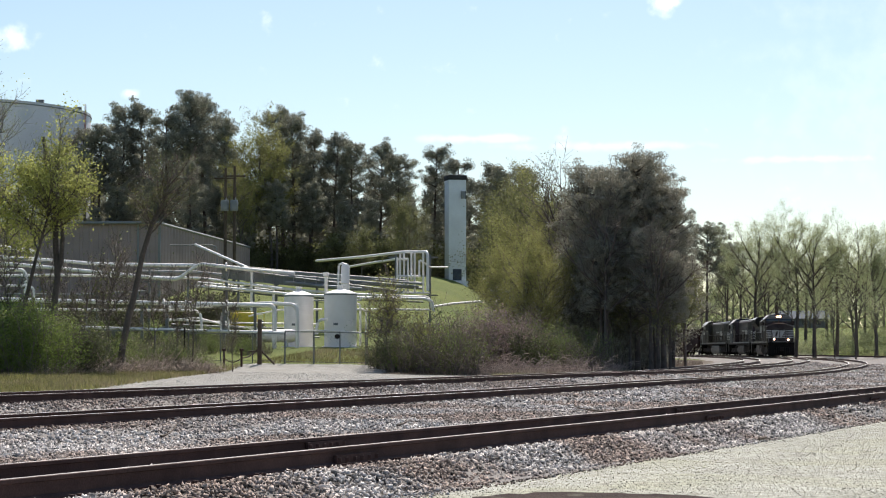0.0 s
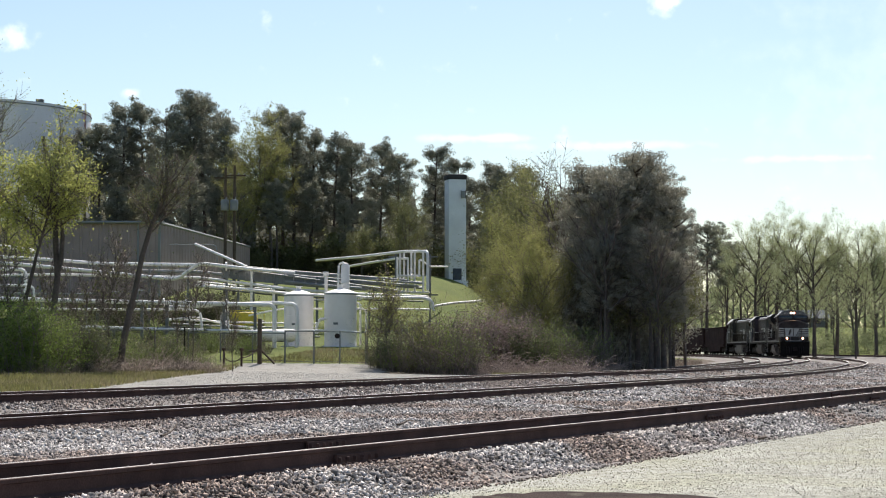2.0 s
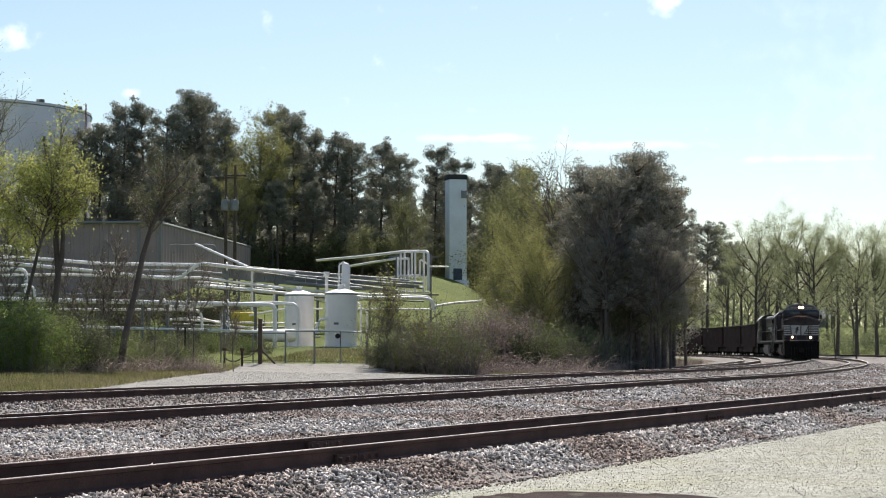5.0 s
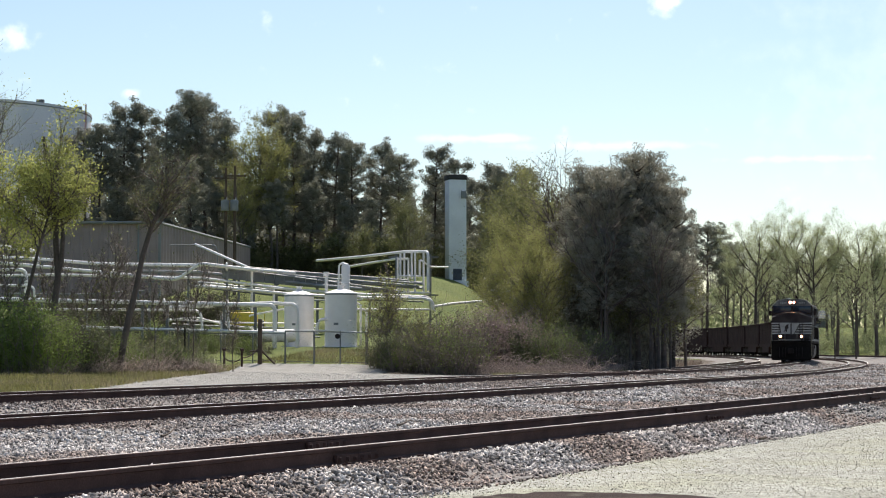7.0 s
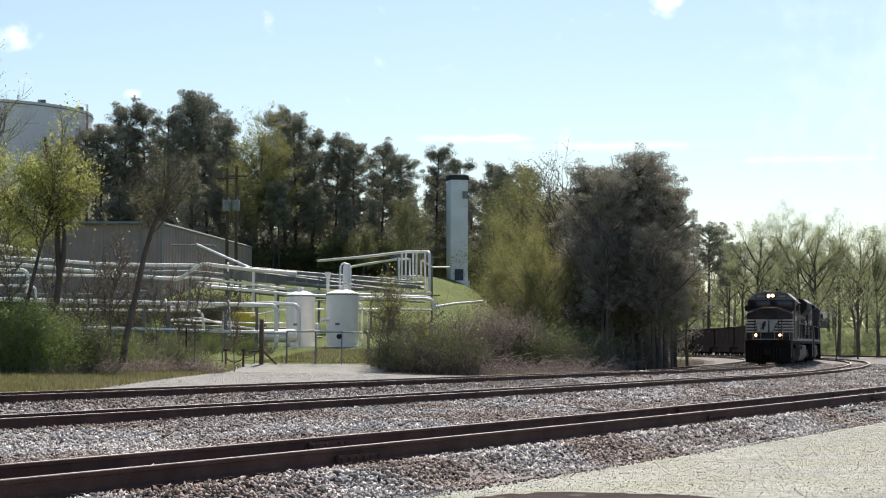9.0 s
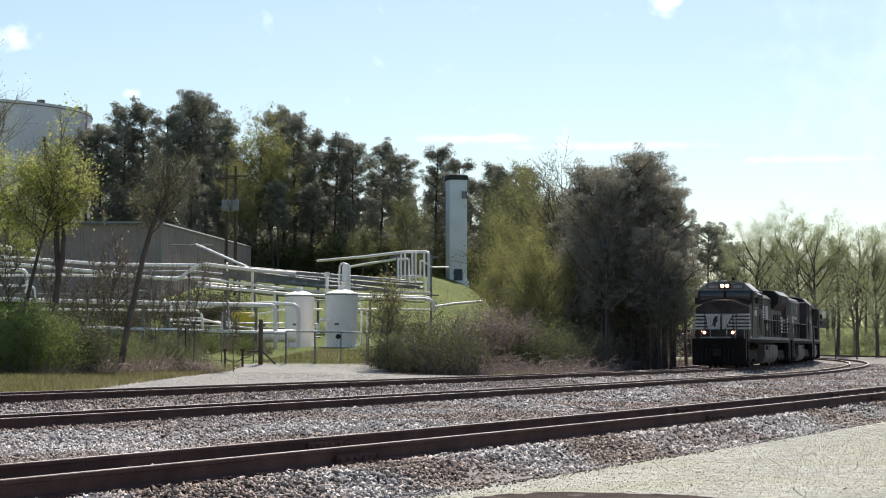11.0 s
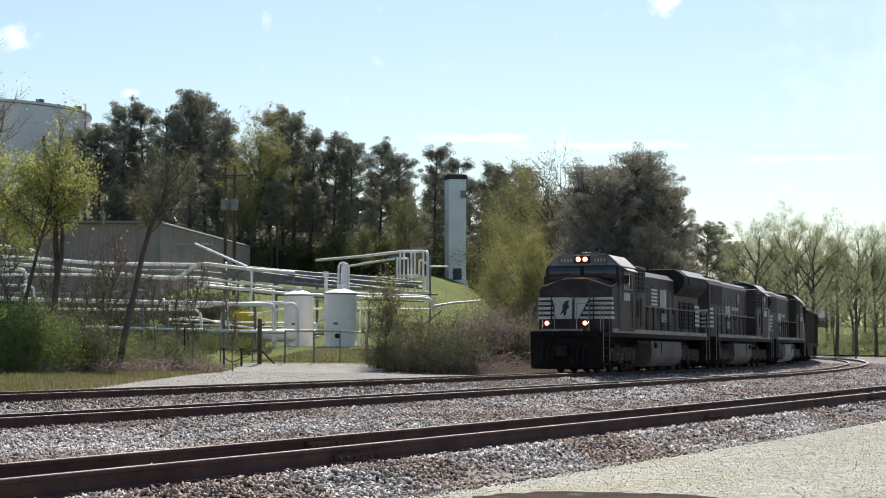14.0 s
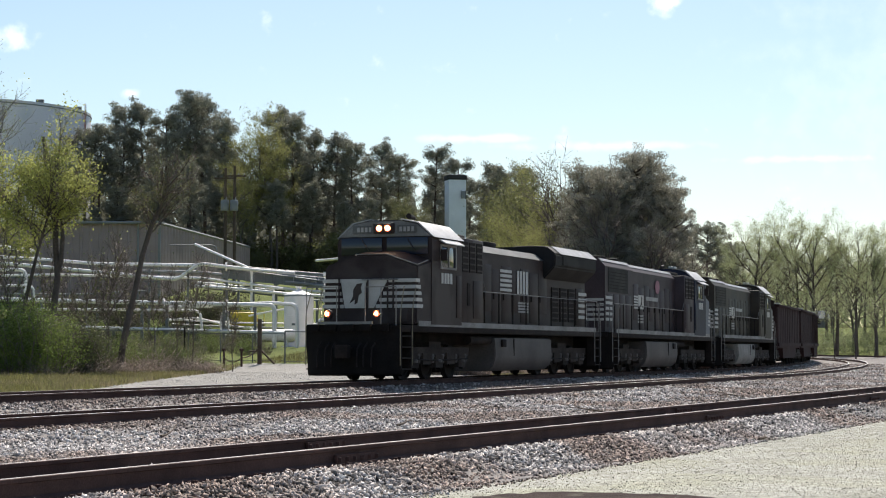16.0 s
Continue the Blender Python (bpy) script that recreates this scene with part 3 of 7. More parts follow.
    # bundle of grey pipes lying side by side on the rack
    for k in range(7):
        dz = 0.16 * (k % 3) - 0.1 * k
        a, b, c, d = (Vector(p) + Vector((0, 1.1 * k, dz)) for p in ((-16.44, 150, 7.23), (-11.1, 152, 6.91), (-6.26, 156, 6.69), (-1.87, 160, 6.46)))
        pipe([a, b, c, d], 0.1 + 0.03 * (k % 3), "greysteel" if k % 4 else "galv", label="pipe in the bundle on the grey pipe rack")
    for k in range(5):
        dz = 0.12 * (k % 2) - 0.08 * k
        a, b, c, d = (Vector(p) + Vector((0, 1.0 * k, dz)) for p in ((-19.49, 150, 6.24), (-14.2, 151, 5.69), (-8.48, 154, 5.42), (-1.7, 158, 5.3)))
        pipe([a, b, c, d], 0.09 + 0.03 * (k % 2), "greysteel" if k % 3 else "white", label="pipe in the lower bundle on the grey pipe rack")
    for k in range(4):
        a, b, c = (Vector(p) + Vector((0, 1.2 * k, -0.3 * k)) for p in ((-18.55, 128, 2.93), (-14.17, 130, 2.73), (-8.85, 132, 2.68)))
        pipe([a, b, c], 0.08, "galv" if k % 2 else "white", label="thin pipe low over the works yard")
    # supports
    for x, y, top, arms in ((-32.74, 146, 7.98, (7.98, 6.54)), (-31.21, 146.5, 7.76, (7.76, 6.54)), (-26.71, 146, 7.41, (7.41, 6.45)),
                            (-22.82, 146.6, 7.24, (7.24, 6.23)), (-19.85, 146.8, 7.2, (7.2,)), (-16.74, 146, 7.33, (7.15, 6.23)),
                            (-14.82, 147.5, 7.11, (6.93, 5.87)), (-13.16, 149, 6.93, (6.66, 5.6)), (-10.06, 151, 6.69, (6.51, 5.53)), (-7.33, 154, 6.57, (6.43,)),
                            (-17.6, 120.4, 3.81, (3.81,)), (-19.19, 120.4, 3.85, (3.85,)), (-22.78, 120.4, 3.92, (3.92,)), (-26.01, 120.4, 3.99, (3.99,)),
                            (-13.98, 120.4, 3.71, (3.71,)), (-12.1, 121.6, 3.73, (3.73,)), (-15.64, 119.4, 2.08, (2.08,)), (-20.81, 119.4, 2.19, (2.19,)),
                            (-4.07, 163.5, 9.14, (8.95, 7.11)), (-1.12, 163.5, 9.14, (8.95, 5.65))):
        support(x, y, top, arms)
    # grey cable tray along the rack, deep at the shed and shallow towards the hill
    w = thing("cable_tray", None, "grey covered cable tray running along the pipe rack", "cable tray")
    top = [Vector(p) for p in ((-17.14, 146, 7.15), (-14.66, 146.6, 6.87), (-11.78, 149, 6.57), (-8.32, 151, 6.19), (-3.69, 156, 5.71))]
    deep = (0.72, 0.72, 0.66, 0.5, 0.2)
    for (a, ha), (b, hb) in zip(zip(top, deep), list(zip(top, deep))[1:]):
        bm = bmesh.new()
        for i in range(4):
            p, q = a.lerp(b, i / 4), a.lerp(b, (i + 0.94) / 4)
            hp, hq = ha + (hb - ha) * i / 4, ha + (hb - ha) * (i + 0.94) / 4
            vs = [bm.verts.new(v) for v in (p, q, q - Vector((0, 0, hq)), p - Vector((0, 0, hp)))]
            ws = [bm.verts.new(v.co + Vector((0, 0.9, 0.12))) for v in vs]
            bm.faces.new(vs)
            bm.faces.new(ws[::-1])
            for j in range(4):
                bm.faces.new((vs[j], ws[j], ws[(j + 1) % 4], vs[(j + 1) % 4]))
        bmesh.ops.recalc_face_normals(bm, faces=bm.faces)
        part("tray_panel", bm, "greysteel", w)
        part("rim", tube([a + Vector((0, -0.05, 0.02)), b + Vector((0, -0.05, 0.02))], 0.05, 6), "galv", w)
        m = a.lerp(b, 0.5)
        part("leg", boxes((m.x - 0.08, m.x + 0.08, m.y + 0.3, m.y + 0.46, gz(m.x, m.y) - 0.1, m.z - 0.3)), "greysteel", w)
    # braces of the rack
    for a, b in (((-16.69, 146.3, 6.55), (-15.07, 146.3, 7.16)), ((-13.19, 149.3, 6.0), (-12.02, 149.3, 6.67)), ((-14.87, 147.8, 6.17), (-13.67, 147.8, 6.79))):
        tagged(part("rack_brace", tube([a, b], 0.07, 6), "greysteel", None), "grey steel diagonal brace of the pipe rack", "steel brace", "braces of the pipe rack")


def vessel(x, y, d, h, label, sides=32):
    z = gz(x, y) - 0.05
    r = d / 2
    v = thing("storage_vessel", pose(x, y, z), label, "storage tank", "small upright tanks")
    shell = part("shell", lathe([(r, 0), (r, h - 0.02), (r, h)], sides), "white", v)
    part("roof", lathe([(r + 0.02, h), (r + 0.02, h + 0.05), (r * 0.6, h + 0.22), (r * 0.2, h + 0.33), (0, h + 0.34)], sides), "white", v, "domed white roof")
    part("rim", lathe([(r + 0.03, h - 0.08), (r + 0.05, h - 0.04), (r + 0.03, h + 0.02)], sides), "galv", v)
    part("footing", lathe([(r + 0.2, -0.4), (r + 0.2, 0.08), (r, 0.08)], sides), "concrete", v)
    part("roof_nozzle", lathe([(0.16, 0), (0.16, 0.22), (0.24, 0.22), (0.24, 0.28), (0, 0.28)], 12, (0, 0, h + 0.32)), "white", v)
    for k in range(4):
        z0 = h * (k + 1) / 5
        part("seam", lathe([(r, z0 - 0.015), (r + 0.008, z0), (r, z0 + 0.015)], sides), "white", shell)
    part("nameplate", boxes((-r * 0.25 - 0.15, -r * 0.25 + 0.15, -r * 0.985 - 0.02, -r * 0.95, h * 0.42, h * 0.42 + 0.14)), "greysteel", v)
    return v


def ring(bm, c, r, t, axis="y", sides=20):
    pts = [(c[0] + r * cos(2 * pi * k / sides), c[1], c[2] + r * sin(2 * pi * k / sides)) for k in range(sides + 1)]
    tube_into(bm, pts, t, 5)


def build_vessels():
    v = vessel(-9.7, 127, 1.977, 3.498, "squat white upright tank with a domed roof behind the fence")
    v = vessel(-6.72, 124, 2.116, 3.527, "white upright tank with a domed roof and a round hatch")
    bm = bmesh.new()
    ring(bm, (0.631, -0.891, 1.55), 0.25, 0.03)
    part("manway", bm, "white", v, "round hatch rim")
    # thin vent stack and tall slim column behind the tanks
    z = gz(-7.81, 126)
    s = thing("vent_stack", pose(-7.81, 126, z), "thin white vent stack with a flared top", "vent stack")
    top = 6.07 - z
    part("tube", lathe([(0.11, 0), (0.11, top - 0.3), (0.2, top - 0.28), (0.2, top), (0, top)], 14), "white", s)
    part("base_flange", lathe([(0.25, 0), (0.25, 0.06), (0.11, 0.06)], 14), "white", s)
    z = gz(-6.84, 132)
    top = 6.95 - z
    s = thing("slim_column", pose(-6.84, 132, z), "tall slim white process column behind the tank", "process column")
    part("shell", lathe([(0.3, 0), (0.3, top - 0.25), (0.2, top - 0.06), (0, top)], 18), "white", s)
    part("overhead_pipe", tube(bent([(-0.1, 0, top - 0.2), (-0.1, 0, top + 0.02), (-0.45, 0, top - 0.1), (-0.5, 0, top - 1.2), (-0.5, 0, 0.2)], 0.2), 0.07, 8), "white", s)
    part("flange", lathe([(0.3, 0), (0.36, 0.03), (0.3, 0.06)], 18, (0, 0, top * 0.75)), "white", s)
    # lying tank beside the gate
    z = gz(-11.2, 123)
    t = thing("lying_tank", pose(-11.12, 123, z), "white lying tank on saddles beside the gate", "storage tank")
    bm = lathe([(0, -1.55), (0.3, -1.5), (0.42, -1.3), (0.42, 1.3), (0.3, 1.5), (0, 1.55)], 20)
    bmesh.ops.rotate(bm, verts=bm.verts, matrix=Matrix.Rotation(radians(90), 3, "Y"))
    bmesh.ops.translate(bm, verts=bm.verts, vec=(0, 0, 0.72))
    part("shell", bm, "white", t)
    for x in (-0.9, 0.9):
        part("saddle", boxes((x - 0.1, x + 0.1, -0.4, 0.4, -0.1, 0.42)), "concrete", t)
    # yellow skid in the yard
    z = gz(-14.7, 140)
    t = thing("pump_skid", pose(-14.7, 140, z), "yellow pump skid with a guard rail in the works yard", "pump skid")
    part("housing", boxes((-1.2, 0.9, -0.6, 0.6, 1.1, 2.1), bevel=0.08), "yellow", t, "yellow housing")
    part("skid_frame", boxes((-1.6, 1.5, -0.7, 0.7, 0.9, 1.1), (-1.5, -1.3, -0.6, 0.6, -0.2, 0.9), (1.2, 1.4, -0.6, 0.6, -0.2, 0.9)), "greysteel", t)
    bm = bmesh.new()
    handrail(bm, [(-1.6, -0.7, 2.2), (1.5, -0.7, 2.2)], [(x, -0.7, 2.2) for x in (-1.6, -0.6, 0.5, 1.5)], 1.0, 0.035)
    part("guard_rail", bm, "yellow", t)
    part("motor", boxes((1.05, 1.5, -0.3, 0.3, 1.1, 1.5), bevel=0.08), "greysteel", t)
    z = gz(-16.06, 128)
    t = thing("machine_block", pose(-17.81, 131, z + 0.0), "dark squat machine housing under the pipes", "machine")
    part("housing", boxes((-1.6, 1.6, -0.6, 0.6, 0.0, 1.3), bevel=0.06), "greysteel", t)
    part("lid", boxes((-1.7, 1.7, -0.7, 0.7, 1.3, 1.4)), "galv", t)


def build_big_tank():
    x, y, r, top = -64.9, 254, 17.0, 32.7
    z = gz(x, y) - 3
    t = thing("oil_tank", pose(x, y, z), "huge pale grey storage tank on the hill behind trees", "storage tank")
    h = top - z
    shell = part("shell", lathe([(r, 0), (r, h)], 72), "tank_white", t)
    part("roof", lathe([(r + 0.05, h), (r + 0.05, h + 0.1), (r * 0.5, h + 0.5), (0, h + 0.8)], 72), "tank_white", t)
    part("wind_girder", lathe([(r, h - 0.35), (r + 0.12, h - 0.33), (r + 0.12, h - 0.25), (r, h - 0.22)], 72), "greysteel", t)
    for k in range(7):
        z0 = h * (k + 1) / 8
        part("seam", lathe([(r, z0 - 0.03), (r + 0.02, z0), (r, z0 + 0.03)], 72), "tank_white", shell)
    for a in (-68, -40, -12):
        c, s = cos(radians(a)), sin(radians(a))
        part("roof_vent", boxes((c * (r - 0.5) - 0.5, c * (r - 0.5) + 0.5, s * (r - 0.5) - 0.3, s * (r - 0.5) + 0.3, h + 0.05, h + 0.55), bevel=0.05), "greysteel", t)
    bm = bmesh.new()
    for q in (0, 0.7):
        tube_into(bm, [(r * cos(radians(-8)) + 0.2, r * sin(radians(-8)) - q, 0), (r * cos(radians(-8)) + 0.2, r * sin(radians(-8)) - q, h + 1.0)], 0.05, 5)
    for k in range(50):
        tube_into(bm, [(r * cos(radians(-8)) + 0.2, r * sin(radians(-8)), k * h / 50), (r * cos(radians(-8)) + 0.2, r * sin(radians(-8)) - 0.7, k * h / 50)], 0.03, 4)
    part("ladder", bm, "rust_red", t, "rust-red ladder")


def build_tower():
    x, y = 1.51, 231
    z = gz(x, y) - 0.3
    h = 21.62 - z
    w = 2.341 / 2
    t = thing("tower", pose(x, y, z, 0, 0, 14), "tall slim pale tower with a dark cap on the grassy hill", "tower")
    shaft = part("shaft", boxes((-w * 0.93, w * 0.93, -w * 0.93, w * 0.93, 0, h), bevel=0.05), "concrete", t)
    part("cap", boxes((-w, w, -w, w, h, h + 0.6), bevel=0.05), "tower_cap", t, "dark roof cap")
    part("door", boxes((-0.6, 0.5, -w * 0.93 - 0.04, -w * 0.93, 0.35, 1.75)), "door_blue", t, "dull blue door panel")
    part("plinth", boxes((-w * 1.1, w * 1.1, -w * 1.1, w * 1.1, -0.5, 0.3)), "concrete", t)
    box_ = part("equipment_box", boxes((w * 0.35, w * 0.85, -w * 0.93 - 0.15, -w * 0.93, h - 2.3, h - 1.4)), "galv", t)
    part("box_frame", boxes(*[(w * 0.35 + a, w * 0.35 + a + 0.06, -w * 0.93 - 0.2, -w * 0.93 - 0.15, h - 2.35, h - 1.35) for a in (-0.03, 0.55)]), "greysteel", box_)
    for k in range(6):
        part("joint", boxes((-w * 0.935, w * 0.935, -w * 0.935, w * 0.935, h * (k + 1) / 7 - 0.02, h * (k + 1) / 7 + 0.02)), "concrete", shaft)


def build_shed():
    """A long low sheet-metal shed; its gable end runs away from the camera."""
    x0, x1, y0 = -56.26, -27.11, 180
    top = 12.86
    base = 3.0
    s = thing("shed", None, "long grey sheet-metal shed with a low roof", "shed")
    x2, y2 = -22.8, 222
    # front wall, end wall and roof as ribbed sheets
    def ribbed(a, b, z0, za, zb, pitch, depth):
        bm = bmesh.new()
        a, b = Vector(a), Vector(b)
        n = max(2, int((b - a).length / pitch))
        d = (b - a) / n
        nrm = Vector((d.y, -d.x)).normalized()
        prev = None
        for i in range(n):
            for q, off in ((0.0, 0), (0.62, 0), (0.7, depth), (0.92, depth)):
                p = a + d * (i + q) + nrm * off
                zz = za + (zb - za) * (i + q) / n
                cur = (bm.verts.new((p.x, p.y, z0)), bm.verts.new((p.x, p.y, zz)))
                if prev:
                    bm.faces.new((prev[0], cur[0], cur[1], prev[1]))
                prev = cur
        p = b
        cur = (bm.verts.new((p.x, p.y, z0)), bm.verts.new((p.x, p.y, zb)))
        bm.faces.new((prev[0], cur[0], cur[1], prev[1]))
        return bm
    part("front_wall", ribbed((x0, y0), (x1, y0), base, top, top, 0.9, 0.08), "shed", s)
    part("end_wall", ribbed((x1, y0), (x2, y2), base, top, 12.86, 1.2, 0.08), "shed", s)
    part("roof", boxes((x0, x1 + 0.3, y0 - 0.4, y0 + 42, top, top + 0.25)), "shed_roof", s, "low dull metal roof")
    part("corner_trim", boxes((x1 - 0.1, x1 + 0.14, y0 - 0.12, y0 + 0.1, base, top)), "shed_roof", s)
    a, b = Vector((x1, y0 - 0.3, top + 0.1)), Vector((x2, y2, 12.92))
    part("eave_trim", tube([a, b], 0.16, 6), "galv", s, "pale eave gutter")
    part("eave_trim", tube([(x0, y0 - 0.42, top + 0.12), (x1 + 0.2, y0 - 0.42, top + 0.12)], 0.13, 6), "galv", s, "pale eave gutter")
    part("back_wall", boxes((x0, x2, y2, y2 + 0.2, base, top - 2)), "shed", s)
    # porch frame and small windows beside the end wall
    part("downpipe", tube([(x1 - 2.0, y0 - 0.15, base), (x1 - 2.0, y0 - 0.15, top)], 0.09, 6), "galv", s)


def build_poles():
    for x, top, cans in ((-21.5, 18.83, 1), (-20.6, 19.05, 1)):
        z = gz(x, 186)
        p = thing("utility_pole", pose(x, 186, z), "brown wooden utility pole with a grey transformer can", "utility pole", "utility poles beside the shed")
        h = top - z
        part("shaft", lathe([(0.17, -0.3), (0.16, h * 0.5), (0.12, h), (0, h)], 10), "wood", p)
        arm = part("crossarm", boxes((-1.1, 1.1, -0.08, 0.08, h - 1.1, h - 0.95)), "wood", p)
        for k in (-0.95, -0.4, 0.4, 0.95):
            part("insulator", lathe([(0.05, 0), (0.07, 0.06), (0.04, 0.1), (0.06, 0.16), (0, 0.2)], 8, (k, 0, h - 0.95)), "galv", arm)
        can = part("transformer", lathe([(0.38, 0), (0.4, 0.05), (0.4, 0.95), (0.36, 1.05), (0, 1.1)], 16, (0, -0.5, 14.54 - z)), "galv", p, "pale grey transformer can")
        part("bushing", lathe([(0.06, 0), (0.08, 0.1), (0.05, 0.2), (0, 0.25)], 8, (0.15, -0.5, 14.54 - z + 1.08)), "galv", can)
        part("bracket", boxes((-0.06, 0.06, -0.2, 0.05, 14.54 - z + 0.3, 14.54 - z + 0.7)), "greysteel", can)


def fence_panel(name, a, b, h, label, posts, category="fence"):
    """A run of chain-link fence: posts, top and bottom rails, and thin wires."""
    a, b = Vector(a), Vector(b)
    f = thing(name, None, label, category, "chain-link fences")
    for k in range(posts + 1):
        p = a.lerp(b, k / posts)
        z = gz(p.x, p.y)
        part("post", lathe([(0.035, -0.2), (0.035, h), (0.05, h), (0, h + 0.06)], 8, (p.x, p.y, z)), "greysteel", f)
    za, zb = gz(*a), gz(*b)
    part("top_rail", tube([(*a, za + h - 0.03), (*b, zb + h - 0.03)], 0.025, 6), "greysteel", f)
    part("bottom_rail", tube([(*a, za + 0.12), (*b, zb + 0.12)], 0.015, 5), "greysteel", f)
    n = int((b - a).length / 0.22)
    bm = bmesh.new()
    for k in range(n):
        p, q = a.lerp(b, k / n), a.lerp(b, min(1, (k + 1.0) / n))
        for i in range(int(h / 0.22)):
            z0 = za + (zb - za) * k / n + 0.12 + i * 0.22
            for u, w in (((p.x, p.y, z0), (q.x, q.y, z0 + 0.22)), ((p.x, p.y, z0 + 0.22), (q.x, q.y, z0))):
                d = Vector((0, 0, 0.0022))
                bm.faces.new([bm.verts.new(Vector(u) - d), bm.verts.new(Vector(w) - d), bm.verts.new(Vector(w) + d), bm.verts.new(Vector(u) + d)])
    mesh = part("wire_mesh", bm, "greysteel", f)
    return f


def build_fences():
    fence_panel("chain_link_fence", (-22.12, 108), (-14.55, 108), 1.85, "rusty chain-link fence half hidden in brush", 4)
    fence_panel("chain_link_fence", (-14.55, 108), (-9.05, 108), 1.7, "dark chain-link fence before the works", 3)
    fence_panel("gate", (-8.99, 107.6), (-7.37, 107.6), 1.85, "chain-link gate leaf with a thin steel frame", 1, "gate")
    g = fence_panel("gate", (-7.34, 107.6), (-4.4, 107.6), 1.85, "chain-link gate leaf with a round dark sign", 2, "gate")
    bm = prism([(-6.02 + 0.15 * cos(k * pi / 8), 1.65 + 0.15 * sin(k * pi / 8)) for k in range(16)], 107.5, 107.53, "y")
    part("sign", bm, "underframe", g, "small round dark sign")
    fence_panel("chain_link_fence", (-4.33, 108), (-0.8, 112), 1.85, "chain-link fence half hidden in brush", 2)
    fence_panel("chain_link_fence", (-1.51, 140), (2.07, 150), 1.6, "dark chain-link fence on the grassy slope", 3)
    # leaning timber strainer post with its brace, and two short stakes with a drooping chain
    x, z = -10.38, gz(-10.38, 107)
    p = thing("fence_post", pose(x, 107, z), "thick weathered timber fence post with a leaning brace", "fence post")
    part("post", boxes((-0.12, 0.12, -0.12, 0.12, -0.2, 2.55), bevel=0.03), "wood", p)
    part("brace", tube([(0.1, 0, 0.75), (0.85, 0, 0.0)], 0.06, 7), "wood", p)
    part("cross_rail", tube([(-0.6, 0, 0.72), (0.1, 0, 0.76)], 0.05, 7), "wood", p)
    stakes = []
    for px in (-12.17, -11.19):
        z = gz(px, 105)
        s = thing("stake", pose(px, 105, z), "short rusty steel stake in the grass", "stake", "stakes of the drooping chain")
        part("shaft", lathe([(0.06, -0.1), (0.06, 0.85), (0.12, 0.86), (0.12, 1.0), (0, 1.02)], 8), "rail_side", s)
        stakes.append(Vector((px, 105, z + 0.5)))
    a, b = stakes
    c = Vector((-10.44, 106.7, a.z + 0.5))
    pts = [a.lerp(b, k / 8) - Vector((0, 0, 0.25 * 4 * (k / 8) * (1 - k / 8))) for k in range(9)] + [b.lerp(c, k / 8) - Vector((0, 0, 0.15 * 4 * (k / 8) * (1 - k / 8))) for k in range(1, 9)]
    tagged(part("chain", tube(pts, 0.03, 6), "rail_side", None), "rusty chain drooping between two stakes", "chain")
    # thin post with two rails left of the driveway
    x = -14.5
    p = thing("thin_post", pose(x, 106, gz(x, 106)), "thin dark steel post in the brush", "post")
    part("shaft", lathe([(0.05, -0.2), (0.05, 2.1), (0, 2.15)], 8), "underframe", p)


M["tank_white"] = mat("weathered_tank_paint", (0.83, 0.8, 0.82), 0.6, 0, 0.07, 0.15, 6, 0.02, (0.7, 0.7, 0.73), 0.62, 0.2)
M["shed_roof"] = mat("dull_roof_metal", (0.22, 0.22, 0.22), 0.6, 0.2, 0.15, 0.4, 8, 0.05)
M["rust_red"] = mat("rust_red_paint", (0.3, 0.12, 0.1), 0.8)
M["door_blue"] = mat("dull_blue_paint", (0.045, 0.055, 0.075), 0.6)
build_pipes()
build_vessels()
build_big_tank()
build_tower()
build_shed()
build_poles()
build_fences()


# ---- trees, brush and grass ----
def cards(centers, length, width, rng, droop=0.0, out=None):
    """Small leaf-shaped blades at the points given, turned at random; out gives the way out of its tuft for each."""
    n = len(centers)
    u = rng.normal(size=(n, 3))
    u[:, 2] -= droop
    u /= np.linalg.norm(u, axis=1)[:, None]
    w = rng.normal(size=(n, 3))
    w -= (w * u).sum(1)[:, None] * u
    w /= np.linalg.norm(w, axis=1)[:, None]
    k = rng.uniform(0.6, 1.35, (n, 1))
    face = np.cross(u, w)
    nrm = None
    if out is not None:
        out = out / (np.linalg.norm(out, axis=1)[:, None] + 1e-6)
        flip = np.where((face * out).sum(1) < 0, -1.0, 1.0)[:, None]
        w, face = w * flip, face * flip
        nrm = out * 0.75 + face * 0.4
        nrm = np.repeat(nrm / np.linalg.norm(nrm, axis=1)[:, None], 4, axis=0)
    u, w = u * k * length / 2, w * k * width / 2
    v = np.stack([centers + u, centers + w, centers - u, centers - w], 1).reshape(-1, 3)
    f = np.arange(4 * n).reshape(-1, 4)
    return (v, f) if nrm is None else (v, f, nrm)


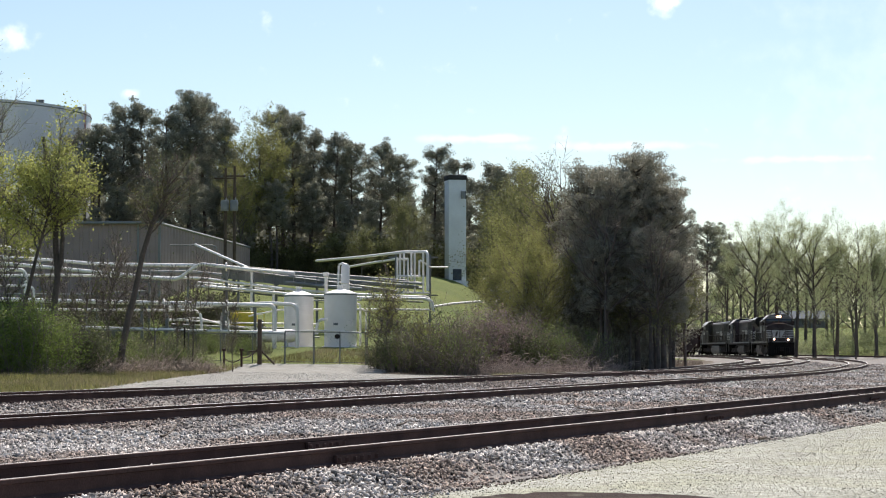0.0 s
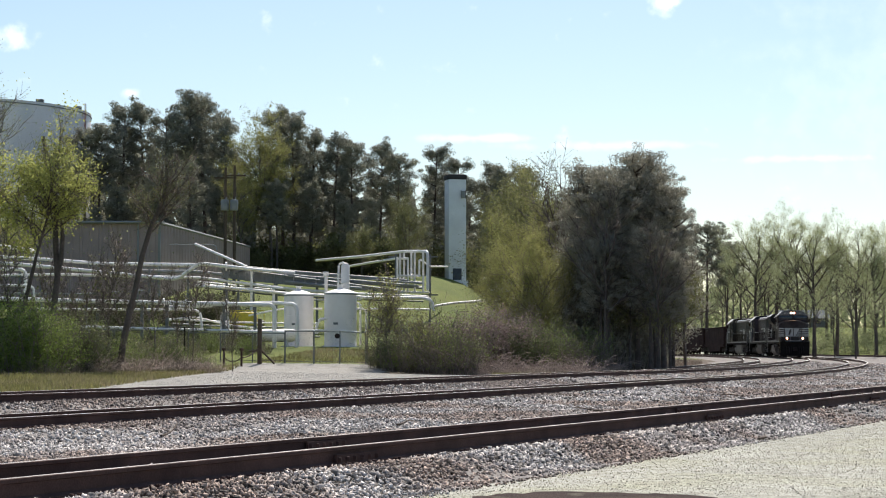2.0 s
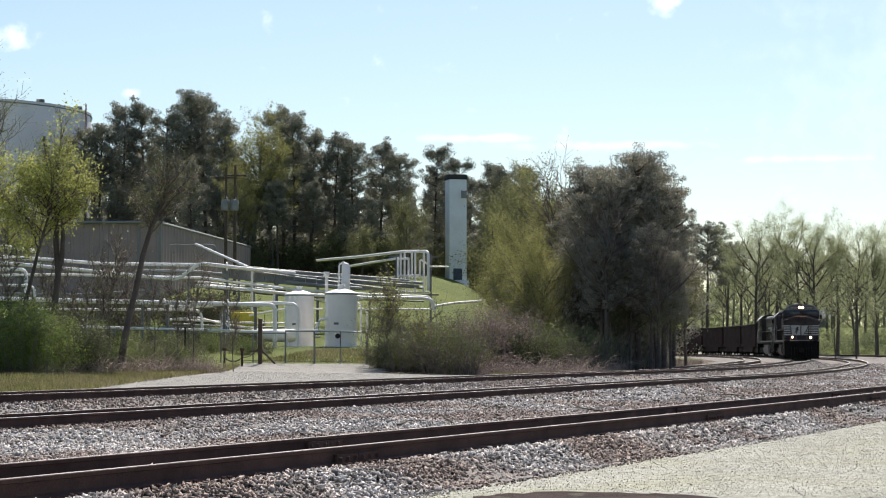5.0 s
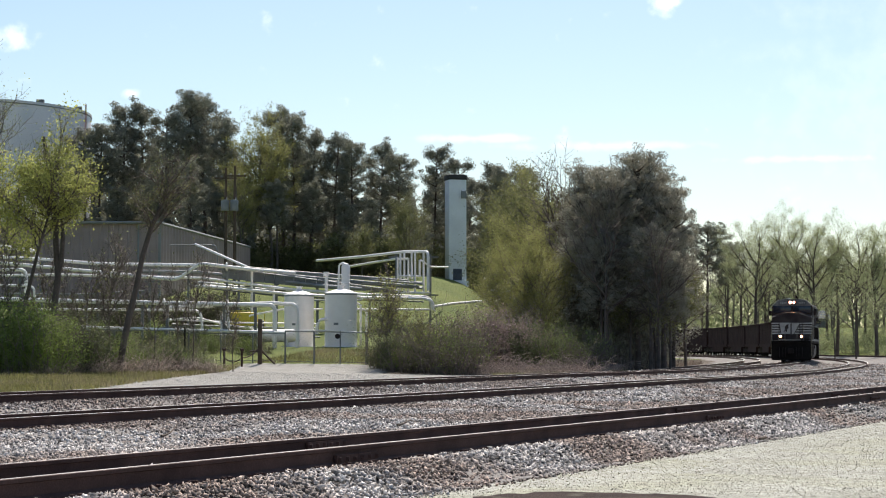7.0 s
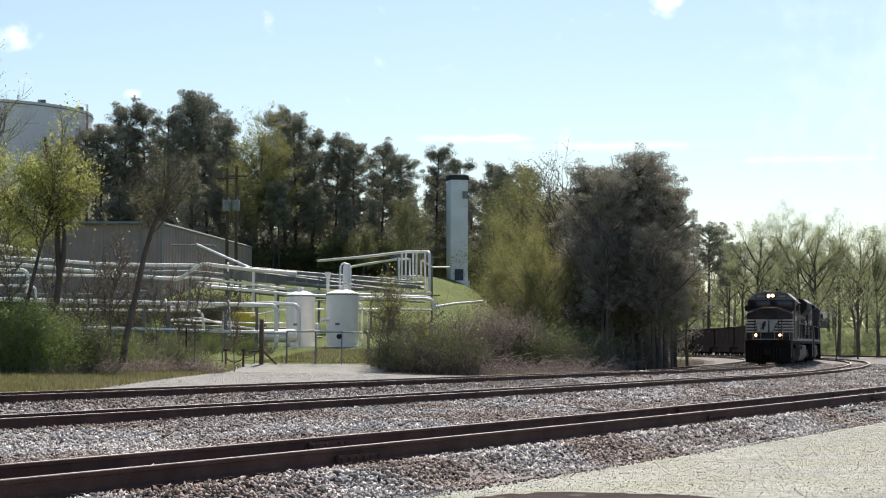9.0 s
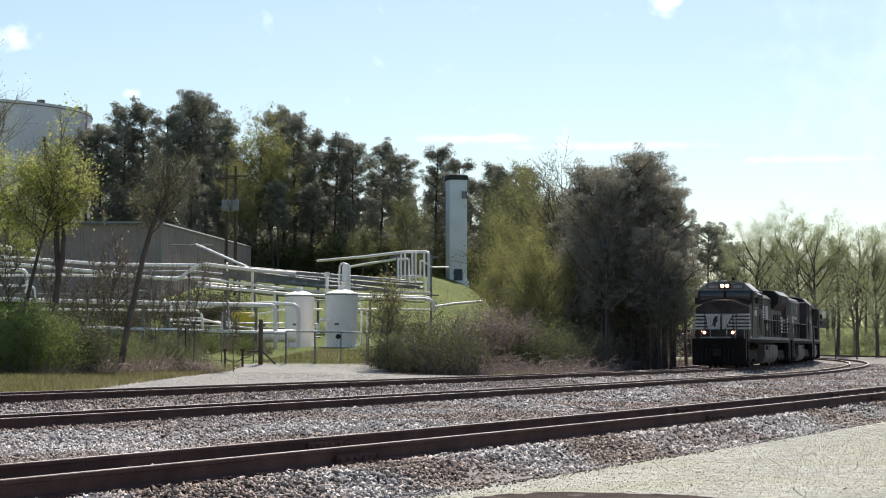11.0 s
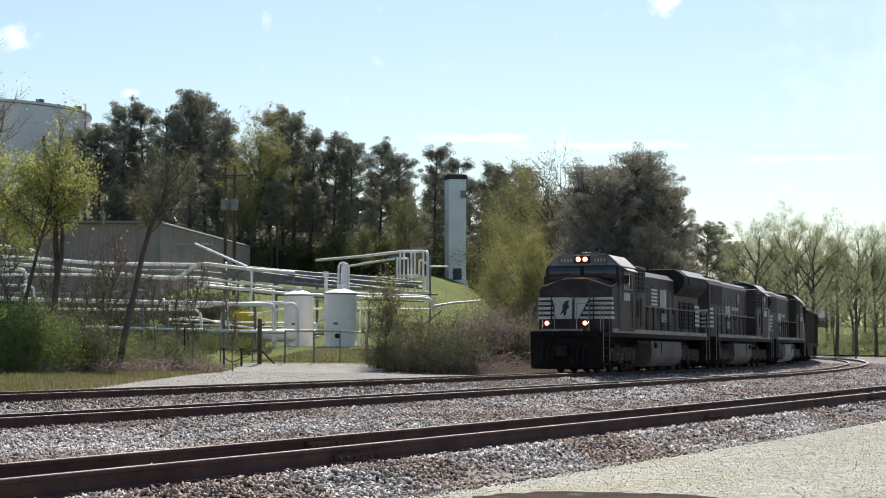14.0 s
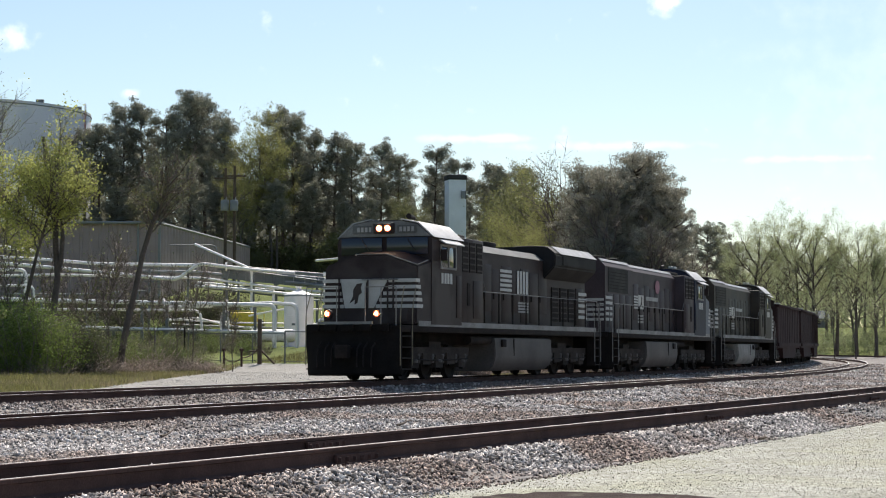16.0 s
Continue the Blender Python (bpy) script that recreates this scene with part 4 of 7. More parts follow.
def frusta(segs, sides):
    """Tapered round sticks from rows of (p0, p1, r0, r1)."""
    p0 = np.array([s[0] for s in segs], float)
    p1 = np.array([s[1] for s in segs], float)
    r0 = np.array([s[2] for s in segs])[:, None, None]
    r1 = np.array([s[3] for s in segs])[:, None, None]
    d = p1 - p0
    d /= np.linalg.norm(d, axis=1)[:, None] + 1e-9
    ref = np.where(np.abs(d[:, 2:3]) < 0.9, [[0, 0, 1.0]], [[1.0, 0, 0]])
    a = np.cross(d, ref)
    a /= np.linalg.norm(a, axis=1)[:, None]
    b = np.cross(d, a)
    t = np.arange(sides) * 2 * pi / sides
    ring = a[:, None] * np.cos(t)[None, :, None] + b[:, None] * np.sin(t)[None, :, None]
    v = np.concatenate([p0[:, None] + ring * r0, p1[:, None] + ring * r1], 1).reshape(-1, 3)
    base = np.arange(len(segs))[:, None, None] * 2 * sides
    k = np.arange(sides)
    q = np.stack([k, (k + 1) % sides, (k + 1) % sides + sides, k + sides], 1)[None]
    return v, (base + q).reshape(-1, 4)


def cloud_mesh(name, v, f, material, flat=True, normals=None):
    me = bpy.data.meshes.new(name)
    me.vertices.add(len(v))
    me.vertices.foreach_set("co", np.ascontiguousarray(v, np.float32).ravel())
    n, k = f.shape
    me.loops.add(n * k)
    me.loops.foreach_set("vertex_index", np.ascontiguousarray(f, np.int32).ravel())
    me.polygons.add(n)
    me.polygons.foreach_set("loop_start", np.arange(0, n * k, k, dtype=np.int32))
    me.update(calc_edges=True)
    me.materials.append(M[material])
    if not flat or normals is not None:
        me.shade_smooth()
    if normals is not None:
        me.normals_split_custom_set_from_vertices(normals.tolist())
    return me


def stick(rng, p, d, length, r, bends, wobble, lift, out, end=0.35):
    """A crooked limb; appends its pieces to out and returns its joints with their directions."""
    p, d = np.array(p, float), np.array(d, float)
    d /= np.linalg.norm(d)
    joints = []
    for i in range(bends):
        q = p + d * length / bends
        ra, rb = r * (1 - (1 - end) * i / bends), r * (1 - (1 - end) * (i + 1) / bends)
        out.append((p, q, ra, rb))
        joints.append((q, d.copy(), rb))
        p = q
        d = d + rng.normal(size=3) * wobble + np.array([0, 0, lift])
        d /= np.linalg.norm(d)
    return joints


def tree_thing(name, label, category, group, parts):
    t = thing(name, None, label, category, group)
    for n, me, lab in parts:
        ob = mpart(n, me, t, lab)
        if n in ("branchwork", "twiggery", "stem_thicket", "crown", "foliage"):
            tagged(ob, kind="stuff")
    return t


def pine(seed, h, crown_from, spread, clumps=1.0, needles=50, material="pine", bark="bark_dark", label="tall dark pine with a ragged crown", group="pines of the wood", size=0.3, puff=1.0):
    rng = np.random.default_rng(seed)
    trunk, limbs, cents = [], [], []
    joints = stick(rng, (0, 0, -0.4), (rng.normal() * 0.02, rng.normal() * 0.02, 1), h, 0.012 * h + 0.05, 8, 0.018, 0.02, trunk, 0.2)
    zs = np.array([0] + [j[0][2] for j in joints])
    xs = np.array([[0, 0]] + [j[0][:2] for j in joints])
    n = int(30 * clumps)
    for i in range(n):
        f = crown_from + (1 - crown_from) * (i + rng.uniform(0, 1)) / n
        z = f * h * 0.97
        a = i * 2.4 + rng.uniform(-0.5, 0.5)
        g = (f - crown_from) / (1 - crown_from)
        ln = spread * (0.45 + 0.8 * g) * (1.12 - g) ** 0.7 * 1.35 * rng.uniform(0.55, 1.2) + 0.4
        base = (np.interp(z, zs, xs[:, 0]), np.interp(z, zs, xs[:, 1]), z)
        js = stick(rng, base, (cos(a), sin(a), 0.1 + 0.55 * g), ln, 0.05 + 0.012 * ln, 4, 0.2, 0.1, limbs)
        for q, d, r in js[1:]:
            cents.append((q, rng.uniform(0.45, 0.85)))
            tw = stick(rng, q, d + rng.normal(size=3) * 0.9 + np.array([0, 0, 0.25]), rng.uniform(0.4, 0.25 * ln + 0.5), 0.02, 2, 0.2, 0.1, limbs)
            cents.append((tw[-1][0], rng.uniform(0.4, 0.75)))
    for _ in range(5):
        cents.append((np.array([joints[-1][0][0], joints[-1][0][1], joints[-1][0][2]]) + rng.normal(size=3) * np.array([0.5, 0.5, 0.4]), 0.6))
    pts, outs = [], []
    for c, r in cents:
        q = rng.normal(size=(needles, 3))
        q *= (rng.uniform(0, 1, (needles, 1)) ** 0.42) / np.linalg.norm(q, axis=1)[:, None]
        pts.append(np.array(c) + q * np.array([r, r, r * 0.66]) * puff)
        outs.append(q + np.array([0, 0, 0.15]))
    v, f, nrm = cards(np.concatenate(pts), size, size * 0.5, rng, -0.3, np.concatenate(outs))
    vt, ft = frusta(trunk, 8)
    vl, fl = frusta(limbs, 4)
    return tree_thing("pine_tree", label, "pine tree", group, (("trunk", cloud_mesh("trunk", vt, ft, bark, False), ""), ("branchwork", cloud_mesh("branchwork", vl, fl, bark), ""), ("crown", cloud_mesh("crown", v, f, material, normals=nrm), "dark needle clumps")))


def broadleaf(seed, h, trunk_r, fork_at, limbs_n, spread, leaf_n, leaf_size, material, bark, label, group, name="tree", lean=(0.0, 0.0), levels=3, upright=0.8, twig="twig", forks=(2, 2), tufts=0, limb_k=0.48, path=None, tuft_r=0.3, snapped=False):
    """A broad-leaved tree: trunk, forking limbs, twigs and scattered young leaves."""
    rng = np.random.default_rng(seed)
    trunk, limbs, twigs, tips = [], [], [], []
    d0 = np.array([lean[0], lean[1], 1.0])
    if path:
        joints = []
        for i, (a, b) in enumerate(zip(path, path[1:])):
            a, b = np.array(a, float), np.array(b, float)
            ra, rb = (trunk_r * (1 - 0.5 * k / (len(path) - 1)) for k in (i, i + 1))
            trunk.append((a, b, ra, rb))
            joints.append((b, (b - a) / np.linalg.norm(b - a), rb))
    else:
        joints = stick(rng, (0, 0, -0.3), d0, h * 0.72, trunk_r, 8, 0.06, 0.04, trunk, 0.3)

    def fork(p, d, ln, r, level):
        js = stick(rng, p, d, ln, r, 4 if level < 2 else 3, 0.16, 0.06 * upright, limbs if level < 2 else twigs, 0.4)
        for q, dd, rr in js:
            if level + 1 < levels:
                for _ in range(forks[min(level, 1)]):
                    nd = dd + rng.normal(size=3) * 0.55 + np.array([0, 0, 0.15])
                    fork(q, nd, ln * rng.uniform(0.35, 0.62), max(0.012, rr * 0.6), level + 1)
            else:
                tips.append(q)
    z0 = fork_at * h
    pz = np.array([j[0] for j in joints])
    for i in range(limbs_n):
        f = fork_at + (0.72 - fork_at) * (i + 0.5) / limbs_n
        k = np.interp(f * h, pz[:, 2], np.arange(len(pz)))
        p = pz[int(k)] + (pz[min(int(k) + 1, len(pz) - 1)] - pz[int(k)]) * (k % 1)
        a = i * 2.4 + rng.uniform(-0.6, 0.6)
        fork(p, (cos(a), sin(a), upright + 0.9 * (f - fork_at)), spread * rng.uniform(0.7, 1.15) * (1.15 - 0.5 * (f - fork_at)), trunk_r * limb_k, 0)
    if not snapped:
        fork(joints[-1][0], joints[-1][1], h * 0.26, trunk_r * 0.3, 0)
    tips = np.array(tips)
    vt, ft = frusta(trunk, 9)
    vl, fl = frusta(limbs, 5)
    parts = [("trunk", cloud_mesh("trunk", vt, ft, bark, False), ""), ("branchwork", cloud_mesh("branchwork", vl, fl, bark, False), "")]
    if twigs:
        vw, fw = frusta(twigs, 3)
        parts.append(("twiggery", cloud_mesh("twiggery", vw, fw, twig), "fine twigs"))
    if leaf_n:
        if tufts:
            tips = tips[rng.integers(0, len(tips), tufts)]
        away = rng.normal(size=(leaf_n, 3)) * (tuft_r if tufts else 0.26)
        pick = tips[rng.integers(0, len(tips), leaf_n)] + away
        mid = tips.mean(0)
        v, f, nrm = cards(pick, leaf_size, leaf_size * 0.6, rng, 0.0, away / 0.3 + (pick - mid) / (spread + 0.5) * 0.8 + np.array([0, 0, 0.2]))
        parts.append(("crown", cloud_mesh("crown", v, f, material, normals=nrm), "young spring leaves"))
    return tree_thing(name, label, "tree", group, parts)


def bush(seed, w, h, stems_n, leaf_n, leaf_size, material, twig, label, group, category="bush"):
    rng = np.random.default_rng(seed)
    stems, tips = [], []
    for i in range(stems_n):
        a, r = rng.uniform(0, 2 * pi), w * 0.35 * rng.uniform(0, 1) ** 0.5
        js = stick(rng, (cos(a) * r, sin(a) * r, -0.1), (cos(a) * 0.5 * r / w + rng.normal() * 0.25, sin(a) * 0.5 * r / w + rng.normal() * 0.25, 1), h * rng.uniform(0.5, 1.05), rng.uniform(0.012, 0.028), 4, 0.18, -0.03, stems, 0.3)
        for q, d, rr in js:
            tips.append(q)
            for _ in range(2):
                sub = stick(rng, q, d + rng.normal(size=3) * 0.7, h * rng.uniform(0.12, 0.32), 0.009, 2, 0.3, -0.05, stems, 0.4)
                tips += [s[0] for s in sub]
    tips = np.array(tips)
    vs, fs = frusta(stems, 3)
    parts = [("stem_thicket", cloud_mesh("stem_thicket", vs, fs, twig), "")]
    if leaf_n:
        away = rng.normal(size=(leaf_n, 3)) * np.array([0.16, 0.16, 0.12])
        pick = tips[rng.integers(0, len(tips), leaf_n)] + away
        v, f, nrm = cards(pick, leaf_size, leaf_size * 0.6, rng, 0.0, away / 0.2 + (pick - np.array([0, 0, h * 0.4])) / w * 1.6 + np.array([0, 0, 0.2]))
        parts.append(("foliage", cloud_mesh("foliage", v, f, material, normals=nrm), ""))
    return tree_thing("bush", label, category, group, parts)


def arching(seed, w, h, n, label, group):
    """Dry canes that rise and bend over to the ground."""
    rng = np.random.default_rng(seed)
    stems = []
    for _ in range(n):
        a, r = rng.uniform(0, 2 * pi), w * 0.5 * rng.uniform(0, 1) ** 0.5
        b = rng.uniform(0, 2 * pi)
        stick(rng, (cos(a) * r, sin(a) * r, -0.05), (cos(b) * 0.6, sin(b) * 0.6, 1), h * rng.uniform(0.6, 1.5), rng.uniform(0.008, 0.018), 6, 0.12, -0.3 * rng.uniform(0.2, 1.3), stems, 0.5)
    v, f = frusta(stems, 3)
    return tree_thing("bramble", label, "bramble", group, (("stem_thicket", cloud_mesh("stem_thicket", v, f, "cane"), ""),))


def stand(ob, x, y, scale=1.0, turn=0.0, sink=0.0, tilt=0.0):
    return copy_thing(ob, pose(x, y, gz(x, y) - sink, tilt, 0, turn) @ Matrix.Diagonal((scale, scale, scale, 1)))


def drop(ob):
    for o in (*ob.children_recursive, ob):
        bpy.data.objects.remove(o)


def build_wood():
    """The pine wood on the hill."""
    rng = random.Random(11)
    kinds = [pine(20 + i, 20, (0.42, 0.5, 0.35, 0.55, 0.3)[i], (2.7, 3.0, 2.5, 3.1, 2.8)[i], 1.1, 130, size=0.2, puff=1.25) for i in range(5)]
    sky = [(-45.56, 240, 28.48), (-43.98, 240, 29.2), (-41.57, 244, 32.52), (-38.96, 246, 32.93), (-35.5, 240, 31.0), (-32.8, 244, 33.98), (-31.11, 248, 33.63), (-28.17, 240, 29.92), (-20.92, 246, 31.9), (-18.97, 240, 30.28), (-17.24, 244, 29.09), (-14.17, 244, 28.72), (-11.43, 240, 27.26), (-8.54, 246, 27.4), (-5.89, 240, 25.39), (-1.2, 250, 27.68), (2.05, 244, 25.65), (5.49, 248, 25.02), (7.38, 244, 24.19), (9.88, 252, 24.96)]
    for x, y, top in sky:
        z = gz(x, y)
        stand(rng.choice(kinds), x, y, (top - z) / 20.2, rng.uniform(0, 360), 0.1)
    # fillers in front of and behind the skyline
    px = np.array([p[0] / p[1] for p in sky])
    pe = np.array([(p[2] - 0.9) / p[1] for p in sky])
    for d, lo, hi, step in ((264, 0.80, 0.95, 0.016), (233, 0.62, 0.86, 0.016)):
        b = -0.2
        while b < 0.045:
            if not (d < 240 and -0.012 < b < 0.03):
                y = d + rng.uniform(-5, 5)
                x = b * y
                top = 0.9 + np.interp(b, px, pe) * y * rng.uniform(lo, hi)
                stand(rng.choice(kinds), x, y, max(8, top - gz(x, y)) / 20.2, rng.uniform(0, 360), 0.1)
            b += step * rng.uniform(0.7, 1.3)
    for k in kinds:
        drop(k)
    gold = broadleaf(41, 17, 0.22, 0.3, 9, 3.8, 15000, 0.15, "leaf_gold", "bark", "tall tree with gold-green young leaves before the pines", "leafing trees of the wood", forks=(2, 1))
    for x, y, top in ((-23.75, 234, 29.68), (-21.12, 232, 28.47), (-23.95, 226, 22.48), (8.62, 200, 19.4), (9.73, 190, 18.02)):
        stand(gold, x, y, (top - gz(x, y)) / 17.4, rng.uniform(0, 360), 0.1)
    drop(gold)
    # the depth of the wood: foliage behind foliage, too far in to tell apart
    deep = np.random.default_rng(47)
    n = 60000
    b, y = deep.uniform(-0.25, 0.05, n), deep.uniform(268, 300, n)
    x = b * y
    zg = ground_z(x, y)
    top = (0.9 + np.interp(b, px, pe) * y) * (0.74 + 0.07 * np.sin(b * 260) + 0.05 * np.sin(b * 611)) - 1.0
    z = zg + (top - zg) * deep.uniform(0, 1, n) ** 0.9
    low = slice(0, 22000)
    y[low] = deep.uniform(247, 262, 22000)
    x[low] = b[low] * y[low]
    z[low] = ground_z(x[low], y[low]) + deep.uniform(0, 6.5, 22000)
    v, f = cards(np.column_stack([x, y, z]), 0.9, 0.5, deep)
    tagged(new("deep_wood", cloud_mesh("deep_wood", v, f, "pine")), "dense dark foliage in the depth of the wood", "wood", kind="stuff")
    # dark undergrowth at the wood's edge
    under = bush(45, 4.0, 4.0, 14, 2200, 0.2, "leaf_dull", "bark_dark", "dull green undergrowth shrub at the edge of the wood", "undergrowth of the wood")
    for k in range(46):
        b = -0.19 + 0.235 * k / 45 + rng.uniform(-0.003, 0.003)
        y = rng.uniform(238, 246) if -0.015 < b < 0.03 else rng.uniform(228, 236)
        stand(under, b * y, y, rng.uniform(0.8, 1.5), rng.uniform(0, 360), 0.1)
    drop(under)


def build_track_trees():
    """The dark clump beside the line, the willow-like tree and bare trees near it."""
    rng = random.Random(12)
    dark = [pine(60 + i, 13.5, (0.44, 0.5, 0.38)[i], (2.4, 2.7, 2.3)[i], 2.0, 170, "pine_clump", "bark_dark", "dark pine in the clump beside the line", "dark pines beside the line", 0.1, 0.72) for i in range(2)]
    for i, (x, y, top) in enumerate(((9.63, 120, 12.87), (10.37, 117, 12.08), (12.26, 119, 13.62), (13.44, 122, 12.92), (13.78, 118, 11.4), (12.49, 114, 8.38), (15.56, 128, 10.37), (12.11, 126, 11.81), (9.28, 126, 11.43), (9.68, 115, 7.76), (13.57, 113, 6.96), (16.91, 132, 7.38))):
        z = gz(x, y)
        stand(dark[i % 2], x, y, (top - z) / 14.3, rng.uniform(0, 360), 0.1)
    for k in dark:
        drop(k)
    under = bush(66, 4.2, 4.6, 22, 9000, 0.1, "pine_clump", "bark_dark", "dark shrub under the pines beside the line", "shrubs under the pines")
    for k in range(36):
        b = 0.062 + 0.064 * k / 35
        y = rng.uniform(120, 140)
        x = b * y
        if line_coords(x, y)[1][0] < -4.5 - 4.5 * ease(12, 78, float(line_coords(x, y)[0][0])):
            stand(under, x, y, rng.uniform(0.9, 1.5), rng.uniform(0, 360), 0.1)
    for x, y, sc in ((12.6, 124, 1.0), (14.2, 131, 1.05), (13.2, 127, 1.1), (11.4, 122, 0.9)):
        stand(under, x, y, sc, rng.uniform(0, 360), 0.1)
    drop(under)
    plum = bush(67, 3.0, 3.2, 34, 7000, 0.085, "plum", "twig_dark", "dense purple-brown thicket beside the line", "purple-brown thickets")
    for x, y, sc in ((1.8, 105.5, 0.95), (2.7, 105, 1.1), (3.4, 105.5, 1.05), (0.2, 107, 0.75), (2.2, 107, 1.05)):
        stand(plum, x, y, sc, rng.uniform(0, 360), 0.1)
    drop(plum)
    green = bush(68, 3.0, 3.0, 26, 6000, 0.09, "dark_green", "twig_dark", "dense dark green bush beside the line", "dark green bushes")
    for x, y, sc in ((4.2, 104.5, 0.95), (4.9, 106, 0.85), (-0.9, 103, 0.7), (-2.9, 104, 0.6), (-2.0, 103, 0.6), (7.9, 110, 0.7), (-3.6, 105, 0.5)):
        stand(green, x, y, sc, rng.uniform(0, 360), 0.1)
    drop(green)
    twiggy = broadleaf(72, 12, 0.15, 0.36, 9, 3.0, 2500, 0.09, "pine_clump", "bark_dark", "dark tree of dense fine twigs in the clump", "twiggy trees beside the line", upright=1.2, twig="twig_dark")
    for x, y, top in ((9.6, 119, 11.6), (10.7, 121, 11.4)):
        stand(twiggy, x, y, (top - gz(x, y)) / 12.3, rng.uniform(0, 360), 0.1)
    drop(twiggy)
    bough = broadleaf(75, 6.5, 0.1, 0.35, 9, 1.9, 9000, 0.09, "leaf_dull", "bark_dark", "olive-leaved small tree at the edge of the pine clump", "olive-leaved trees of the clump", upright=0.5, forks=(2, 1), tufts=130, tuft_r=0.28)
    for x, y, top in ((13.4, 119, 7.6), (14.6, 124, 7.0), (11.6, 117, 6.4)):
        stand(bough, x, y, (top - gz(x, y)) / 6.6, rng.uniform(0, 360), 0.1)
    drop(bough)
    bare = broadleaf(71, 12, 0.16, 0.3, 8, 3.4, 500, 0.1, "leaf_dull", "bark_dark", "dark bare tree in the clump beside the line", "bare trees beside the line", upright=1.0)
    for x, y, top in ((9.13, 135, 14.6), (8.43, 140, 14.69), (9.76, 114, 10.77), (12.78, 112, 8.92), (19.22, 150, 9.39)):
        stand(bare, x, y, (top - gz(x, y)) / 12.3, rng.uniform(0, 360), 0.1)
    drop(bare)
    willow = broadleaf(73, 9.5, 0.13, 0.12, 13, 2.6, 34000, 0.075, "leaf_gold", "bark", "bushy tree with yellow-green young leaves beside the line", "yellow-green trees beside the line", upright=0.9, forks=(2, 1))
    for x, y, top in ((5.15, 122, 8.9), (6.15, 118, 7.58), (4.32, 130, 7.87), (6.75, 140, 11.76)):
        stand(willow, x, y, (top - gz(x, y)) / 9.8, rng.uniform(0, 360), 0.1)
    drop(willow)
    olive = broadleaf(74, 11, 0.15, 0.18, 12, 3.0, 17000, 0.11, "leaf_dull", "bark", "olive-green young tree behind the brush", "olive-green trees", upright=0.9, forks=(2, 1))
    for x, y, top in ((6.82, 165, 15.67), (8.19, 160, 15.7), (6.34, 175, 14.99), (8.8, 150, 12.98), (9.05, 140, 10.92), (-8.84, 205, 14.64), (-4.12, 215, 18.53)):
        stand(olive, x, y, (top - gz(x, y)) / 11.3, rng.uniform(0, 360), 0.1)
    drop(olive)
    # brambles and brush along the line
    brush = [bush(80 + i, 3.4, 2.7, 32, n, 0.085, m, "twig", lab, "brush beside the line") for i, (n, m, lab) in enumerate(((800, "leaf_dull", "tangled brown brush with few leaves"), (2000, "bush", "tangled brush with fresh green leaves"), (250, "leaf_dull", "bare brown brush of thin twigs")))]
    for k in range(34):
        b = -0.018 + 0.1 * k / 33
        if 0.013 < b < 0.047:
            continue
        lo = 99 if b < 0.03 else 105
        y = lo + rng.uniform(0, 8)
        x = b * y + rng.uniform(-0.5, 0.5)
        s, o = line_coords(x, y)
        if o[0] > -4.2:
            y += 8
            x = b * y
        stand(rng.choice((brush[0], brush[2], brush[1] if k % 3 == 0 else brush[2])), x, y, rng.uniform(0.75, 1.25) * (1.15 if -0.01 < b < 0.05 else 0.85), rng.uniform(0, 360), 0.05)
    for x, y, sc in ((-2.62, 106, 1.0), (-3.21, 107, 0.8), (-1.8, 105, 0.9), (-0.74, 105, 1.1), (0.5, 106, 1.1)):
        stand(brush[0], x, y, sc, rng.uniform(0, 360), 0.05)
    for x, y, sc in ((-2.54, 103, 0.7), (-0.41, 102, 0.75), (-1.62, 103, 0.7), (0.6, 103, 0.8), (6.0, 108, 1.05), (7.24, 110, 1.1), (5.4, 109, 1.2), (5.7, 105.5, 0.95), (6.8, 106.5, 0.9), (8.4, 110, 0.95), (9.0, 112, 0.8)):
        stand(brush[1], x, y, sc, rng.uniform(0, 360), 0.05)
    for b in brush:
        drop(b)
    cane = arching(105, 2.6, 1.2, 90, "tangle of dry pinkish-brown canes at the foot of the brush", "dead canes beside the line")
    for k in range(34):
        b = 0.012 + 0.112 * k / 33
        y = (99 if b < 0.04 else 102 if b < 0.075 else 108) + rng.uniform(-1.5, 2.5)
        x = b * y
        if line_coords(x, y)[1][0] < -4.0 - 4.3 * ease(12, 78, float(line_coords(x, y)[0][0])):
            stand(cane, x, y, rng.uniform(0.6, 1.25), rng.uniform(0, 360), 0.05)
    drop(cane)
    sap = broadleaf(77, 6.0, 0.05, 0.25, 8, 1.3, 900, 0.13, "leaf_gold", "bark_dark", "thin sapling with small yellow-green leaves by the gate", "saplings by the gate", upright=1.1)
    for x, y, top in ((-3.11, 104, 5.55), (-3.65, 105, 4.65), (-0.97, 101, 3.14), (-2.41, 106, 4.21), (13.45, 112, 4.22)):
        stand(sap, x, y, (top - gz(x, y)) / 6.2, rng.uniform(0, 360), 0.05)
    drop(sap)


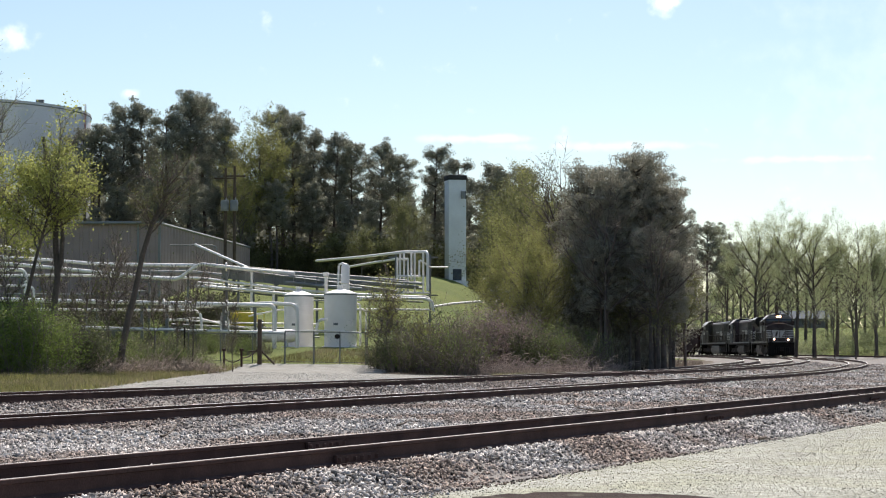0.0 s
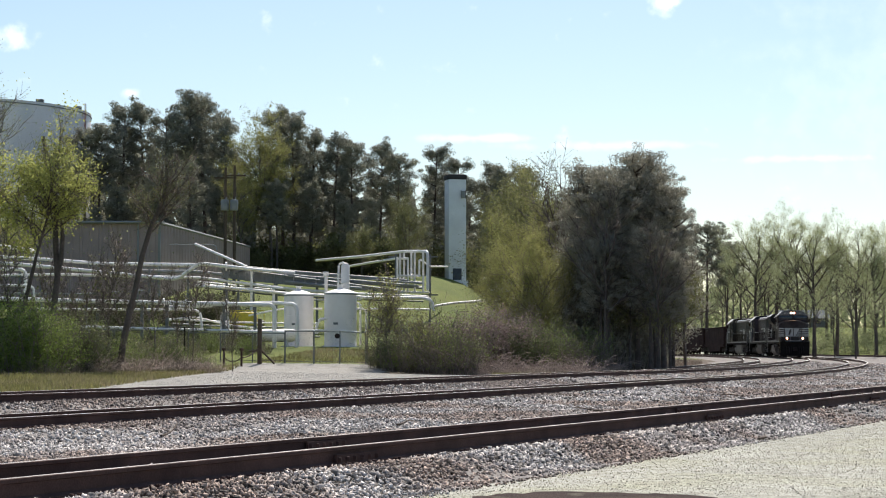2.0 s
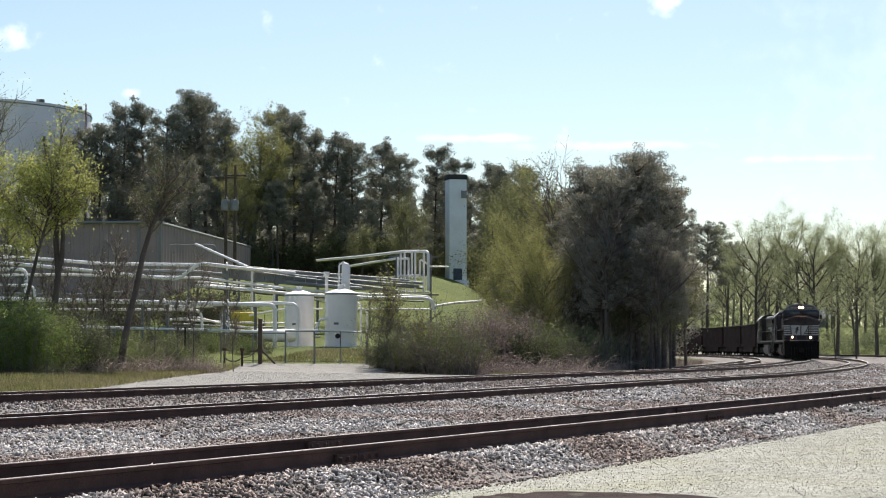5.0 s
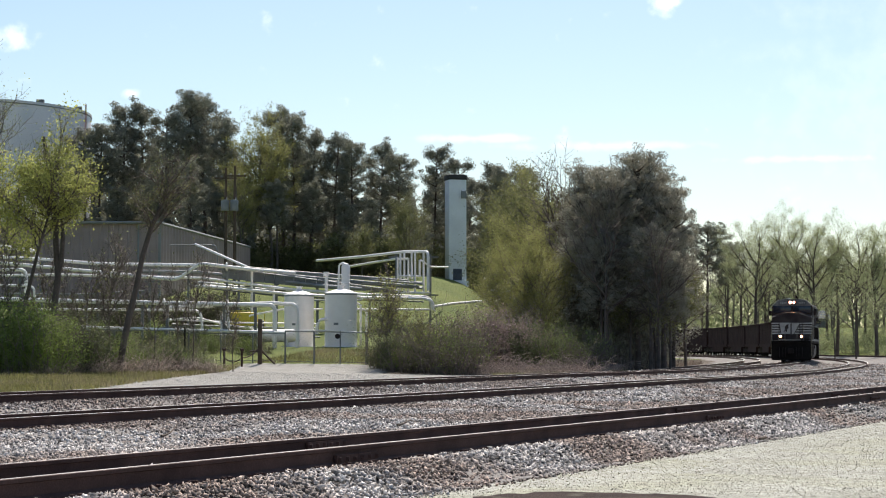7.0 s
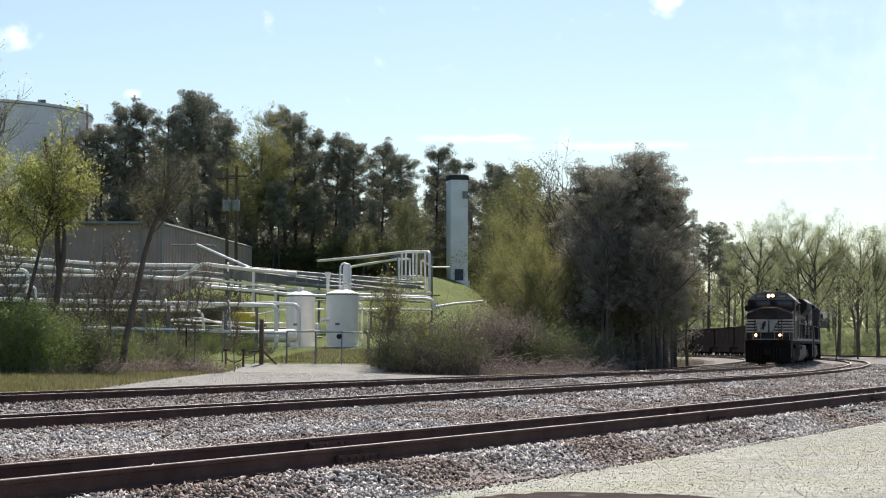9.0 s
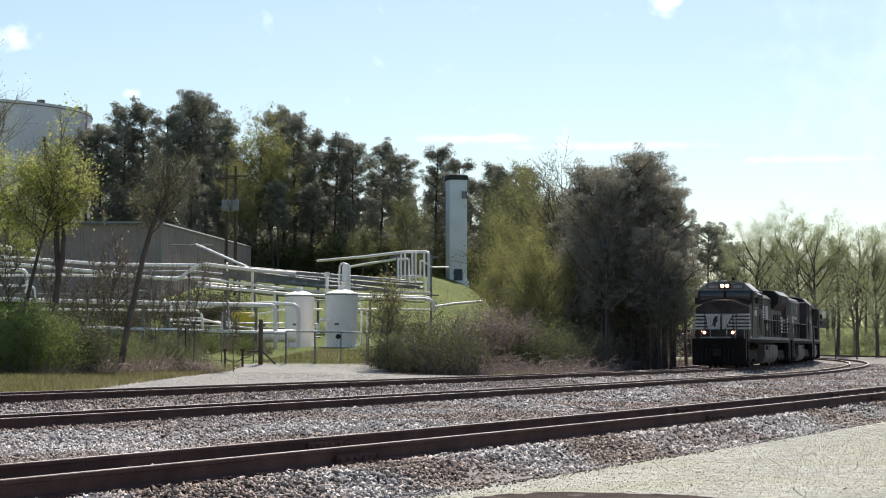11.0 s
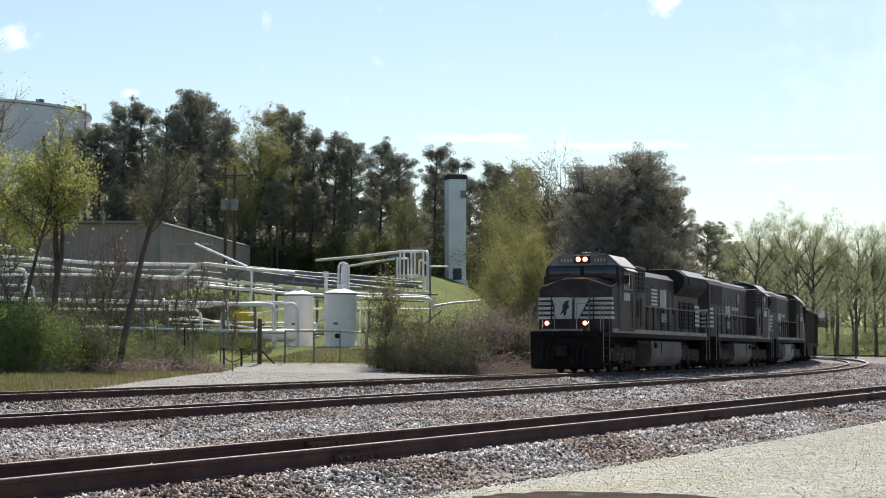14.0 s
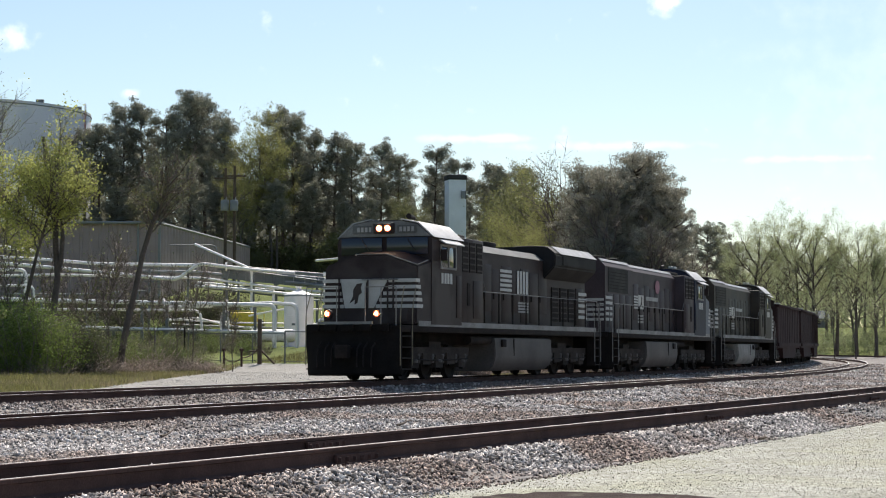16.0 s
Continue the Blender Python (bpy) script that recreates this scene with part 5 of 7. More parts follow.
def build_left_trees():
    """Leafing trees and green bushes before the works."""
    rng = random.Random(13)
    # crooked old trunk with a snapped top and tufts of fresh leaves
    lab = "crooked dark-trunked tree with a snapped top and fresh leaf tufts"
    t = broadleaf(91, 13.2, 0.175, 0.5, 12, 1.5, 8500, 0.105, "leaf", "bark_dark", lab, "leafing trees before the works", upright=0.45, tufts=110, limb_k=0.2, tuft_r=0.24, snapped=True,
                  path=((-0.1, 0, -0.3), (0.02, 0, 1.4), (-0.04, 0, 2.9), (0.14, 0, 4.5), (0.02, 0, 6.1), (0.04, 0.05, 7.3), (-0.16, 0.05, 8.65), (-0.42, 0, 10.0), (-0.6, 0, 10.9)))
    x, y = -17.71, 86
    stand(t, x, y, 1.0, 0, 0.1)
    drop(t)
    # its second stem forks low down and is broken off
    bm = tube([(x + 0.1, y, gz(x, y) + 4.5), (x + 0.3, y - 0.05, gz(x, y) + 5.1), (x + 0.36, y - 0.05, gz(x, y) + 6.2), (x + 0.28, y, gz(x, y) + 7.0)], 0.1, 8, [0.13, 0.12, 0.1, 0.05])
    tagged(part("dead_stem", bm, "bark_dark", None), "broken dead stem beside a crooked leafing tree", "tree stem")
    t = broadleaf(92, 9.4, 0.13, 0.5, 10, 1.7, 8500, 0.105, "leaf", "bark_dark", "slim dark-trunked tree with fresh yellow-green leaves before the works", "leafing trees before the works", upright=0.8, lean=(-0.03, 0), tufts=80, limb_k=0.26)
    for x, y, top, turn in ((-19.6, 86, 11.2, 140), (-21.3, 90, 12.0, 60)):
        stand(t, x, y, (top - gz(x, y)) / 9.6, turn, 0.1)
    drop(t)
    # slender trunk that leans and curves over
    t = broadleaf(96, 12.2, 0.17, 0.52, 12, 1.4, 4000, 0.06, "leaf_dull", "bark_dark", "leaning dark-trunked tree with sparse budding twigs", "leaning trees before the works", tufts=110, upright=0.9, limb_k=0.26, tuft_r=0.22, snapped=True,
                  path=((-0.4, 0, -0.3), (-0.12, 0, 1.6), (0.12, 0, 2.8), (0.39, 0, 3.9), (0.7, 0, 5.5), (1.08, 0, 6.8), (1.6, 0.1, 8.0), (1.9, 0.1, 9.1)))
    stand(t, -14.42, 86, 1.0, 0, 0.1)
    drop(t)
    t = broadleaf(97, 15, 0.2, 0.5, 9, 3.0, 1800, 0.08, "leaf", "bark", "tall tree with pale budding twigs before the works", "tall budding trees", upright=1.0, limb_k=0.3)
    x, y, top = (-21.98, 92, 15.53)
    stand(t, x, y, (top - gz(x, y)) / 15.3, 30, 0.1)
    drop(t)
    sap = broadleaf(98, 5.0, 0.035, 0.3, 7, 1.0, 160, 0.1, "leaf_dull", "bark_dark", "thin bare sapling before the white pipes", "saplings before the works", upright=1.2)
    for x, y, top in ((-16.06, 90, 6.27), (-13.48, 96, 5.19), (-18.01, 92, 5.01), (-19.26, 84, 6.42), (-17.3, 91, 5.6), (-16.5, 93, 6.8), (-15.5, 92, 5.2), (-12.6, 95, 5.9), (-10.9, 98, 4.3), (-18.6, 88, 5.9), (-14.1, 92, 5.0)):
        stand(sap, x, y, (top - gz(x, y)) / 5.2, rng.uniform(0, 360), 0.05)
    drop(sap)
    cane = arching(104, 2.4, 1.25, 90, "tangle of dry pinkish-brown bramble canes", "dead brambles before the works")
    for k in range(30):
        b = -0.208 + 0.082 * k / 29
        y = 79.5 + 14 * k / 29 + rng.uniform(-1.5, 2.0)
        stand(cane, b * y, y, rng.uniform(0.5, 1.0), rng.uniform(0, 360), 0.05)
    drop(cane)
    green = [bush(101, 3.2, 2.6, 26, 9000, 0.065, "bush", "twig", "dense fresh green bush before the works", "green bushes before the works"),
             bush(102, 2.6, 1.7, 30, 380, 0.11, "leaf_dull", "twig", "low brown bramble with few leaves", "brambles before the works")]
    for x, y, sc in ((-18.3, 80, 1.2), (-17.01, 79, 1.1), (-19.38, 80, 1.3), (-18.59, 84, 1.25), (-20.52, 88, 1.3), (-16.58, 94, 0.6), (-14.51, 104, 0.45), (-14.9, 88, 0.55), (-13.9, 90, 0.5), (-15.6, 87, 0.6), (-12.3, 97, 0.4)):
        stand(green[0], x, y, sc, rng.uniform(0, 360), 0.05)
    dark = bush(106, 2.2, 2.8, 26, 6000, 0.07, "dark_green", "twig_dark", "upright dark green bush before the works", "dark bushes before the works")
    for x, y, sc in ((-15.8, 81.5, 1.0), (-15.4, 82, 0.8), (-13.2, 91, 0.6), (-17.2, 82.5, 0.9)):
        stand(dark, x, y, sc, rng.uniform(0, 360), 0.05)
    drop(dark)
    for k in range(36):
        b = -0.235 + 0.1 * k / 35
        y = 79 + 27 * k / 35 + rng.uniform(-3, 4)
        stand(green[1], b * y, y + 3, rng.uniform(0.6, 1.1), rng.uniform(0, 360), 0.05)
    for x, y, sc in ((-16.55, 83, 1.45), (-16.32, 84, 1.3), (-17.41, 85, 1.5)):
        stand(green[1], x, y, sc, rng.uniform(0, 360), 0.05)
    for k in range(22):
        b = -0.2 + 0.105 * k / 21
        y = rng.uniform(109.5, 117)
        stand(green[1 - k % 4 // 3], b * y, y, rng.uniform(0.35, 0.7), rng.uniform(0, 360), 0.05)
    for k in range(16):
        b = -0.2 + 0.1 * k / 15
        y = rng.uniform(122, 138)
        stand(green[1 - k % 4 // 3], b * y, y, rng.uniform(0.5, 0.9), rng.uniform(0, 360), 0.05)
    for g in green:
        drop(g)
    scrub = bush(103, 3.2, 2.3, 26, 2200, 0.13, "scrub", "bark_dark", "dark scrubby shrub between the pipes of the works", "scrub among the pipes")
    for k in range(44):
        b = -0.22 + 0.115 * k / 43 + rng.uniform(-0.003, 0.003)
        y = rng.uniform(140, 168) if k % 2 else rng.uniform(118, 134)
        stand(scrub, b * y, y, rng.uniform(0.7, 1.15) if k % 2 else rng.uniform(0.35, 0.65), rng.uniform(0, 360), 0.05)
    drop(scrub)


def build_far_trees():
    """Leafing trees beyond the bend."""
    rng = random.Random(14)
    kinds = [broadleaf(110 + i, 19, 0.33, (0.38, 0.3, 0.44)[i], 7, (5.4, 4.8, 5.8)[i], (22000, 20000, 18000)[i], 0.115, "leaf_far", "bark_dark", "tall spreading tree with pale young leaves beyond the bend", "leafing trees beyond the bend", upright=0.95, forks=(2, 1), tufts=480, tuft_r=0.34, limb_k=0.4) for i in range(3)]
    for i, (x, y, top) in enumerate(((44.87, 272, 20.35), (49.54, 280, 21.42), (50.44, 270, 20.37), (52.24, 266, 18.96), (57.1, 274, 19.84), (58.66, 268, 18.62), (60.09, 262, 17.75), (63.95, 265, 18.66), (47.25, 300, 18.76), (53.0, 310, 18.42), (59.49, 310, 20.28), (64.96, 320, 19.95), (71.47, 320, 18.99), (48.0, 320, 18.03), (67.58, 270, 18.59))):
        stand(kinds[i % 3], x, y, (top - gz(x, y)) / 20.6, rng.uniform(0, 360), 0.1)
    for k in kinds:
        drop(k)
    kinds = [broadleaf(115 + i, 19, 0.34, 0.2, 10, (6.0, 5.4, 6.4)[i], 6500, 0.15, "leaf_far", "bark", "hazy tree in the wood far beyond the bend", "far trees beyond the bend", upright=0.75, levels=2) for i in range(3)]
    for k in range(14):
        b = 0.125 + 0.15 * k / 13
        y = rng.uniform(300, 345)
        stand(kinds[k % 3], b * y, y, rng.uniform(0.45, 0.75), rng.uniform(0, 360), 0.1)
    for k in range(16):
        b = 0.1 + 0.2 * k / 15
        y = rng.uniform(350, 420)
        stand(kinds[k % 3], b * y, y, rng.uniform(0.6, 0.85), rng.uniform(0, 360), 0.1)
    for k in kinds:
        drop(k)
    p = pine(120, 19, 0.66, 3.6, 1.0, 80, label="round-topped pine beyond the bend", group="pines beyond the bend", size=0.22)
    for x, y, top in ((41.3, 296, 20.2), (45.0, 300, 17.6)):
        stand(p, x, y, (top - gz(x, y)) / 19.2, rng.uniform(0, 360), 0.1)
    drop(p)
    slim = broadleaf(129, 9, 0.1, 0.4, 7, 2.2, 1300, 0.13, "leaf_far", "bark_dark", "slim dark-trunked tree beyond the bend", "slim trees beyond the bend", upright=1.2, forks=(1, 1))
    for k in range(6):
        b = 0.185 + 0.055 * k / 5 + rng.uniform(-0.002, 0.002)
        y = rng.uniform(232, 262)
        x = b * y
        stand(slim, x, y, rng.uniform(0.8, 1.35), rng.uniform(0, 360), 0.1)
    drop(slim)
    sh = bush(126, 4.0, 2.6, 14, 4000, 0.1, "leaf_far", "twig", "low pale-green shrub beyond the bend", "shrubs beyond the bend")
    for k in range(24):
        b = 0.12 + 0.125 * k / 23
        y = rng.uniform(288, 315) if b > 0.165 else rng.uniform(306, 330)
        stand(sh, b * y, y, rng.uniform(0.7, 1.4), rng.uniform(0, 360), 0.1)
    drop(sh)
    deep = np.random.default_rng(48)
    n = 30000
    b, y = deep.uniform(0.08, 0.32, n), deep.uniform(400, 470, n)
    x = b * y
    zg = ground_z(x, y)
    z = zg + deep.uniform(0, 1, n) * (10.5 + 3 * np.sin(b * 90) + 2 * np.sin(b * 37))
    v, f = cards(np.column_stack([x, y, z]), 0.95, 0.55, deep)
    tagged(new("distant_wood", cloud_mesh("distant_wood", v, f, "leaf_far")), "hazy pale-green wood in the distance", "wood", kind="stuff")
    # a grey-blue house far behind the trees
    x, y = 66.4, 346
    z = gz(x, y)
    t = thing("house", pose(x, y, z), "low pale house far behind the trees", "house")
    part("wall", boxes((-4, 4, 0, 6, -0.3, 1.7)), "house_wall", t)
    part("roof", prism([(-0.6, 1.7), (6.6, 1.7), (3, 3.2)], -4.5, 4.5, "x"), "roof_blue", t, "blue-grey roof")
    for k in range(3):
        part("window", boxes((-3 + k * 2.4, -2 + k * 2.4, -0.05, 0.0, 0.6, 1.4)), "window", t)


def build_grass():
    """Grass and dry stalks along the line, each in one piece."""
    rng = np.random.default_rng(21)
    def blades(n, s0, s1, o0, o1, ln, keep):
        s, o = rng.uniform(s0, s1, n), rng.uniform(o0, o1, n)
        h = np.interp(s, LINE_S, LINE_H)
        x, y = np.interp(s, LINE_S, LINE_X) + np.sin(h) * o, np.interp(s, LINE_S, LINE_Y) - np.cos(h) * o
        ok = keep(x, y, s, o)
        x, y = x[ok], y[ok]
        z = ground_z(x, y)
        m = len(x)
        c = np.column_stack([x, y, z])
        up = np.column_stack([rng.normal(0, 0.35, m), rng.normal(0, 0.35, m), np.ones(m)]) * (ln * rng.uniform(0.5, 1.3, m))[:, None]
        a = rng.uniform(0, pi, m)
        side = np.column_stack([np.cos(a), np.sin(a), np.zeros(m)]) * (0.012 + 0.008 * ln)
        v = np.stack([c - side, c + side, c + up], 1).reshape(-1, 3)
        return v, np.arange(3 * m).reshape(-1, 3)
    seen = lambda x, y: (np.abs(x) < 0.25 * y + 1) & (y > 12)
    off_drive = lambda x, y: ~((x > -11.3) & (x < 2.5) & (y < 108))
    v, f = blades(160000, -30, 60, -26, -4.3, 0.2, lambda x, y, s, o: seen(x, y) & off_drive(x, y))
    tagged(new("grass", cloud_mesh("grass", v, f, "grass_blade")), "short spring grass beside the line", "grass", kind="stuff")
    v, f = blades(60000, -10, 120, -16, -4.6, 0.4, lambda x, y, s, o: seen(x, y) & (x > 4.2) & (o < -4.2 - 4.5 * smooth(12, 70, s)))
    tagged(new("dry_grass", cloud_mesh("dry_grass", v, f, "straw")), "tall pale dry grass along the brush", "dry grass", kind="stuff")
    v, f = blades(22000, -24, 20, -30, -14, 0.5, lambda x, y, s, o: seen(x, y) & (y > 76 + 1.0 * (x + 20)) & (x < -11.5))
    tagged(new("dry_stalks", cloud_mesh("dry_stalks", v, f, "straw")), "dry stalks at the foot of the bushes", "dry grass", kind="stuff")
    v, f = blades(26000, 90, 330, 7, 60, 0.5, lambda x, y, s, o: seen(x, y) & (o > 22))
    tagged(new("verge_grass", cloud_mesh("verge_grass", v, f, "grass_blade")), "rough grass beyond the bend", "grass", kind="stuff")


M["scrub"] = mat("dark_scrub_leaves", (0.085, 0.088, 0.05), 0.85, 0, 0.3, 0.6, 3, 0, spec=0.1, thin=0.25, island=0.45)
M["cane"] = mat("dry_canes", (0.33, 0.255, 0.22), 0.9, 0, 0.25, 1.2, 14, 0.1, island=0.5)
M["pine_clump"] = mat("dull_pine_needles", (0.35, 0.33, 0.265), 0.8, 0, 0.25, 0.6, 3, 0, spec=0.1, thin=0.18, island=0.15)
M["leaf_far"] = mat("pale_young_leaves", (0.345, 0.37, 0.205), 0.8, 0, 0.2, 0.3, 3, 0, spec=0.1, thin=0.45, island=0.12)
M["grass_blade"] = mat("grass_blades", (0.185, 0.172, 0.068), 0.8, 0, 0.35, 0.4, 3, 0, (0.24, 0.2, 0.12), 0.48, 0.35, thin=0.4, island=0.45)
M["straw"] = mat("dry_straw", (0.23, 0.185, 0.15), 0.9, 0, 0.25, 0.5, 3, 0, thin=0.3, island=0.4)
M["plum"] = mat("purple_brown_bush_leaves", (0.28, 0.21, 0.195), 0.8, 0, 0.25, 0.8, 3, 0, spec=0.1, thin=0.3, island=0.3)
M["dark_green"] = mat("dark_green_bush_leaves", (0.11, 0.125, 0.06), 0.75, 0, 0.25, 0.8, 3, 0, spec=0.12, thin=0.3, island=0.25)
M["twig_dark"] = mat("dark_twigs", (0.11, 0.085, 0.078), 0.95, 0, 0.25, 1.2, 14, 0.3, island=0.25)
M["roof_blue"] = mat("blue_grey_roof", (0.05, 0.068, 0.1), 0.9)
M["house_wall"] = mat("grey_siding", (0.16, 0.17, 0.18), 0.8)
build_wood()
build_track_trees()
build_left_trees()
build_far_trees()
build_grass()


# ---- the train ----
def add_wheelset(parent, x):
    ws = thing("wheelset")
    ws.parent = parent
    ws.location = (x, 0, 0.53)
    for side in (-1, 1):
        bm = lathe([(0.0, -0.07), (0.56, -0.07), (0.56, -0.04), (0.53, -0.03), (0.53, 0.07), (0.44, 0.07), (0.4, 0.03), (0.16, 0.04), (0.14, 0.09), (0, 0.09)], 20)
        bmesh.ops.rotate(bm, verts=bm.verts, matrix=Matrix.Rotation(radians(-90 * side), 3, "X"))
        bmesh.ops.translate(bm, verts=bm.verts, vec=(0, 0.76 * side, 0))
        part("wheel", bm, "underframe", ws)
    part("axle", tube([(0, -0.75, 0), (0, 0.75, 0)], 0.09, 10), "underframe", ws)
    return ws


def add_truck(parent, x, axles, name="truck"):
    """A truck with its frame, springs and boxes; the wheelsets stay with the vehicle."""
    reach = max(axles) + 0.75
    bm = bmesh.new()
    for side in (-1, 1):
        y = 1.12 * side
        box(bm, x - reach, x + reach, y - 0.07, y + 0.07, 0.72, 0.98)
        for a in axles:
            box(bm, x + a - 0.3, x + a + 0.3, y - 0.12, y + 0.12, 0.36, 0.74)
        for a, b in zip(axles, axles[1:]):
            m = x + (a + b) / 2
            box(bm, m - 0.34, m + 0.34, y - 0.1, y + 0.12, 0.46, 0.8)
    box(bm, x - 0.5, x + 0.5, -1.1, 1.1, 0.7, 1.15)
    truck = part(name, bm, "truck_iron", parent)
    bm = bmesh.new()
    for side in (-1, 1):
        for a in axles:
            lathe_into(bm, [(0.0, 0), (0.13, 0.02), (0.13, 0.1), (0, 0.12)], 10, (x + a, 1.2 * side, 0.5))
            for q in (-0.42, 0.42):
                lathe_into(bm, [(0.1, 0), (0.12, 0.07), (0.1, 0.14), (0.12, 0.21), (0.1, 0.28)], 8, (x + a + q, 1.13 * side, 0.5))
    part("springs", bm, "tank_grey", truck)
    bm = bmesh.new()
    for side in (-1, 1):
        tube_into(bm, [(x - reach + 0.2, 1.24 * side, 0.62), (x, 1.24 * side, 0.58), (x + reach - 0.2, 1.24 * side, 0.62)], 0.025, 6)
        for a in axles:
            box(bm, x + a - 0.62, x + a - 0.52, 1.0 * side - 0.06, 1.0 * side + 0.06, 0.3, 0.75)
    part("brake_rigging", bm, "underframe", truck)
    for a in axles:
        part("axle_gear", boxes((x + a - 0.75, x + a + 0.7, -0.6, 0.6, 0.2, 0.95), bevel=0.04), "underframe", truck)
    return truck


def bars(parent, name, x0, x1, z0, z1, y, rows, material="stripe", gap=0.35, label=""):
    """Flat bands of paint on a side wall."""
    h = (z1 - z0) / rows
    e = 0.012 if y > 0 else -0.012
    bm = boxes(*[(x0, x1, min(y, y + e), max(y, y + e), z0 + i * h, z0 + i * h + h * (1 - gap)) for i in range(rows)])
    return part(name, bm, material, parent, label)


def locomotive(label, body="black", lit=True, cab_paint=None, nose_paint=None, wings=True, tank_paint="tank_grey"):
    """A six-axle road locomotive with a full-width nose; its front looks along +x, rail heads at z = 0."""
    cab_paint = cab_paint or body
    L = thing("locomotive", None, label, "locomotive", "locomotives of the coal train")
    # underframe and ends
    part("underframe", boxes((-10.3, 10.25, -1.5, 1.5, 1.42, 1.62), (-9.6, 9.6, -0.6, 0.6, 1.05, 1.42), bevel=0.02), "underframe", L)
    part("deck_sill", boxes(*[(-9.6, 8.9, s * 1.5 - 0.02, s * 1.5 + 0.02, 1.6, 1.76) for s in (-1, 1)]), "sill", L, "dusty grey sill stripe")
    for f in (1, -1):
        bm = bmesh.new()
        outline = [(10.1, 0.14), (10.62, 0.2), (10.66, 0.7), (10.46, 1.0), (10.46, 1.62), (10.1, 1.62)]
        loops = []
        for y, cut in ((-1.48, 0.34), (-0.85, 0.0), (0.0, -0.06), (0.85, 0.0), (1.48, 0.34)):
            loops.append([bm.verts.new(((px - (cut * (1.3 if pz < 0.9 else 0.5) if px > 10.2 else 0)) * f, y, pz)) for px, pz in outline])
        for a, b in zip(loops, loops[1:]):
            for i in range(6):
                bm.faces.new((a[i], a[(i + 1) % 6], b[(i + 1) % 6], b[i]))
        bm.faces.new(loops[0])
        bm.faces.new(loops[-1])
        bmesh.ops.recalc_face_normals(bm, faces=bm.faces)
        part("pilot", bm, "pilot_black", L, "black pilot with a snow plough")
        anti = part("anticlimber", boxes((min(10.45 * f, 10.52 * f), max(10.45 * f, 10.52 * f), -1.34, 1.29, 1.46, 1.63)), "pilot_black", L)
        for k in range(5):
            part("lug", boxes((min(10.5 * f, 10.62 * f), max(10.5 * f, 10.62 * f), -1.3 + k * 0.55, -0.95 + k * 0.55, 1.44, 1.64), bevel=0.015), "pilot_black", anti)
        bm = boxes((min(10.4 * f, 11.12 * f), max(10.4 * f, 11.12 * f), -0.11, 0.11, 0.72, 0.98), (min(10.85 * f, 11.14 * f), max(10.85 * f, 11.14 * f), -0.2, 0.2, 0.66, 1.04), bevel=0.03)
        part("coupler", bm, "underframe", L)
        bm = bmesh.new()
        for y in (-0.85, -0.6, -0.4, 0.4, 0.6, 0.85):
            tube_into(bm, [(10.6 * f, y, 1.1), (10.85 * f, y, 0.95), (10.9 * f, y, 0.6), (10.88 * f, y, 0.4)], 0.025, 6)
        part("air_hoses", bm, "underframe", L)
        for s in (-1, 1):
            bm = bmesh.new()
            for k in range(4):
                box(bm, min(9.5 * f, 10.2 * f), max(9.5 * f, 10.2 * f), min(1.2 * s, 1.52 * s), max(1.2 * s, 1.52 * s), 0.32 + 0.32 * k, 0.36 + 0.32 * k)
            box(bm, min(9.44 * f, 9.5 * f), max(9.44 * f, 9.5 * f), min(1.2 * s, 1.52 * s), max(1.2 * s, 1.52 * s), 0.3, 1.5)
            part("steps", bm, "underframe", L)
            bm = bmesh.new()
            tube_into(bm, bent([(10.28 * f, 1.5 * s, 0.45), (10.28 * f, 1.5 * s, 2.0), (9.9 * f, 1.46 * s, 2.75)], 0.25), 0.016, 6)
            tube_into(bm, bent([(9.4 * f, 1.52 * s, 0.45), (9.4 * f, 1.52 * s, 2.1), (9.1 * f, 1.5 * s, 2.72)], 0.25), 0.016, 6)
            part("step_handrail", bm, "rail_yellow" if lit and f > 0 else "sill", L, "dull yellow grab rail" if lit and f > 0 else "pale grab rail")
        rail_mat = "sill" if lit and f > 0 else "rail_grey"
        for s in (-1, 1):
            rail = part("end_handrail", tube([(10.42 * f, 1.42 * s, 2.72), (10.42 * f, 0.45 * s, 2.72)], 0.016, 6), rail_mat, L, "end railing")
            for y in (1.42, 0.95, 0.45):
                part("stanchion", tube([(10.42 * f, y * s, 2.72), (10.42 * f, y * s, 1.6)], 0.016, 6), rail_mat, rail)
    part("front_step", boxes((10.45, 10.5, -1.0, 0.7, 1.64, 1.72)), "sill", L, "worn pale step edge")
    # nose: a full-width front with a raised middle
    front = [(-1.5, 1.66), (1.5, 1.66), (1.5, 3.4), (0.5, 3.74), (-0.5, 3.74), (-1.5, 3.4)]
    back = [(-1.52, 1.66), (1.52, 1.66), (1.52, 3.62), (0.6, 3.9), (-0.6, 3.9), (-1.52, 3.62)]
    bm = bmesh.new()
    r0 = [bm.verts.new((9.08 - (0.16 if z > 3 else 0), y, z)) for y, z in front]
    r1 = [bm.verts.new((7.75, y, z)) for y, z in back]
    bm.faces.new(r0)
    for i in range(6):
        bm.faces.new((r0[i], r1[i], r1[(i + 1) % 6], r0[(i + 1) % 6]))
    bmesh.ops.recalc_face_normals(bm, faces=bm.faces)
    bmesh.ops.bevel(bm, geom=[e for e in bm.edges if not e.is_boundary], offset=0.05, segments=2, affect="EDGES")
    nose = part("nose", bm, nose_paint or body, L, "full-width painted nose")
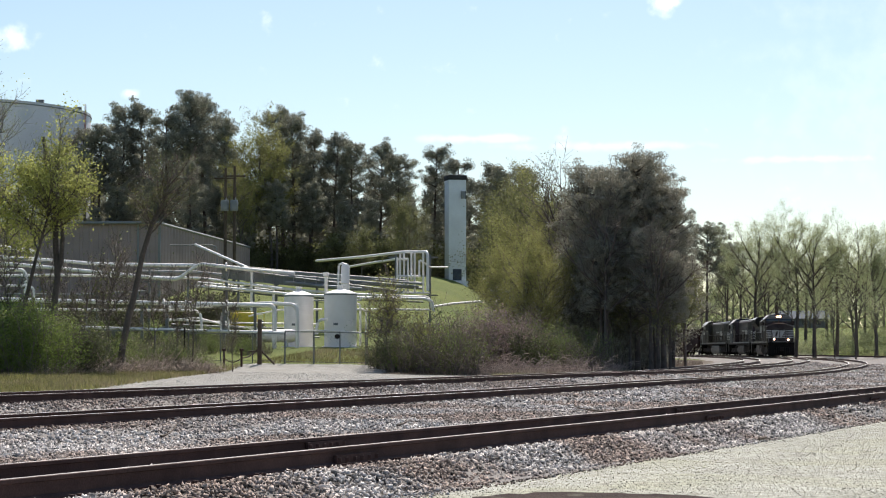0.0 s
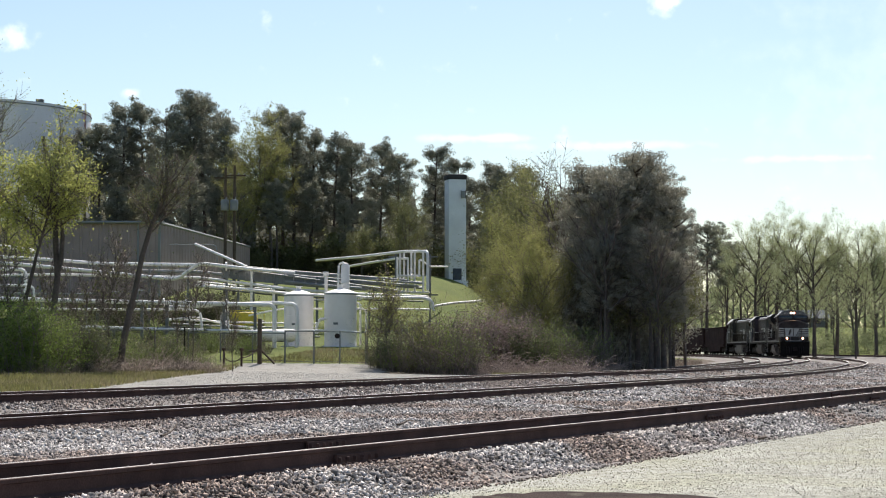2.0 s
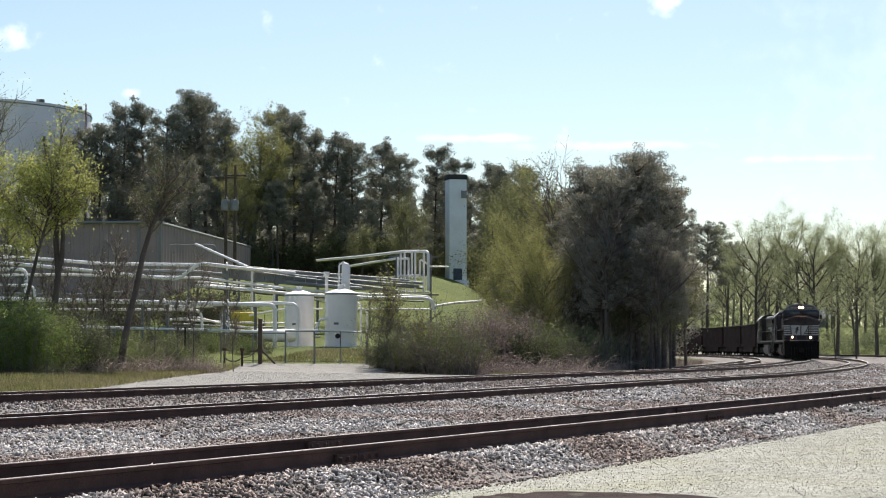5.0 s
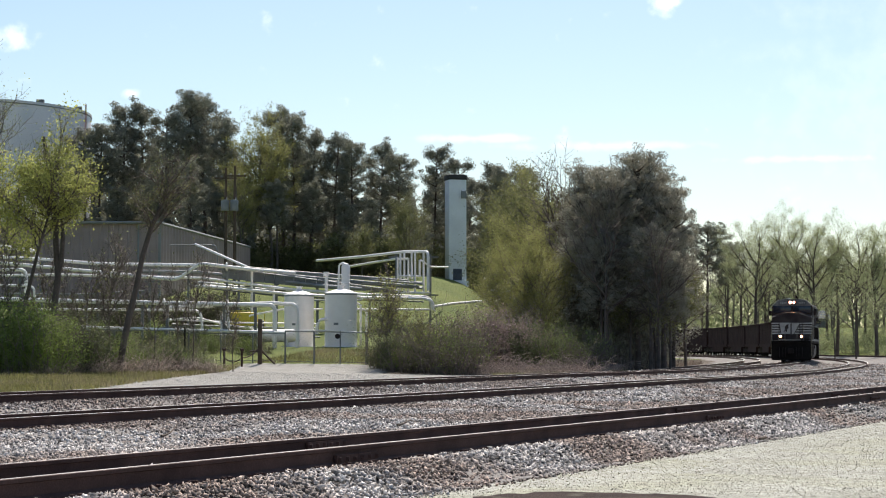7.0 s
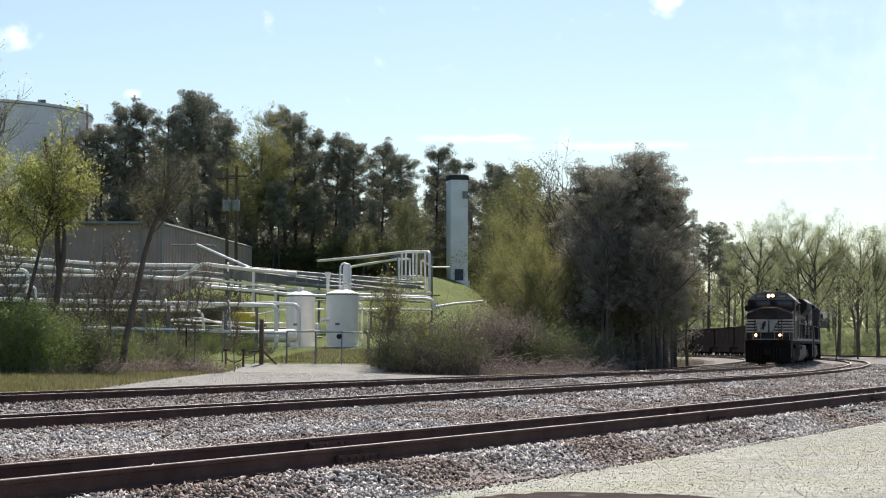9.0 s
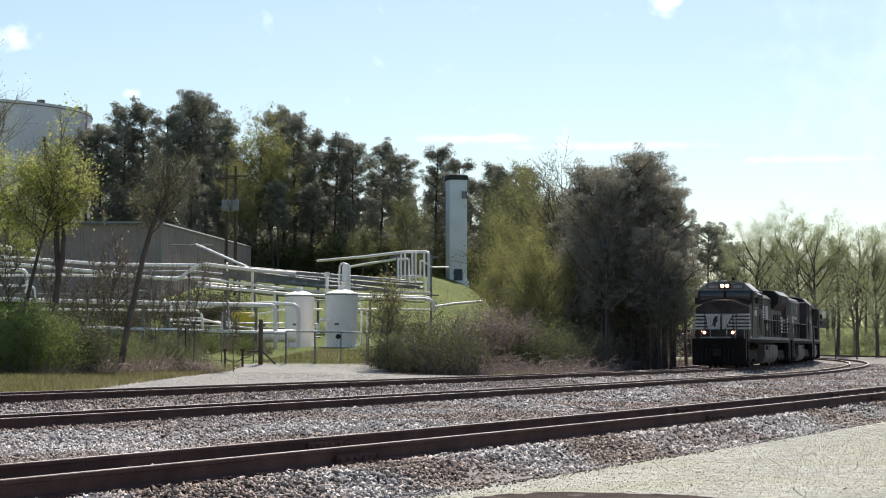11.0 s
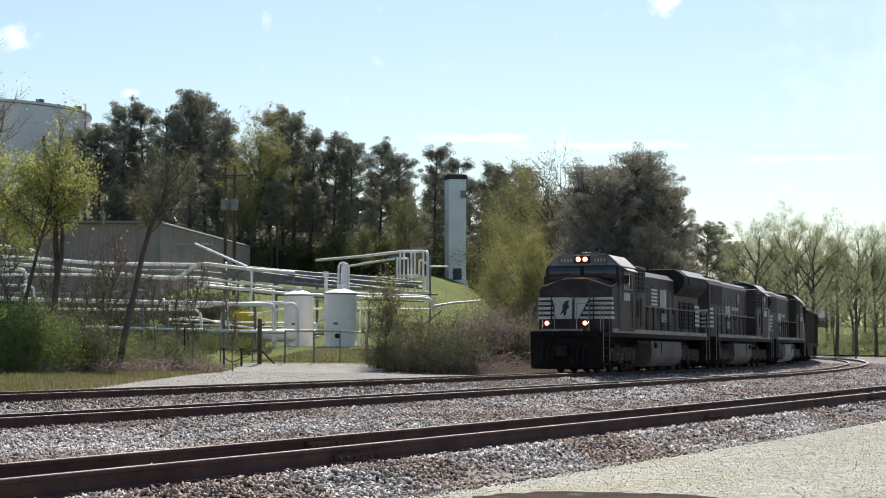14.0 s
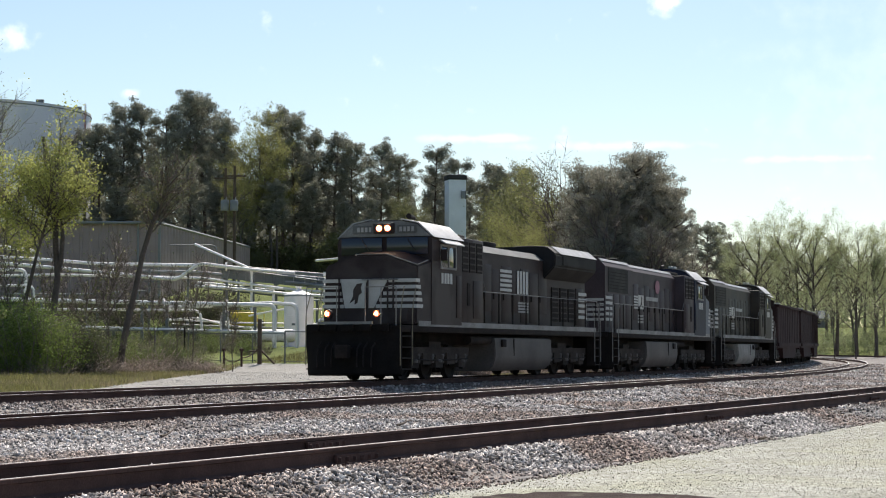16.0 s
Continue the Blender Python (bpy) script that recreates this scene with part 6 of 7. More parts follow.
    # white bands on the nose, run into pale panels in the middle
    for k in range(5):
        z = 2.14 + k * 0.19
        a, c = (-0.82, -0.86, -0.9, -0.94, 0.0)[k], (0.22, 0.34, 0.46, 0.58, 0.0)[k]
        part("stripe", boxes((9.075, 9.1, -1.5, a, z, z + 0.105)), "stripe", nose, "white painted band")
        part("stripe", boxes((9.075, 9.1, c, 1.5, z, z + 0.105)), "stripe", nose, "white painted band")
        for y in (1.5, -1.515):
            part("stripe", boxes((8.55 + 0.06 * k, 9.09, y, y + 0.015, z, z + 0.105)), "stripe", nose, "white painted band")
    for y0, y1, t0, t1 in ((-0.78, -0.1, -0.9, -0.1), (-0.06, 0.16, -0.06, 0.56)):
        bm = prism([(y0, 2.14), (y1, 2.14), (t1, 2.9), (t0, 2.9)], 9.08, 9.105, "x")
        part("panel", bm, "stripe", nose, "pale painted panel")
    bm = prism([(-0.62, 2.28), (-0.5, 2.5), (-0.5, 2.68), (-0.38, 2.86), (-0.2, 2.88), (-0.26, 2.76), (-0.22, 2.6), (-0.32, 2.52), (-0.36, 2.3), (-0.46, 2.24), (-0.44, 2.4)], 9.1, 9.118, "x")
    part("emblem", bm, "black", nose, "dark emblem")
    # pale bars along the brow stand in for the sun glinting on its edge
    part("brow_trim", tube([(8.95, 0.5, 3.75), (8.95, 1.5, 3.42), (8.2, 1.53, 3.58)], 0.02, 6), "sill", nose, "bright line painted as a sun glint")
    part("brow_trim", tube([(8.95, -0.5, 3.75), (8.95, 0.5, 3.75)], 0.012, 6), "sill", nose, "bright line painted as a sun glint")
    part("handhold", tube([(9.16, -0.2, 2.98), (9.16, 0.95, 2.98)], 0.02, 6), "sill", nose)
    for y in (-0.95, -0.02, 0.62, 0.8):
        part("grab_bar", tube([(9.14, y, 2.1), (9.14, y, 3.02)], 0.028, 6), "black", nose)
    part("nose_door", boxes((9.0, 9.1, 0.62, 1.25, 1.7, 2.1), bevel=0.02), body, nose)
    # ditch lights and number lights
    for s in (-1, 1):
        d = part("ditch_light", prism([(0.78 * s + 0.13 * cos(a * pi / 6), 1.95 + 0.13 * sin(a * pi / 6)) for a in range(12)], 10.18, 10.36, "x"), "black", L)
        # on the lit leader this rim glows to draw the lamp's glare
        part("reflector", prism([(0.78 * s + 0.1 * cos(a * pi / 6), 1.95 + 0.1 * sin(a * pi / 6)) for a in range(12)], 10.35, 10.365, "x"), "glare_ring" if lit else "window", d)
        part("lens", prism([(0.78 * s + 0.048 * cos(a * pi / 6), 1.95 + 0.048 * sin(a * pi / 6)) for a in range(12)], 10.36, 10.375, "x"), "lamp" if lit else "window", d, "glowing lamp lens" if lit else "unlit lamp lens")
        part("bracket", boxes((10.1, 10.3, 0.78 * s - 0.06, 0.78 * s + 0.06, 1.6, 1.82)), "black", d)
    # cab
    prof = [(-1.53, 1.66), (1.53, 1.66), (1.55, 3.9), (1.55, 4.28), (1.05, 4.72), (0.5, 4.84), (-0.5, 4.84), (-1.05, 4.72), (-1.55, 4.28), (-1.55, 3.9)]
    bm = prism(prof, 5.3, 7.9, "x")
    for v in bm.verts:
        if v.co.x > 7 and v.co.z > 4.4:
            v.co.x -= 0.1
    bmesh.ops.bevel(bm, geom=[e for e in bm.edges if abs(e.verts[0].co.x - e.verts[1].co.x) > 1 and e.verts[0].co.z > 4], offset=0.06, segments=2, affect="EDGES")
    cab = part("cab", bm, cab_paint, L, "cab with a sloped roof")
    for s in (-1, 1):
        # roof strips and awnings paler than the body paint
        part("roof_side", prism([(1.56 * s, 4.3), (1.6 * s, 4.3), (1.09 * s, 4.76), (0.5 * s, 4.88), (0.5 * s, 4.85), (1.05 * s, 4.735)], 5.25, 7.85, "x"), "pale_roof", cab, "pale roof edge")
        part("visor", prism([(1.56 * s, 4.22), (1.8 * s, 4.1), (1.8 * s, 4.13), (1.56 * s, 4.27)], 5.75, 7.35, "x"), "pale_roof", cab, "pale window awning")
        w = part("side_window", boxes((5.95, 7.15, min(1.55 * s, 1.565 * s), max(1.55 * s, 1.565 * s), 3.42, 4.05), bevel=0.004), "window", cab)
        part("window_frame", boxes(*[(a, b, min(1.55 * s, 1.585 * s), max(1.55 * s, 1.585 * s), c, d) for a, b, c, d in ((5.88, 7.22, 4.05, 4.11), (5.88, 7.22, 3.36, 3.42), (5.88, 5.95, 3.42, 4.05), (7.15, 7.22, 3.42, 4.05), (6.52, 6.57, 3.42, 4.05))]), "sill", w)
        part("cab_door", boxes((5.4, 5.8, min(1.53 * s, 1.56 * s), max(1.53 * s, 1.56 * s), 1.9, 3.2), bevel=0.01), cab_paint, cab)
        part("number_bars", boxes(*[(6.2 + 0.25 * k, 6.37 + 0.25 * k, min(1.545 * s, 1.557 * s), max(1.545 * s, 1.557 * s), 2.92, 3.24) for k in range(4)]), "stripe", cab, "plain white bars")
        part("mirror", boxes((7.25, 7.3, min(1.6 * s, 1.8 * s), max(1.6 * s, 1.8 * s), 3.6, 3.95)), "black", cab)
    for y0, y1 in ((-1.42, -0.08), (0.08, 1.42)):
        part("windshield", boxes((7.9, 7.925, y0, y1, 3.78, 4.3), bevel=0.006), "window", cab)
        part("wiper", tube([(7.94, (y0 + y1) / 2, 4.28), (7.95, (y0 + y1) / 2 + 0.25, 3.9)], 0.012, 5), "black", cab)
    # headlight housing and number boards over the windshield
    part("brow_panel", prism([(-1.5, 4.33), (1.5, 4.33), (1.04, 4.7), (0.5, 4.81), (-0.5, 4.81), (-1.04, 4.7)], 7.8, 7.91, "x"), "brow_grey", cab, "dusty grey panel over the windshield")
    part("headlight_housing", boxes((7.7, 8.0, -0.34, 0.34, 4.42, 4.74), bevel=0.03), body, cab)
    for y in (-0.14, 0.14):
        part("reflector", prism([(y + 0.11 * cos(a * pi / 6), 4.58 + 0.11 * sin(a * pi / 6)) for a in range(12)], 7.99, 8.01, "x"), "glare_ring" if lit else "window", cab)
        part("headlight", prism([(y + 0.06 * cos(a * pi / 6), 4.58 + 0.06 * sin(a * pi / 6)) for a in range(12)], 8.0, 8.02, "x"), "lamp" if lit else "window", cab, "glowing twin headlamp" if lit else "unlit headlamp")
    for s in (-1, 1):
        nb = part("number_board", boxes((7.75, 7.93, min(0.42 * s, 1.05 * s), max(0.42 * s, 1.05 * s), 4.42, 4.68), bevel=0.02), "dull_grey", cab)
        for k in range(4):
            y = s * (0.5 + 0.13 * k)
            part("bar", boxes((7.93, 7.94, y, y + 0.08, 4.48, 4.62)), "dim_mark", nb)
    part("horn", tube([(6.2, 0.3, 4.87), (6.2, 0.3, 5.0), (6.7, 0.3, 5.03)], 0.05, 8, [0.04, 0.04, 0.09]), "black", cab)
    part("antenna", boxes((5.6, 6.1, -0.5, -0.2, 4.87, 4.97), bevel=0.02), "stripe", cab, "white antenna dome")
    # flush section behind the cab with blower openings, then the engine hood
    sec = part("blower_section", boxes((3.2, 5.3, -1.5, 1.5, 1.66, 4.42), bevel=0.04), body, L)
    for s in (-1, 1):
        for k in range(3):
            g = part("grille", boxes((3.35 + 0.66 * k, 3.88 + 0.66 * k, min(1.5 * s, 1.52 * s), max(1.5 * s, 1.52 * s), 3.35, 4.3)), "underframe", sec)
            bm = bmesh.new()
            for q in range(5):
                box(bm, 3.35 + 0.66 * k, 3.88 + 0.66 * k, min(1.52 * s, 1.535 * s), max(1.52 * s, 1.535 * s), 3.4 + 0.19 * q, 3.45 + 0.19 * q)
            part("slat", bm, body, g)
        part("access_door", boxes((3.4, 4.2, min(1.5 * s, 1.525 * s), max(1.5 * s, 1.525 * s), 1.9, 3.1), bevel=0.01), body, sec)
        part("vent", boxes((4.5, 4.75, min(1.5 * s, 1.525 * s), max(1.5 * s, 1.525 * s), 2.3, 3.0)), "underframe", sec)
    part("roof_box", boxes((3.0, 5.0, -0.8, 0.8, 4.42, 4.62), bevel=0.05), "underframe", sec)
    bm = prism([(-1.02, 1.66), (1.02, 1.66), (1.02, 4.12), (0.7, 4.36), (-0.7, 4.36), (-1.02, 4.12)], -5.1, 3.2, "x")
    hood = part("engine_hood", bm, body, L)
    for s in (-1, 1):
        for k in range(8):
            x = -4.9 + k * 1.0
            d = part("hood_door", boxes((x, x + 0.965, min(1.02 * s, 1.036 * s), max(1.02 * s, 1.036 * s), 1.85 if k % 3 else 2.2, 3.75 - 0.12 * (k % 2)), bevel=0.006), body, hood)
            part("latch", boxes((x + 0.8, x + 0.86, min(1.036 * s, 1.07 * s), max(1.036 * s, 1.07 * s), 2.6, 2.8)), "underframe", d)
        # lettering, as plain shapes
        if wings:
            bars(hood, "lettering", -0.9, 0.3, 2.9, 3.7, 1.055 * s, 5, gap=0.4, label="white painted bars")
            bm = boxes(*[(-2.32 + 0.32 * k, -2.1 + 0.32 * k, min(1.055 * s, 1.067 * s), max(1.055 * s, 1.067 * s), 2.85, 3.65) for k in range(-1, 3)])
            part("lettering", bm, "stripe", hood, "white painted mark")
            bars(hood, "stencil", -2.7, -1.6, 2.2, 2.6, 1.055 * s, 4, "dim_mark")
        else:
            bars(hood, "lettering", -4.9, -4.2, 2.7, 3.3, 1.055 * s, 5, gap=0.4, label="white painted bars")
            mark = part("lettering", boxes((-4.1, -3.15, min(1.055 * s, 1.067 * s), max(1.055 * s, 1.067 * s), 2.7, 3.3)), "stripe", hood, "white painted mark")
            part("emblem", prism([(-3.85, 2.74), (-3.65, 2.98), (-3.6, 3.24), (-3.42, 3.2), (-3.5, 3.0), (-3.35, 2.74), (-3.55, 2.9)], min(1.067 * s, 1.073 * s), max(1.067 * s, 1.073 * s), "y"), "black", mark, "dark emblem")
            bars(hood, "stencil", -2.7, -0.4, 3.1, 3.36, 1.055 * s, 1, "dim_mark")
            bars(hood, "stencil", -4.2, -3.2, 2.1, 2.5, 1.055 * s, 3, "dim_mark")
    part("exhaust_stack", boxes((-1.2, -0.2, -0.4, 0.4, 4.36, 4.62), bevel=0.04), "underframe", hood)
    for k in range(3):
        part("roof_hatch", boxes((0.3 + k * 0.95, 1.15 + k * 0.95, -0.6, 0.6, 4.36, 4.42), bevel=0.02), body, hood)
    # radiator section: overhanging wings on the leader, a straight full-height hood on the others
    if wings:
        prof = [(-1.02, 1.66), (1.02, 1.66), (1.02, 4.2), (-1.02, 4.2)]
        roof = ((1.5, 4.38), (1.15, 4.66))
    else:
        prof = [(-1.06, 1.66), (1.06, 1.66), (1.06, 4.3), (0.78, 4.6), (-0.78, 4.6), (-1.06, 4.3)]
        roof = ((0.87, 4.505), (0.78, 4.6))
    rad = part("radiator_section", prism(prof, -9.75, -5.1, "x"), body, L)
    if wings:
        bm = prism([(-1.01, 3.45), (1.01, 3.45), (1.48, 3.92), (1.5, 4.38), (1.15, 4.66), (-1.15, 4.66), (-1.5, 4.38), (-1.48, 3.92)], -9.77, -4.5, "x")
        bmesh.ops.bevel(bm, geom=list(bm.edges), offset=0.05, segments=2, affect="EDGES")
        part("radiator_wing", bm, "soot", rad, "soot-black overhanging radiator wing")
    else:
        bm = prism([(-1.03, 4.1), (1.03, 4.1), (1.03, 4.28), (0.76, 4.56), (-0.76, 4.56), (-1.03, 4.28)], -5.1, 3.2, "x")
        part("hood_roof", bm, body, hood)
    for s in (-1, 1):
        (py, pz), (qy, qz) = roof
        part("roof_edge", prism([((py + 0.01) * s, pz + 0.01), ((py + 0.03) * s, pz + 0.01), ((qy + 0.02) * s, qz + 0.03), (qy * s, qz + 0.01)], -9.75, -5.1, "x"), "pale_roof", rad, "pale roof edge")
        part("hood_edge", prism([(1.03 * s, 4.13), (1.05 * s, 4.13), (0.72 * s, 4.38), (0.7 * s, 4.37)] if wings else [(0.86 * s, 4.47), (0.88 * s, 4.47), (0.78 * s, 4.58), (0.76 * s, 4.57)], -5.1, 3.2, "x"), "dull_grey" if wings else "pale_roof", hood, "grey hood edge")
        if wings:
            part("radiator_screen", boxes((-9.5, -5.4, min(1.5 * s, 1.515 * s), max(1.5 * s, 1.515 * s), 4.0, 4.34)), "soot", rad, "sooty radiator screen")
            for k in range(3):
                g = part("grille", boxes((-8.3 + k * 1.02, -7.5 + k * 1.02, min(1.02 * s, 1.055 * s), max(1.02 * s, 1.055 * s), 1.95, 3.2)), "underframe", rad, "dark grille door")
                part("slat", boxes(*[(-8.28 + k * 1.02, -7.52 + k * 1.02, min(1.055 * s, 1.07 * s), max(1.055 * s, 1.07 * s), 2.05 + 0.2 * q, 2.1 + 0.2 * q) for q in range(6)]), body, g)
            part("hood_door", boxes((-9.5, -8.5, min(1.02 * s, 1.05 * s), max(1.02 * s, 1.05 * s), 1.85, 3.25), bevel=0.008), body, rad)
        else:
            g = part("radiator_screen", boxes((-9.3, -6.0, min(1.06 * s, 1.08 * s), max(1.06 * s, 1.08 * s), 3.28, 4.26)), "soot", rad, "dark radiator screen")
            part("slat", boxes(*[(-9.2, -6.2, min(1.08 * s, 1.09 * s), max(1.08 * s, 1.09 * s), 3.42 + 0.13 * q, 3.45 + 0.13 * q) for q in range(6)]), "underframe", g)
            for k in range(4):
                part("hood_door", boxes((-9.5 + k * 1.05, -8.55 + k * 1.05, min(1.06 * s, 1.075 * s), max(1.06 * s, 1.075 * s), 1.85, 3.2), bevel=0.006), body, rad)
        for k in range(5):
            z = 2.1 + k * 0.22
            part("stripe", boxes((-9.75, -8.7, min(1.08 * s, 1.092 * s), max(1.08 * s, 1.092 * s), z, z + 0.12)), "stripe", rad, "white painted band")
    for k in range(2):
        bm = lathe([(0.75, 0), (0.75, 0.08), (0.68, 0.1), (0, 0.1)], 20, (-6.4 - 2.1 * k, 0, 4.66))
        part("roof_fan", bm, "underframe", rad)
    for k in range(5):
        z = 2.1 + k * 0.2
        part("stripe", boxes((-9.765, -9.75, -1.0, -0.25, z, z + 0.1), (-9.765, -9.75, 0.25, 1.0, z, z + 0.1)), "stripe", rad, "white painted band")
    # walkway railings
    for s in (-1, 1):
        rail = part("walkway_railing", tube([(3.2, 1.46 * s, 2.78), (-9.9, 1.46 * s, 2.78)], 0.019, 6), "rail_grey", L, "thin side railing")
        for k in range(10):
            part("stanchion", tube([(3.0 - 1.42 * k, 1.46 * s, 2.78), (3.0 - 1.42 * k, 1.46 * s, 1.62)], 0.024, 6), "underframe", rail)
        bm = tube([(4.3, 1.5 * s, 4.4), (2.9, 1.46 * s, 2.8)], 0.018, 6)
        part("brace", bm, "rail_grey", L)
    # tank, air reservoirs, trucks
    prof = [(-1.42, 1.3), (1.42, 1.3), (1.45, 0.7), (1.36, 0.38), (1.15, 0.2), (-1.15, 0.2), (-1.36, 0.38), (-1.45, 0.7)]
    bm = prism(prof, -4.2, 1.9, "x")
    bmesh.ops.bevel(bm, geom=list(bm.edges), offset=0.03, segments=2, affect="EDGES")
    tank = part("fuel_tank", bm, tank_paint, L, "dusty grey fuel tank" if tank_paint == "tank_grey" else "pale dust-covered fuel tank")
    for s in (-1, 1):
        part("filler", boxes((0.9, 1.3, min(1.42 * s, 1.5 * s), max(1.42 * s, 1.5 * s), 1.0, 1.25), bevel=0.02), "underframe", tank)
        part("weld_seam", boxes((-0.02, 0.02, min(1.43 * s, 1.46 * s), max(1.43 * s, 1.46 * s), 0.7, 1.28)), "underframe", tank)
        bm = tube([(-4.0, 1.2 * s, 1.22), (3.9, 1.2 * s, 1.22)], 0.14, 10)
        part("air_reservoir", bm, "underframe", L)
    wheels = []
    for x in (6.5, -6.5):
        add_truck(L, x, (-2.0, 0.0, 2.0))
        for a in (-2.0, 0.0, 2.0):
            wheels.append(add_wheelset(L, x + a))
    return L, wheels


def coal_wagon(label):
    H = thing("coal_wagon", None, label, "coal wagon", "coal wagons of the train")
    # body: upright sides and ends, a tub hanging between the trucks, open top
    prof = [(-7.5, 3.72), (7.5, 3.72), (7.5, 1.12), (4.5, 1.08), (4.1, 0.45), (-4.1, 0.45), (-4.5, 1.08), (-7.5, 1.12)]
    body = part("body", prism(prof, -1.46, 1.46, "y"), "hopper", H)
    part("coal_load", prism([(-1.4, 3.6), (1.4, 3.6), (0.9, 3.82), (0.2, 3.92), (-0.5, 3.88), (-1.1, 3.78)], -7.2, 7.2, "x"), "coal", H, "heaped black coal")
    for s in (-1, 1):
        part("top_chord", boxes((-7.6, 7.6, min(1.44 * s, 1.58 * s), max(1.44 * s, 1.58 * s), 3.66, 3.82), bevel=0.015), "hopper", body)
        part("side_sill", boxes((-7.5, 7.5, min(1.46 * s, 1.56 * s), max(1.46 * s, 1.56 * s), 1.2, 1.42)), "hopper", body)
        for k in range(13):
            x = -7.2 + k * 1.2
            part("side_post", boxes((x - 0.06, x + 0.06, min(1.46 * s, 1.482 * s), max(1.46 * s, 1.482 * s), 1.42, 3.66), bevel=0.012), "hopper", body)
    for f in (-1, 1):
        part("end_sill", boxes((min(7.3 * f, 7.75 * f), max(7.3 * f, 7.75 * f), -1.45, 1.45, 1.05, 1.35)), "hopper", H)
        part("end_chord", boxes((min(7.5 * f, 7.64 * f), max(7.5 * f, 7.64 * f), -1.5, 1.5, 3.68, 3.84)), "hopper", body)
        # corner caps take the white paint to show them sunlit
        part("corner_cap", boxes((min(7.35 * f, 7.66 * f), max(7.35 * f, 7.66 * f), 1.2, 1.6, 3.82, 3.9)), "stripe", body, "corner cap coloured pale for the sunlight on it")
        for y in (-1.35, 1.35):
            part("end_post", boxes((min(7.5 * f, 7.6 * f), max(7.5 * f, 7.6 * f), y - 0.07, y + 0.07, 1.35, 3.68)), "hopper", H)
        bm = bmesh.new()
        for k in range(6):
            tube_into(bm, [(7.66 * f, 0.95, 1.3 + 0.42 * k), (7.66 * f, 1.4, 1.3 + 0.42 * k)], 0.015, 5)
        part("ladder", bm, "hopper", H)
        part("coupler", boxes((min(7.5 * f, 8.08 * f), max(7.5 * f, 8.08 * f), -0.12, 0.12, 0.7, 0.98), bevel=0.02), "underframe", H)
        add_truck(H, 6.1 * f, (-0.9, 0.9))
        for a in (-0.9, 0.9):
            add_wheelset(H, 6.1 * f + a)
    return H


def car_pose(back, half, turned=False):
    a, b = on_line(back - half), on_line(back + half)
    d = (a - b).normalized() * (-1 if turned else 1)
    return Matrix.Translation((a + b) / 2) @ d.to_track_quat("X", "Z").to_matrix().to_4x4()


VEHICLES, SPINNING = [], []


